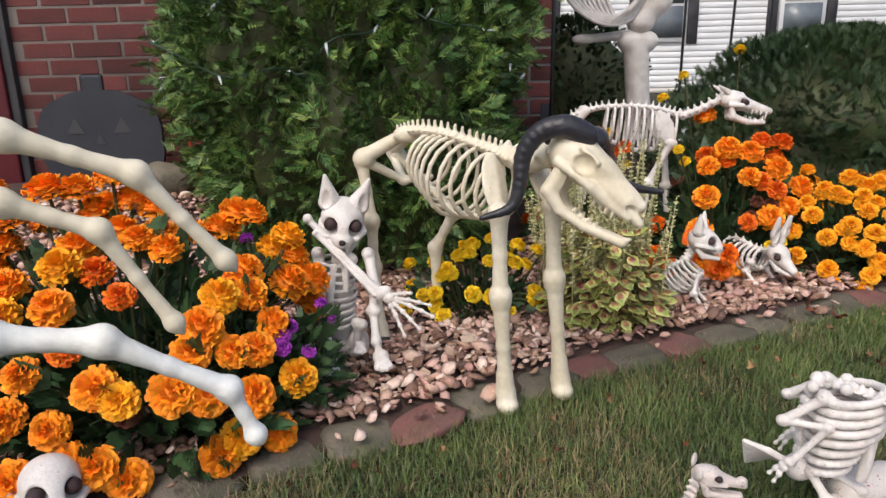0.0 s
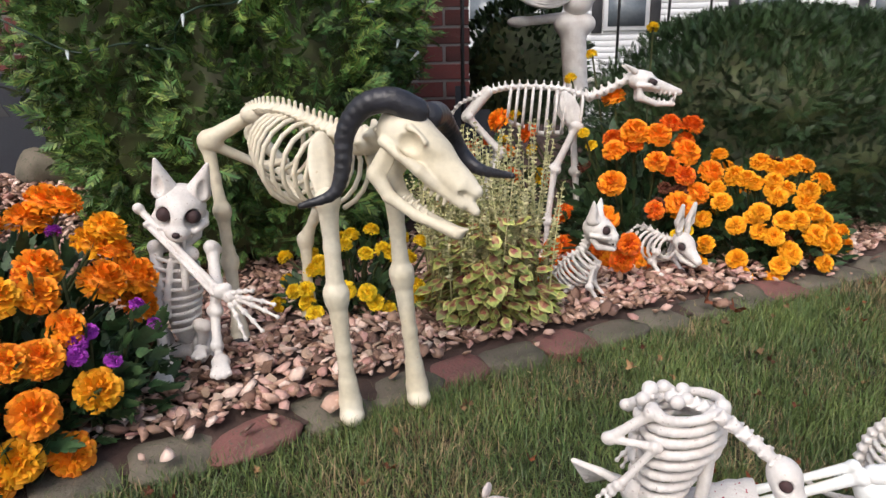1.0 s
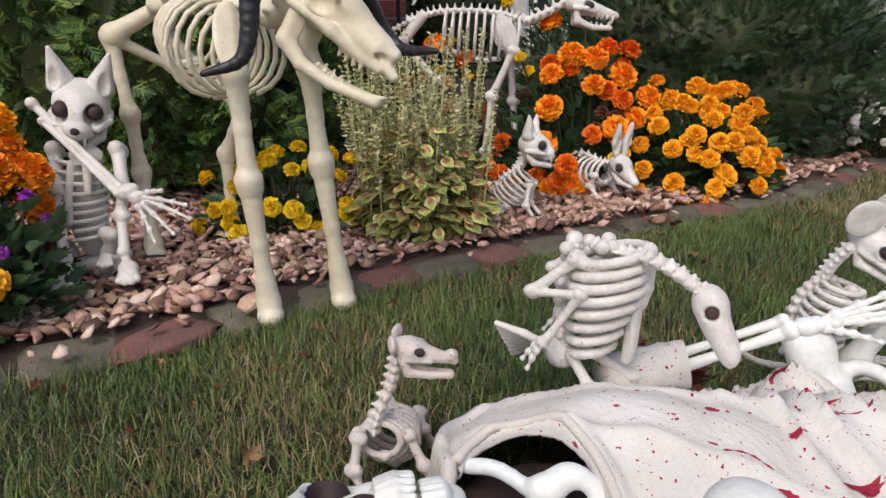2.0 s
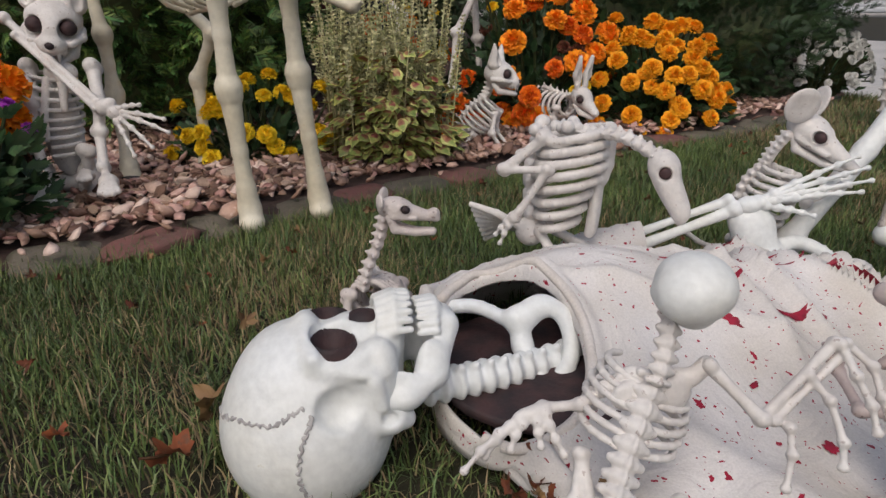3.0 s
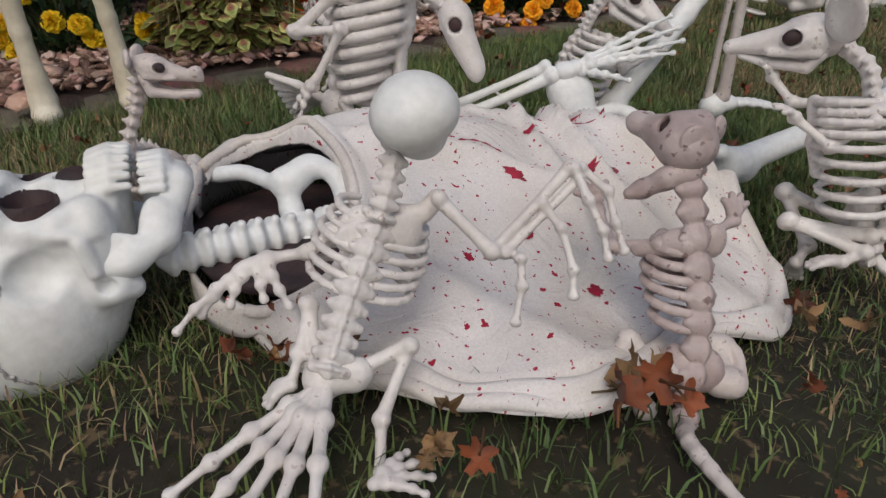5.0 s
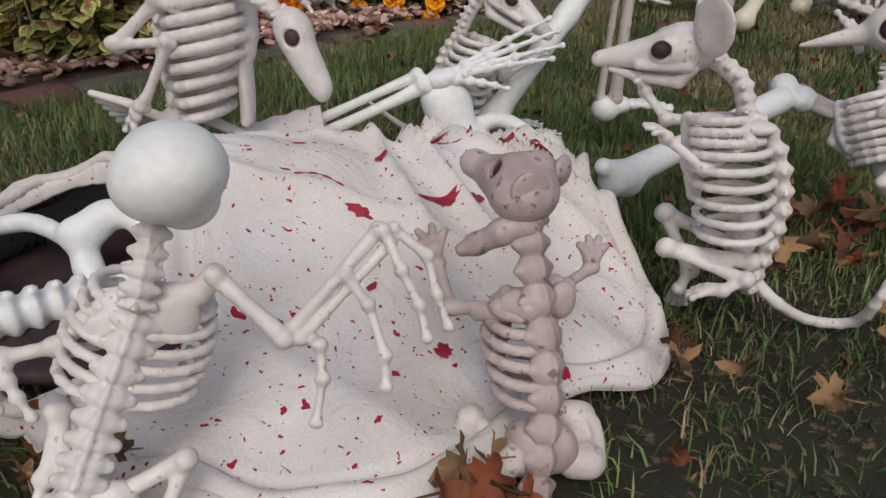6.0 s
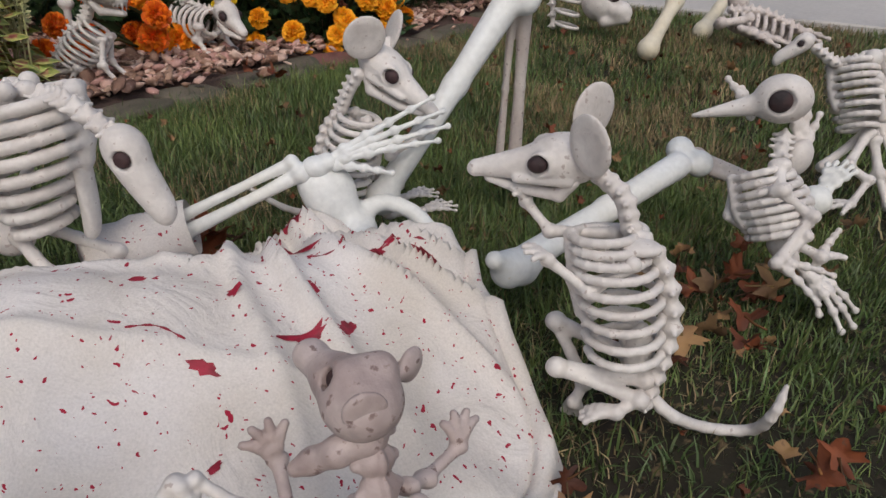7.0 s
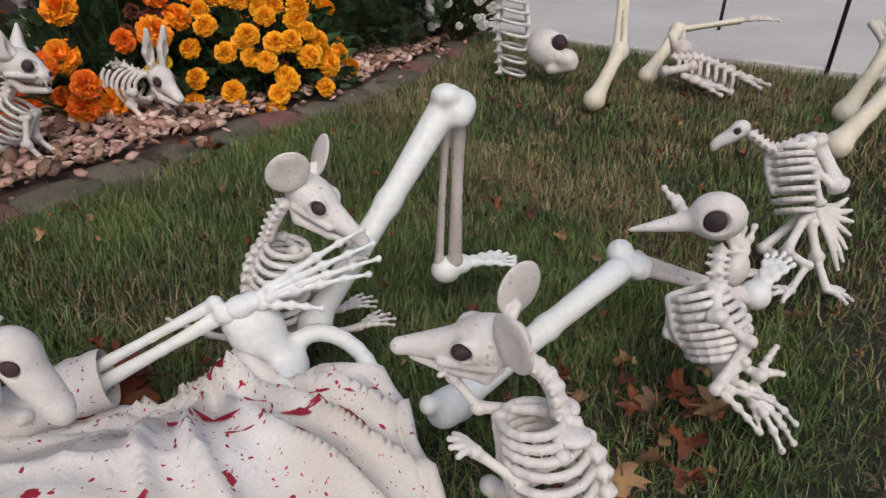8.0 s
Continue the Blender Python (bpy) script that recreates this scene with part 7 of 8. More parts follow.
# --- stained cloth over the torso ---
def cloth_material():
    m = material("stained_cloth", (0.70, 0.665, 0.645), (0.585, 0.54, 0.49), 9, 0.88, 0.12, 520)
    n, l = m.node_tree.nodes, m.node_tree.links
    b = n["Principled BSDF"]
    base = b.inputs["Base Color"].links[0].from_socket
    co = n.new("ShaderNodeTexCoord")
    warp = n.new("ShaderNodeTexNoise")
    warp.inputs["Scale"].default_value, warp.inputs["Detail"].default_value = 60, 3
    l.new(co.outputs["Object"], warp.inputs["Vector"])
    mixv = n.new("ShaderNodeMix")
    mixv.data_type = "RGBA"
    mixv.blend_type = "LINEAR_LIGHT"
    mixv.inputs["Factor"].default_value = 0.012
    l.new(co.outputs["Object"], mixv.inputs["A"])
    l.new(warp.outputs["Color"], mixv.inputs["B"])
    crease = n.new("ShaderNodeTexNoise")
    crease.inputs["Scale"].default_value, crease.inputs["Detail"].default_value = 16, 6
    crease.inputs["Distortion"].default_value = 1.6
    l.new(co.outputs["Object"], crease.inputs["Vector"])
    rel = n.new("ShaderNodeBump")
    rel.inputs["Strength"].default_value, rel.inputs["Distance"].default_value = 0.5, 0.012
    l.new(crease.outputs["Fac"], rel.inputs["Height"])
    l.new(rel.outputs["Normal"], b.inputs["Normal"].links[0].from_node.inputs["Normal"])
    mask = None
    for sc, top in ((24, 0.15), (48, 0.17), (84, 0.2), (170, 0.26)):
        v = n.new("ShaderNodeTexVoronoi")
        v.inputs["Scale"].default_value = sc
        l.new(mixv.outputs["Result"], v.inputs["Vector"])
        # only some cells carry a drop
        sep = n.new("ShaderNodeSeparateColor")
        l.new(v.outputs["Color"], sep.inputs["Color"])
        size = n.new("ShaderNodeMapRange")
        size.inputs["From Min"].default_value, size.inputs["From Max"].default_value = 0.42, 1.0
        size.inputs["To Min"].default_value, size.inputs["To Max"].default_value = 0.0, top
        l.new(sep.outputs["Red"], size.inputs["Value"])
        lt = n.new("ShaderNodeMath")
        lt.operation = "LESS_THAN"
        l.new(v.outputs["Distance"], lt.inputs[0])
        l.new(size.outputs["Result"], lt.inputs[1])
        if mask is None:
            mask = lt.outputs[0]
        else:
            mx = n.new("ShaderNodeMath")
            mx.operation = "MAXIMUM"
            l.new(mask, mx.inputs[0])
            l.new(lt.outputs[0], mx.inputs[1])
            mask = mx.outputs[0]
    mix = n.new("ShaderNodeMix")
    mix.data_type = "RGBA"
    l.new(mask, mix.inputs["Factor"])
    l.new(base, mix.inputs["A"])
    mix.inputs["B"].default_value = (0.32, 0.012, 0.035, 1)
    l.new(mix.outputs["Result"], b.inputs["Base Color"])
    return m


CLOTH = cloth_material()
BLOOD = material("dried_red_paint", (0.36, 0.012, 0.04), (0.18, 0.008, 0.02), 60, 0.55, 0.2, 250)
CLOTH_PLAIN = material("cloth_hem", (0.66, 0.61, 0.57), (0.56, 0.50, 0.45), 20, 0.85, 0.35, 420)


def bump_at(x, y, cx, cy, w, h):
    return h * np.exp(-((x - cx) ** 2 + (y - cy) ** 2) / (w * w))


def cloth_height(x, y):
    fx = np.interp(x, (0.33, 0.38, 0.45, 0.52, 0.60, 0.70, 0.80, 0.88, 0.92), (0.70, 0.78, 1.05, 1.18, 1.05, 1.0, 1.06, 0.92, 0.8))
    z = 0.012 + 0.092 * fx * np.exp(-((y - 0.675) / 0.145) ** 2)
    z += bump_at(x, y, 0.785, 0.822, 0.036, 0.055) + bump_at(x, y, 0.87, 0.745, 0.05, 0.022) + bump_at(x, y, 0.675, 0.80, 0.05, -0.028) + bump_at(x, y, 0.60, 0.80, 0.06, -0.008)
    z = z + lawn_z(np.ravel(x), np.ravel(y)).reshape(np.shape(x))
    # drawn folds gathered at the hips, fanning towards the hem
    ang = np.arctan2(y - 0.86, x - 0.76)
    rad = np.hypot(x - 0.76, y - 0.86)
    fold = 1 - np.abs(np.sin(ang * 11 + 1.6 * np.sin(rad * 13) + 0.6 * np.sin(37 * x)))
    z += 0.024 * fold ** 1.8 * np.exp(-((rad - 0.18) / 0.2) ** 2) * np.clip((x - 0.58) / 0.14, 0, 1)
    z += 0.009 * (1 - np.abs(np.sin(11 * x + 17 * y + 1.5 * np.sin(9 * y)))) ** 3 * np.clip((0.75 - x) / 0.1, 0, 1)
    z += 0.0035 * np.sin(46 * y + 9 * np.sin(8 * x)) * np.clip((0.62 - y) / 0.2, 0, 1)
    z += 0.0025 * np.sin(31 * x + 14 * y + 2 * np.sin(19 * y)) + 0.0015 * np.sin(67 * x - 43 * y)
    return z


def cloth():
    b = (0.60, 0.62, 0.0)
    c = thing("stained_cloth", b, "off-white cloth shirt with red paint splatters draped over the skeleton", "cloth")
    ring = [(0.335, 0.60), (0.352, 0.54), (0.378, 0.495), (0.408, 0.44), (0.452, 0.408), (0.496, 0.374), (0.553, 0.348), (0.612, 0.346), (0.67, 0.385), (0.726, 0.42), (0.80, 0.422), (0.862, 0.47), (0.89, 0.54), (0.905, 0.64), (0.925, 0.73), (0.87, 0.79), (0.825, 0.865), (0.765, 0.885), (0.72, 0.855), (0.66, 0.875), (0.60, 0.885), (0.525, 0.845), (0.43, 0.815), (0.352, 0.775), (0.328, 0.70)]
    loop = np.array(spline(ring + ring[:1], 300))[:-1, :2]
    ctr = np.array((0.60, 0.63))
    # the pieces between the collar opening and the outline
    hole_c, hole_r = np.array((0.402, 0.585)), np.array((0.068, 0.098))
    nu = 64
    rows = []
    for k in range(nu):
        u = k / (nu - 1)
        p = ctr + (loop - ctr) * (1 - (1 - u) ** 1.15)
        rows.append(p)
    P = np.array(rows)
    x, y = P[..., 0], P[..., 1]
    z = cloth_height(x, y)
    u = np.linspace(0, 1, nu)[:, None]
    edge = np.clip((1 - u) / 0.07, 0, 1)
    low = lawn_z(x.ravel(), y.ravel()).reshape(x.shape) + 0.006
    z = low + (z - low) * (edge * edge * (3 - 2 * edge)) ** 0.6 + 0.006 * np.exp(-((u - 0.93) / 0.02) ** 2) - 0.008 * np.exp(-((u - 0.885) / 0.012) ** 2)
    d = np.sqrt((((P - hole_c) / hole_r) ** 2).sum(axis=2))
    z = z + 0.010 * np.exp(-((d - 1.08) / 0.12) ** 2)
    inside = d < 1.0
    # pull the torn rim back onto the opening's ellipse
    near = (d < 1.0) & (d > 0.75)
    Q = P.copy()
    Q[near] = hole_c + (P[near] - hole_c) / d[near][:, None]
    V = np.concatenate([Q, z[..., None]], axis=2).reshape(-1, 3) - np.array(b)
    n = P.shape[1]
    i = np.arange(nu - 1)[:, None] * n + np.arange(n)[None, :]
    j = np.arange(nu - 1)[:, None] * n + (np.arange(n)[None, :] + 1) % n
    F = np.stack([i, j, j + n, i + n], axis=2).reshape(-1, 4)
    dead = (d < 0.75).reshape(-1)
    F = F[~dead[F].any(axis=1)]
    used = np.unique(F)
    remap = np.full(len(V), -1)
    remap[used] = np.arange(len(used))
    me = mesh_quads("fabric", V[used], remap[F][:, ::-1], CLOTH)
    f = part("fabric", me, CLOTH, c)
    so = f.modifiers.new("thickness", "SOLIDIFY")
    so.thickness, so.offset = 0.003, 1
    # rolled collar and rolled hem
    col = [(hole_c[0] + hole_r[0] * 1.03 * math.cos(a), hole_c[1] + hole_r[1] * 1.03 * math.sin(a)) for a in np.linspace(-2.0, 2.4, 40)]
    pts = [Vector((px, py, float(cloth_height(np.array(px), np.array(py))) + 0.010)) - Vector(b) for px, py in col]
    v, fc = tube(pts, 0.0052, 8)
    part("collar", mesh_of("collar", v, fc, CLOTH_PLAIN), CLOTH_PLAIN, c)
    pts = []
    for k in range(8, 150):
        q = ctr + (loop[k] - ctr) * 0.985
        pts.append(Vector((q[0], q[1], float(lawn_z(q[0], q[1])[0]) + 0.010 + 0.003 * math.sin(k * 0.4))) - Vector(b))
    v, fc = tube(pts, 0.0065, 8)
    part("hem", mesh_of("hem", v, fc, CLOTH), CLOTH, c)
    # sleeve end of the far arm
    pts = [Vector(p) - Vector(b) for p in spline([(0.56, 0.865, 0.045), (0.60, 0.872, 0.048), (0.64, 0.872, 0.053), (0.668, 0.866, 0.058)], 10)]
    v, fc = tube(pts, [0.024, 0.026, 0.029, 0.027, 0.030, 0.028, 0.031, 0.029, 0.031, 0.030], 18)
    part("sleeve", mesh_of("sleeve", v, fc[:-1], CLOTH), CLOTH, c)
    # near-black ellipsoid that stands in for shade inside the neck opening
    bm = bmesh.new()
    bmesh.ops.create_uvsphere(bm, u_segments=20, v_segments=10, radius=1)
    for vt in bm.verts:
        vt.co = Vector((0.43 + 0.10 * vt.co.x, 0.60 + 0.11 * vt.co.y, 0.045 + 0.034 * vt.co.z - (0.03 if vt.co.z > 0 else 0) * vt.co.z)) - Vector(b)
    part("neck_shade", bm, HOLLOW_DARK, c, "dark ellipsoid standing in for shade inside the collar")
    # drips and streaks of red paint along the folds
    for line, w in (([(0.745, 0.815), (0.735, 0.775), (0.722, 0.745), (0.716, 0.71)], 0.0022), ([(0.716, 0.71), (0.70, 0.70), (0.695, 0.685)], 0.0016), ([(0.775, 0.775), (0.79, 0.74), (0.782, 0.715)], 0.0012), ([(0.80, 0.765), (0.83, 0.735), (0.862, 0.70)], 0.0026), ([(0.735, 0.69), (0.76, 0.68), (0.778, 0.69)], 0.0012), ([(0.58, 0.62), (0.60, 0.615), (0.615, 0.60)], 0.0012)):
        pts = [(q[0], q[1], float(cloth_height(np.array(q[0]), np.array(q[1]))) + 0.0035) for q in spline(line, 14)]
        v, fc = tube([Vector(p) - Vector(b) for p in pts], [w * (0.6 + 0.4 * math.sin(k * 1.7)) for k in range(14)], 6)
        part("paint_streak", mesh_of("paint_streak", v, fc, BLOOD), BLOOD, c, "dark red dried paint drip")
    # larger splashes of red paint lying on the fabric
    rng2 = random.Random(12)
    for sx, sy, ln, wd, an in ((0.772, 0.825, 0.030, 0.013, 0.2), (0.735, 0.73, 0.05, 0.005, -0.9), (0.70, 0.765, 0.022, 0.006, -0.4), (0.64, 0.455, 0.011, 0.009, 0.2), (0.622, 0.582, 0.016, 0.006, -0.5), (0.70, 0.595, 0.03, 0.007, 0.1), (0.735, 0.60, 0.018, 0.008, 0.7), (0.81, 0.70, 0.03, 0.006, -0.5), (0.845, 0.665, 0.026, 0.006, -0.9), (0.61, 0.52, 0.010, 0.004, 0.4), (0.66, 0.64, 0.012, 0.005, 0.1), (0.645, 0.865, 0.024, 0.008, 0.2), (0.79, 0.655, 0.008, 0.007, 0)):
        bm = bmesh.new()
        ringv = []
        for k in range(18):
            a = 2 * math.pi * k / 18
            rr = 1 + rng2.uniform(-0.35, 0.3)
            px, py = 0.62 * ln * rr * math.cos(a), 0.7 * wd * rr * math.sin(a)
            qx, qy = sx + px * math.cos(an) - py * math.sin(an), sy + px * math.sin(an) + py * math.cos(an)
            zz = float(cloth_height(np.array(qx), np.array(qy)))
            ringv.append(bm.verts.new(Vector((qx, qy, zz + 0.0048)) - Vector(b)))
        cz = float(cloth_height(np.array(sx), np.array(sy)))
        cv = bm.verts.new(Vector((sx, sy, cz + 0.0055)) - Vector(b))
        for k in range(18):
            bm.faces.new((ringv[k], ringv[(k + 1) % 18], cv))
        part("paint_splash", bm, BLOOD, c, "dark red dried paint")
    return c


cloth()


# ---------- giant finger bones, far props, small fixtures ----------
def giant_fingers():
    b = (-0.85, 0.35, 0.0)
    g = thing("giant_skeleton_fingers", b, "three cream giant finger bones reaching over the marigolds", "bone prop")
    k = 0.83
    e = np.array((0, 0, 0.657))

    def q(p):
        return tuple(e + (np.array(p) - e) * k)
    f1 = [(-0.75, 0.42, 0.70), (-0.381, 0.581, 0.612), (-0.290, 0.626, 0.570), (-0.225, 0.656, 0.476)]
    f2 = [(-0.75, 0.42, 0.62), (-0.390, 0.577, 0.554), (-0.325, 0.610, 0.520), (-0.275, 0.632, 0.419)]
    f3 = [(-0.75, 0.42, 0.45), (-0.42, 0.565, 0.432), (-0.335, 0.603, 0.412), (-0.235, 0.652, 0.335), (-0.214, 0.660, 0.275)]
    for pts, r, mat in ((f1, 0.0105, BONE_CREAM), (f2, 0.0095, BONE_CREAM), (f3, 0.0140, BONE_BLUE)):
        p = [q(v) for v in pts]
        pr = []
        for i in range(len(p) - 1):
            a, c = np.array(p[i]), np.array(p[i + 1])
            s = r * (1 - 0.14 * i)
            pr += [seg(a, (a + c) / 2, s * 1.15, s * 0.72), seg((a + c) / 2, c, s * 0.72, s * 1.0), ball(c, s * 1.12)]
        pr.append(seg(p[-1], np.array(p[-1]) + (np.array(p[-1]) - np.array(p[-2])) * 0.12, r * 0.6, r * 0.25))
        bones("finger_bone", pr, 0.0022, mat, g, b, 0.006)
    palm = [seg(q((-0.75, 0.42, 0.70)), q((-0.75, 0.42, 0.45)), 0.03, 0.03), seg(q((-0.75, 0.42, 0.58)), (-0.85, 0.30, 0.45), 0.035, 0.035), seg((-0.85, 0.30, 0.45), (-0.9, 0.3, 0.0), 0.032, 0.04)]
    bones("arm_post", palm, 0.004, BONE_CREAM, g, b, 0.02)


giant_fingers()


def ground_skull():
    b = (-0.60, 0.87, 0.0)
    g = thing("skull_prop", b, "small white animal skull lying at the edge of the marigolds", "skeleton decoration")
    s, _, j, e = skull_cat()
    add_skull((s, [], j, e), (-0.64, 0.93, 0.06), (0.6, -0.75, -0.1), (0.1, 0, 1), 0.12, BONE_WHITE, g, b, 0.0024)


ground_skull()


def giant_leg():
    b = (1.19, 4.2, 0.0)
    g = thing("giant_skeleton_figure", b, "towering white giant skeleton with wide ribs behind the bushes", "skeleton decoration")
    m = BONE_WHITE
    bones("leg_bone", [seg((1.19, 4.2, 0.0), (1.19, 4.2, 0.4), 0.085, 0.07), seg((1.19, 4.2, 0.4), (1.16, 4.2, 0.76), 0.07, 0.075), ball((1.12, 4.2, 0.80), (0.075, 0.07, 0.06)), ball((1.22, 4.2, 0.80), (0.07, 0.07, 0.06))], 0.01, m, g, b, 0.03)
    bones("upper_bone", [ball((1.18, 4.2, 0.90), (0.08, 0.07, 0.05)), seg((1.18, 4.2, 0.91), (1.28, 4.18, 1.02), 0.06, 0.065), seg((1.28, 4.18, 1.02), (1.42, 4.15, 1.5), 0.065, 0.08)], 0.01, m, g, b, 0.03)
    bones("side_bone", [seg((1.12, 4.2, 0.84), (0.86, 4.24, 0.82), 0.03, 0.025), ball((0.84, 4.24, 0.82), (0.06, 0.04, 0.03))], 0.01, m, g, b, 0.02)
    for i in range(9):
        u = i / 8
        pts = spline([(0.72 + 0.02 * i, 4.3, 1.35), (0.74 + 0.035 * i, 4.2, 1.04 - 0.014 * i + 0.02), (0.92 + 0.02 * i, 4.1, 0.90 + 0.008 * i), (1.12 + 0.012 * i, 4.15, 0.93 + 0.028 * i), (1.3, 4.3, 1.10 + 0.03 * i)], 16)
        v, f = tube([Vector(p) - Vector(b) for p in pts], 0.013, 8)
        part("rib", mesh_of("rib", v, f, m), m, g)
    bones("spine", vertebrae([(0.95, 4.45, 1.3), (1.1, 4.45, 1.7), (1.2, 4.45, 2.3)], 8, 0.06, 0.3), 0.012, m, g, b, 0.02)


giant_leg()


def lawn_props():
    # skull with a crouched rib cage beside it
    b = (1.99, 1.83, 0.0)
    g = thing("buried_skeleton_prop", b, "white skull and torn rib cage half buried in the lawn", "skeleton decoration")
    m = BONE_WHITE
    hd = [ball((2.050, 1.799, 0.099), (0.055, 0.055, 0.058)), ball((2.080, 1.744, 0.076), (0.036, 0.036, 0.028)), ball((2.053, 1.746, 0.127), (0.024, 0.024, 0.024), 0.008, None, True), seg((2.048, 1.767, 0.045), (2.088, 1.720, 0.056), 0.018, 0.014), seg((2.092, 1.734, 0.083), (2.098, 1.723, 0.071), 0.012, 0.01), seg((2.051, 1.782, 0.138), (2.081, 1.753, 0.134), 0.012, 0.01)]
    sk = bones("skull", hd, 0.003, m, g, b, 0.012)
    # dark ball seated in the cut orbit
    bones("eye_socket", [ball((2.063, 1.756, 0.122), (0.024, 0.022, 0.024))], 0.0025, HOLLOW_DARK, sk, b, 0.003)
    bones("rib_cage", ribs([(1.955, 1.90, 0.30), (1.95, 1.90, 0.18), (1.96, 1.89, 0.03)], (0.7, -0.5, 0), 0.05, 0.085, 9, 0.006, -0.3), 0.003, m, g, b, 0.003)
    bones("spine", vertebrae([(1.95, 1.905, 0.31), (1.945, 1.905, 0.18), (1.955, 1.895, 0.02)], 11, 0.01, 0.4, (-1, 0.5, 0)), 0.003, m, g, b, 0.004)
    # arms that rise out of the turf
    for base, js, tipdir, lab in (((2.0, 1.53, 0.0), [(2.0, 1.53, 0.01), (2.13, 1.58, 0.12), (2.16, 1.62, 0.30)], None, "cream bent arm bone planted in the lawn"),
                                  ((2.36, 1.66, 0.0), [(2.36, 1.66, 0.01), (2.52, 1.70, 0.13), (2.72, 1.62, 0.155)], (0.95, -0.3, 0.05), "cream arm bone with splayed finger bones above the lawn"),
                                  ((2.44, 1.08, 0.0), [(2.44, 1.08, 0.02), (2.60, 1.09, 0.17), (2.72, 1.2, 0.20)], None, "cream bent arm bone planted in the lawn"),
                                  ((2.13, 0.93, 0.0), [(2.13, 0.93, 0.03), (2.32, 0.93, 0.14), (2.5, 1.0, 0.2)], None, "thick cream club-ended bone lying on the lawn")):
        h = thing("arm_bone_prop", base, lab, "bone prop", "lawn bones")
        r = 0.017
        bones("upper_bone", [seg(js[0], (np.array(js[0]) + np.array(js[1])) / 2, r * 1.5, r), seg((np.array(js[0]) + np.array(js[1])) / 2, js[1], r, r * 1.25), ball(js[0], r * 1.7), ball(js[1], r * 1.5)], 0.003, BONE_CREAM, h, base, 0.012)
        a, c = np.array(js[1]), np.array(js[2])
        n = np.cross(c - a, (0.2, 0.3, 1))
        n = n / np.linalg.norm(n) * 0.012
        bones("forearm", bone(a + n, c + n * 0.6, 0.009, 1.3, 1.2, False) + bone(a - n, c - n * 0.6, 0.009, 1.3, 1.2, False), 0.003, BONE_CREAM, h, base, 0.004)
        if tipdir:
            bones("finger_fan", fan(js[2], tipdir, 0.9, 0.14, 5, 0.007), 0.0025, BONE_GREY, h, base, 0.003)
    # crumpled bat
    b = (2.36, 1.47, 0.0)
    h = thing("bat_skeleton", b, "grey bat skeleton lying folded on the lawn", "skeleton decoration")
    bones("body", ribs([(2.33, 1.53, 0.085), (2.38, 1.48, 0.08), (2.44, 1.42, 0.05)], (0, 0, -1), 0.04, 0.06, 8, 0.007, 0.1) + vertebrae([(2.32, 1.54, 0.09), (2.38, 1.48, 0.09), (2.45, 1.41, 0.05)], 10, 0.01, 0.4), 0.003, BONE_GREY, h, b, 0.006)
    bones("skull", [ball((2.36, 1.55, 0.11), (0.03, 0.03, 0.028)), seg((2.37, 1.56, 0.12), (2.39, 1.575, 0.155), 0.012, 0.004), seg((2.34, 1.56, 0.12), (2.33, 1.58, 0.155), 0.012, 0.004)], 0.003, BONE_GREY, h, b, 0.008)
    bones("wing", bone((2.34, 1.49, 0.07), (2.26, 1.52, 0.06), 0.012) + digits((2.30, 1.48, 0.05), [(2.36, 1.36, 0.02), (2.33, 1.37, 0.015), (2.38, 1.37, 0.02)], 0.01), 0.003, BONE_GREY, h, b, 0.006)
    bones("wing", bone((2.42, 1.49, 0.07), (2.48, 1.46, 0.05), 0.012) + digits((2.46, 1.44, 0.05), [(2.54, 1.36, 0.02), (2.50, 1.36, 0.015)], 0.01), 0.003, BONE_GREY, h, b, 0.006)


lawn_props()


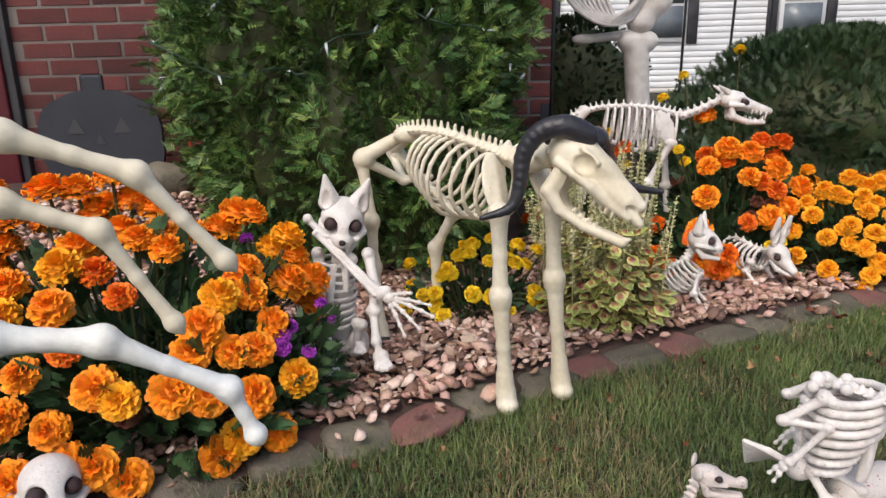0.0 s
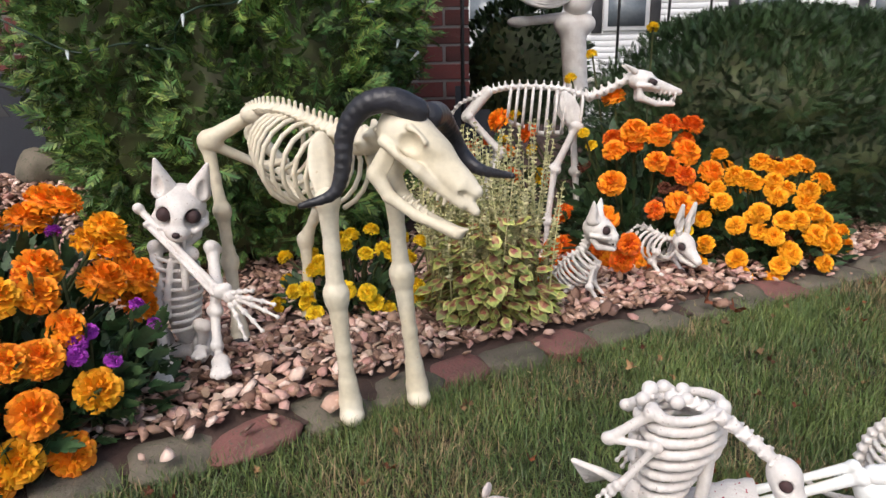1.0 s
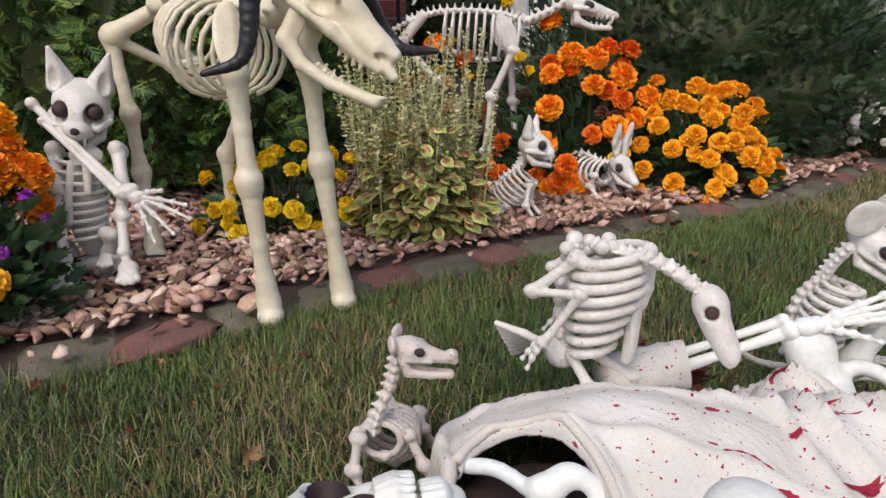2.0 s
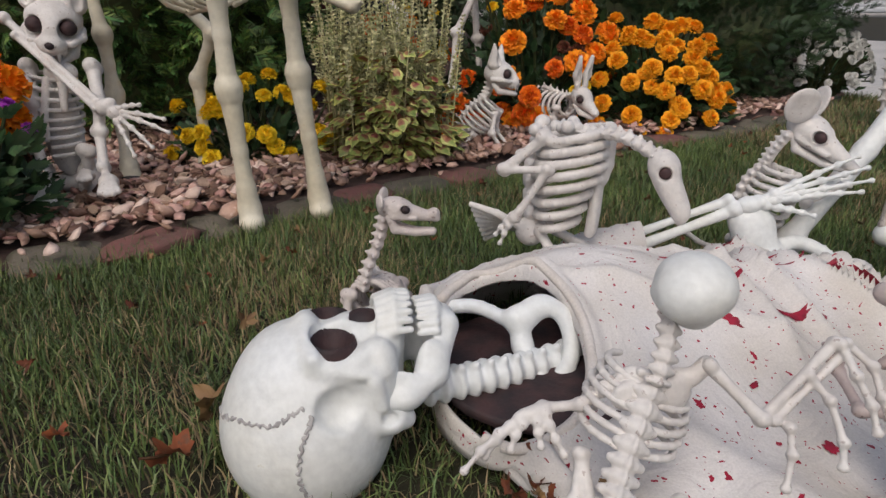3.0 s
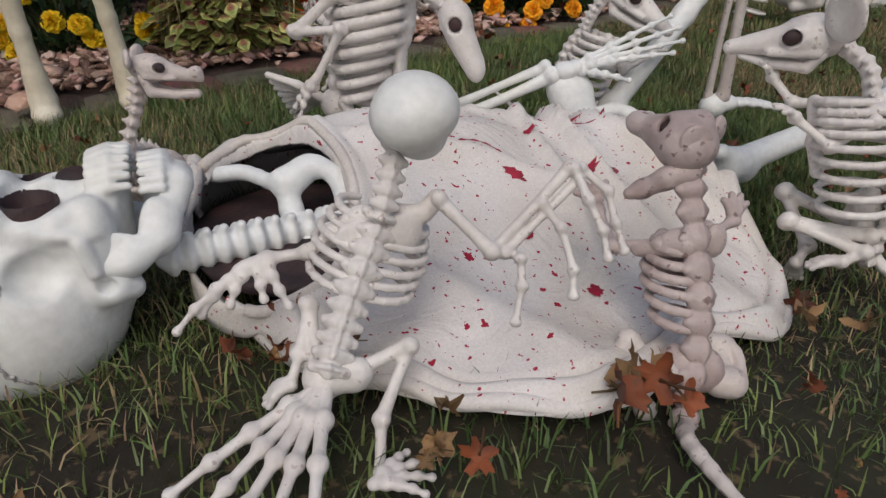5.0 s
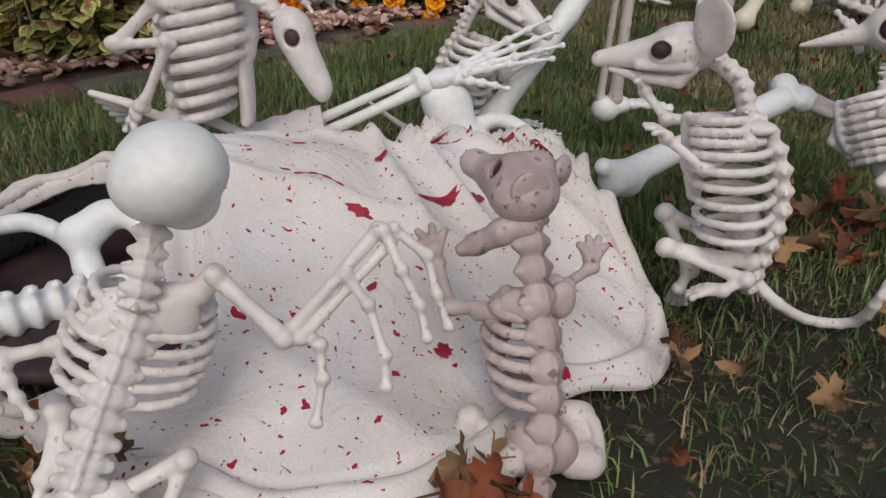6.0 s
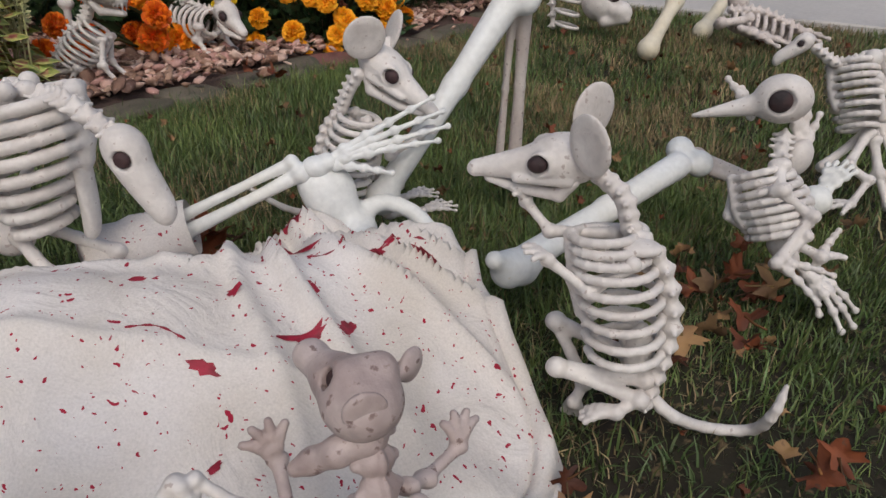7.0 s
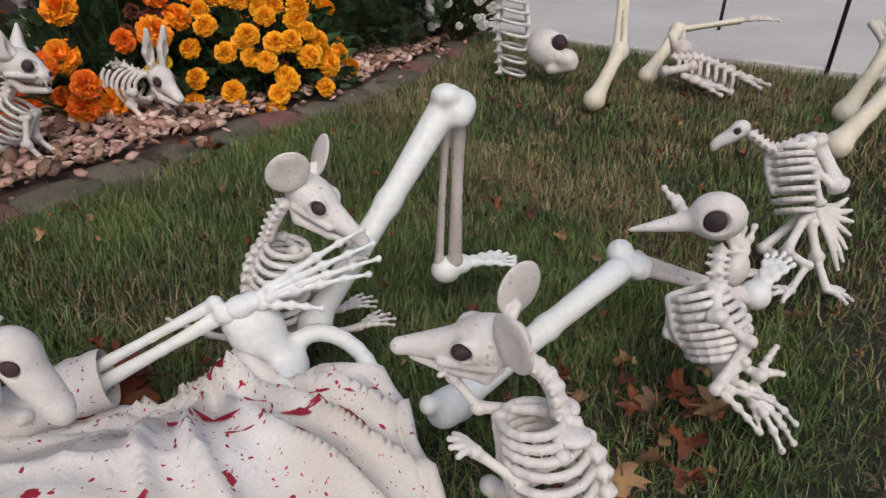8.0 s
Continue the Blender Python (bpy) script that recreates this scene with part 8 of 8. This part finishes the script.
def fixtures():
    # black pumpkin-shaped board leaning at the wall
    b = (-1.32, 2.60, 0.245)
    p = thing("pumpkin_board", b, "dark slate pumpkin-shaped yard board leaning near the brick wall", "yard sign")
    bm = bmesh.new()
    loop = []
    for k in range(48):
        a = 2 * math.pi * k / 48
        r = 1 + 0.04 * abs(math.sin(a * 3))
        loop.append((0.235 * r * math.copysign(abs(math.cos(a)) ** 0.75, math.cos(a)), 0.18 + 0.185 * r * math.copysign(abs(math.sin(a)) ** 0.85, math.sin(a))))
    vs = [bm.verts.new((x, 0, max(z, 0.0))) for x, z in loop]
    f = bm.faces.new(vs)
    ex = bmesh.ops.extrude_face_region(bm, geom=[f])
    for v in ex["geom"]:
        if isinstance(v, bmesh.types.BMVert):
            v.co.y += 0.02
    flat(part("board", bm, SLATE, p))
    flat(part("stem", box_bm(-0.05, 0.035, 0.002, 0.018, 0.345, 0.43, 0.012), SLATE, p))
    for x, z, w, h in ((-0.09, 0.24, 0.035, 0.03), (0.09, 0.24, 0.035, 0.03), (0, 0.19, 0.02, 0.02)):
        bm = bmesh.new()
        vv = [bm.verts.new(q) for q in ((x - w, -0.003, z - h), (x + w, -0.003, z - h), (x, -0.003, z + h))]
        ff = bm.faces.new(vv)
        ex = bmesh.ops.extrude_face_region(bm, geom=[ff])
        for v in ex["geom"]:
            if isinstance(v, bmesh.types.BMVert):
                v.co.y += 0.004
        flat(part("carving", bm, DARK_TRIM, p))
    b = (0.40, 2.74, 0.0)
    q = thing("yard_board", b, "dark slate rounded yard board beside the house corner", "yard sign")
    bm = box_bm(-0.10, 0.12, 0, 0.02, 0, 0.52, 0.0)
    bmesh.ops.bevel(bm, geom=[e for e in bm.edges if abs(e.verts[0].co.z - 0.52) < 1e-4 and abs(e.verts[1].co.z - 0.52) < 1e-4 and abs(e.verts[0].co.x - e.verts[1].co.x) < 1e-4], offset=0.09, segments=6, affect="EDGES")
    flat(part("board", bm, SLATE, q))
    # outdoor outlet with its cord
    b = (-1.10, WALL_Y, 0.60)
    o = thing("outdoor_outlet", b, "grey weatherproof outlet box on the brick wall with plugged cords", "outlet")
    part("back_plate", box_bm(-0.06, 0.06, -0.012, 0.004, -0.07, 0.075, 0.004), GREY_PLASTIC, o)
    part("cover", box_bm(-0.05, 0.05, -0.065, -0.012, -0.06, 0.065, 0.014, 3), GREY_PLASTIC, o)
    part("plug", box_bm(0.065, 0.10, -0.07, -0.02, -0.02, 0.05, 0.01), BULB, o)
    v, f = tube([Vector(t) for t in spline([(0.085, -0.06, -0.01), (0.10, -0.09, -0.10), (0.06, -0.10, -0.22), (0.09, -0.13, -0.36), (0.02, -0.16, -0.50), (-0.1, -0.16, -0.585)], 30)], 0.005, 6)
    part("cord", mesh_of("cord", v, f, ORANGE_CORD), ORANGE_CORD, o, "orange extension cord")
    # slim black iron stakes
    for x, y, h, lean in ((0.405, 2.60, 1.6, 0.01), (2.96, 1.42, 1.0, 0.09), (3.30, 2.10, 1.1, 0.05), (1.33, 3.9, 1.9, 0.02), (1.62, 4.0, 1.9, 0.06), (2.05, 4.4, 1.9, 0.0), (2.45, 3.1, 1.3, 0.02)):
        s = thing("shepherd_hook", (x, y, 0.0), "slim black iron stake pushed into the ground", "garden stake", "iron stakes")
        v, f = tube([Vector((0, 0, -0.02)), Vector((lean * 0.5, 0, h / 2)), Vector((lean, 0, h))], 0.0075, 8)
        part("rod", mesh_of("rod", v, f, BLACK_IRON), BLACK_IRON, s)
        v, f = tube([Vector((lean, 0, h)) + Vector((0.05 - 0.05 * math.cos(a), 0, 0.05 * math.sin(a))) for a in np.linspace(0, 3.6, 12)], 0.006, 6)
        part("hook", mesh_of("hook", v, f, BLACK_IRON), BLACK_IRON, s)
    # stones by the wall
    for x, y, s in ((-1.02, 2.45, 0.10), (-1.78, 2.5, 0.09), (1.93, 2.43, 0.08)):
        bm = bmesh.new()
        bmesh.ops.create_icosphere(bm, subdivisions=3, radius=1)
        for v in bm.verts:
            v.co = v.co * (1 + 0.2 * noise.noise(v.co * 1.5 + Vector((x, y, 0))))
            v.co = Vector((v.co.x * s, v.co.y * s * 0.8, v.co.z * s * 0.7 + s * 0.5))
        st = thing("boulder", (x, y, bed_z(x, y)), "rounded brown-grey garden boulder among the rocks", "boulder", "boulders")
        part("stone", bm, STONE_GREY, st)


fixtures()

# ---------- crushed rock, grass, fallen leaves ----------


def rock_mesh(seed):
    bm = bmesh.new()
    bmesh.ops.create_icosphere(bm, subdivisions=1, radius=1)
    rng = random.Random(seed)
    ax = (rng.uniform(0.8, 1.35), rng.uniform(0.55, 1.0), rng.uniform(0.22, 0.5))
    for v in bm.verts:
        k = 1 + rng.uniform(-0.4, 0.3)
        v.co = Vector((v.co.x * ax[0] * k, v.co.y * ax[1] * k, v.co.z * ax[2] * k))
    me = bpy.data.meshes.new("rock")
    bm.to_mesh(me)
    bm.free()
    me.materials.append(ROCK)
    return me


rocks = [rock_mesh(s) for s in range(10)]
rock_arrays = []
for me in rocks:
    v = np.array([tuple(q.co) for q in me.vertices])
    f = np.array([tuple(p.vertices) for p in me.polygons])
    rock_arrays.append((v, f))
rng = random.Random(77)
rest = Cloud()
near_count = 0
bed_base = Vector(garden_bed.location)
tries = 0
spots = []
while len(spots) < 34000 and tries < 60000:
    tries += 1
    x, y = rng.uniform(-1.5, 2.5), rng.uniform(0.6, 2.7)
    spots.append((x, y))
side = edge_side(np.array([p[0] for p in spots]), np.array([p[1] for p in spots]))
for (x, y), s in zip(spots, side):
    if s < (0.10 if rng.random() < 0.95 else 0.0) or s > 1.9 or (s > 0.95 and x > -0.6):
        continue
    size = rng.uniform(0.007, 0.0175) * (1.3 if rng.random() < 0.15 else 1)
    zz = 0.024 + 0.215 * (lambda u: u * u * (3 - 2 * u))(min(max((s - 0.75) / 0.85, 0), 1)) + size * rng.uniform(0.1, 0.9)
    M = Matrix.Translation((x, y, zz)) @ Euler((rng.uniform(-0.7, 0.7), rng.uniform(-0.7, 0.7), rng.uniform(0, 6.28))).to_matrix().to_4x4() @ Matrix.Scale(size, 4)
    k = rng.randrange(10)
    if near_count < 300 and 0.11 < s < 0.36 and -0.3 < x < 0.75:
        o = new("rock", rocks[k])
        o.parent = garden_bed
        o.matrix_local = M
        near_count += 1
    else:
        v, f = rock_arrays[k]
        m3 = np.array(M)
        rest.add(v @ m3[:3, :3].T + m3[:3, 3], f)
tagged(part("crushed_rock", rest.mesh("crushed_rock", ROCK, False), ROCK, garden_bed), kind="stuff")


def worn(x, y):
    """0 where the turf is green, 1 in worn, dry patches."""
    k = np.sin(5.3 * x + 2.1 * np.sin(4.1 * y + 1)) * np.cos(4.7 * y - 1.7 * np.sin(3.9 * x)) + 0.45 * np.sin(13 * x - 9 * y + 2 * np.sin(7 * y)) + 0.3 * np.sin(29 * x + 17 * y)
    return np.clip(0.5 + 0.6 * k, 0, 1)


def thatch(x, y, r):
    return r.uniform(0, 1, len(x)) < (0.1 + 0.85 * worn(x, y)) * np.clip(1.5 * y - 0.42, 0.04, 1)


def grass(name, count, x0, x1, y0, y1, lmin, lmax, wide, mat, seed, flatness, label, keep=None):
    r = np.random.RandomState(seed)
    x, y = r.uniform(x0, x1, count), r.uniform(y0, y1, count)
    ok = edge_side(x, y) < r.uniform(-0.01, 0.075, count) * (r.uniform(0, 1, count) < 0.5)
    ok &= ((x - 3.0) * PAVE_OUT.x + (y - 1.3) * PAVE_OUT.y) < 0.01
    ok &= ((x - 0.63) / 0.25) ** 2 + ((y - 0.62) / 0.23) ** 2 > 1
    if keep is not None:
        ok &= keep(x, y, r)
    x, y = x[ok], y[ok]
    n = len(x)
    L = r.uniform(lmin, lmax, n) * np.clip(0.4 + 0.9 * y, 0.5, 1)
    a = r.uniform(0, 2 * np.pi, n)
    bend = r.uniform(0.15, 1.0, n) * flatness
    w = wide * r.uniform(0.6, 1.25, n)
    dx, dy = np.cos(a), np.sin(a)
    tw = a + r.uniform(0.8, 2.2, n)
    sx, sy = np.cos(tw), np.sin(tw)
    z0 = lawn_z(x, y) - 0.012
    verts = []
    for u, ww in ((0.0, 1.0), (0.55, 0.85), (1.0, 0.08)):
        out = L * bend * u ** 1.7
        up = L * np.sqrt(np.maximum(1 - (bend * u ** 0.8) ** 2 * 0.9, 0.02)) * u
        for sg in (-1, 1):
            verts.append(np.stack([x + dx * out + sg * sx * w * ww * 0.5, y + dy * out + sg * sy * w * ww * 0.5, z0 + up], axis=1))
    V = np.stack(verts, axis=1).reshape(-1, 3)
    base = np.arange(n)[:, None] * 6
    F = np.concatenate([base + np.array(q)[None, :] for q in ((0, 1, 3, 2), (2, 3, 5, 4))], axis=1).reshape(-1, 4)
    return tagged(new(name, mesh_quads(name, V, F, mat)), label, "grass", kind="stuff")


def patchy(x, y, r):
    k = 0.5 + 0.5 * np.sin(9 * x + 3 * np.sin(6 * y)) * np.cos(8 * y - 2 * np.sin(5 * x))
    return r.uniform(0, 1, len(x)) < (0.55 + 0.45 * k) * (1 - 0.55 * worn(x, y)) * np.clip(1.6 * y - 0.28, 0.08, 1)


grass("grass", 250000, -0.6, 1.5, 0.12, 1.75, 0.016, 0.046, 0.0019, GRASS, 1, 0.95, "short green lawn grass with uneven tufts", patchy)
grass("grass_far", 110000, 0.9, 3.2, 0.4, 2.9, 0.02, 0.048, 0.0026, GRASS, 2, 0.9, "short green lawn grass towards the driveway", patchy)
grass("dry_grass", 120000, -0.6, 1.8, 0.12, 1.9, 0.014, 0.042, 0.0018, STRAW, 3, 1.0, "dry straw-coloured blades in the lawn", thatch)
grass("dry_grass_far", 80000, 1.4, 3.2, 0.4, 2.9, 0.018, 0.044, 0.0027, STRAW, 4, 1.0, "dry straw-coloured blades towards the driveway", thatch)


def maple(size, seed):
    """A lobed, curled dry leaf."""
    rng = random.Random(seed)
    bm = bmesh.new()
    ring = []
    for k in range(30):
        a = 2 * math.pi * k / 30
        lobe = (0.45 + 0.55 * abs(math.cos(a * 2.5 + 0.2 * math.sin(seed + a))) ** 1.2 * (1 if k % 2 else 0.72)) * rng.uniform(0.8, 1.1)
        r = size * lobe * (0.55 if abs(a - math.pi * 1.5) < 0.3 else 1)
        z = 0.45 * size * math.sin(a * 2 + seed) + 0.55 * r * r / size * rng.uniform(0.3, 1)
        ring.append(bm.verts.new((r * math.cos(a), r * math.sin(a), z)))
    mid = []
    for k in range(0, 30, 3):
        a = 2 * math.pi * k / 30
        mid.append(bm.verts.new((0.3 * size * math.cos(a), 0.3 * size * math.sin(a), 0.05 * size * math.sin(3 * a))))
    c = bm.verts.new((0, 0, 0))
    for i in range(10):
        j = (i + 1) % 10
        bm.faces.new((c, mid[i], mid[j]))
        q = [ring[(i * 3 + s) % 30] for s in range(4)]
        bm.faces.new((mid[i], q[0], q[1]))
        bm.faces.new((mid[i], q[1], q[2], mid[j]))
        bm.faces.new((mid[j], q[2], q[3]))
    v, f = tube([Vector((0, 0, 0)), Vector((0, -size * 0.6, 0.02 * size)), Vector((0.1 * size, -size * 1.2, 0.15 * size))], [0.0012, 0.001, 0.0008], 4)
    vs = [bm.verts.new(p) for p in v]
    for q in f:
        if len(set(q)) == len(q):
            bm.faces.new([vs[w] for w in q])
    return bm


def fallen_leaves():
    kinds = []
    for s in range(8):
        for mat in (LEAF_FALL, LEAF_TAN):
            me = bpy.data.meshes.new("leaf")
            bm = maple(0.0165, s)
            bm.to_mesh(me)
            bm.free()
            me.polygons.foreach_set("use_smooth", [True] * len(me.polygons))
            me.materials.append(mat)
            kinds.append(me)
    rng = random.Random(41)

    def put(x, y, z, s, me, tilt=0.5):
        o = new("fallen_leaf", me)
        o.matrix_world = Matrix.Translation((x, y, z + float(lawn_z(x, y)[0]))) @ Euler((rng.uniform(-tilt, tilt), rng.uniform(-tilt, tilt), rng.uniform(0, 6.28))).to_matrix().to_4x4() @ Matrix.Scale(s, 4)
        tagged(o, "dry curled maple leaf fallen in the grass" if me.materials[0] == LEAF_FALL else "dry tan leaf fallen in the grass", "leaf", "fallen leaves")
    # heaps: by the cloth, under the crow, along the hem
    for cx, cy, n, w, s0, s1 in ((0.605, 0.335, 6, 0.014, 0.8, 1.2), (1.19, 0.62, 10, 0.04, 1.0, 1.7), (1.10, 0.56, 6, 0.035, 1.0, 1.6), (0.86, 0.44, 4, 0.025, 0.8, 1.2), (0.12, 0.63, 1, 0.01, 1.4, 1.6), (0.10, 0.53, 1, 0.01, 1.3, 1.5), (0.70, 0.91, 3, 0.02, 1.6, 2.0), (1.05, 0.37, 5, 0.05, 0.9, 1.5), (0.37, 0.44, 6, 0.03, 0.5, 0.85), (1.42, 1.05, 3, 0.05, 0.9, 1.4), (1.45, 0.66, 3, 0.05, 1.0, 1.5), (1.0, 1.60, 2, 0.05, 1.2, 1.6), (0.47, 0.315, 5, 0.025, 0.4, 0.75)):
        for k in range(n):
            put(rng.gauss(cx, w), rng.gauss(cy, w), rng.uniform(0.018, 0.045), rng.uniform(s0, s1), rng.choice(kinds), 0.9)
    spots = [(rng.uniform(-0.5, 2.6), rng.uniform(0.2, 1.9)) for _ in range(430)]
    sd = edge_side(np.array([p[0] for p in spots]), np.array([p[1] for p in spots]))
    for (x, y), s in zip(spots, sd):
        if s < -0.02 and not (0.30 < x < 0.93 and 0.34 < y < 0.90) and not (0.12 < x < 0.35 and 0.45 < y < 0.65):
            put(x, y, rng.uniform(0.016, 0.034), rng.uniform(0.22, 0.8) * (1.6 if rng.random() < 0.06 else 1), rng.choice(kinds), 0.9)


fallen_leaves()
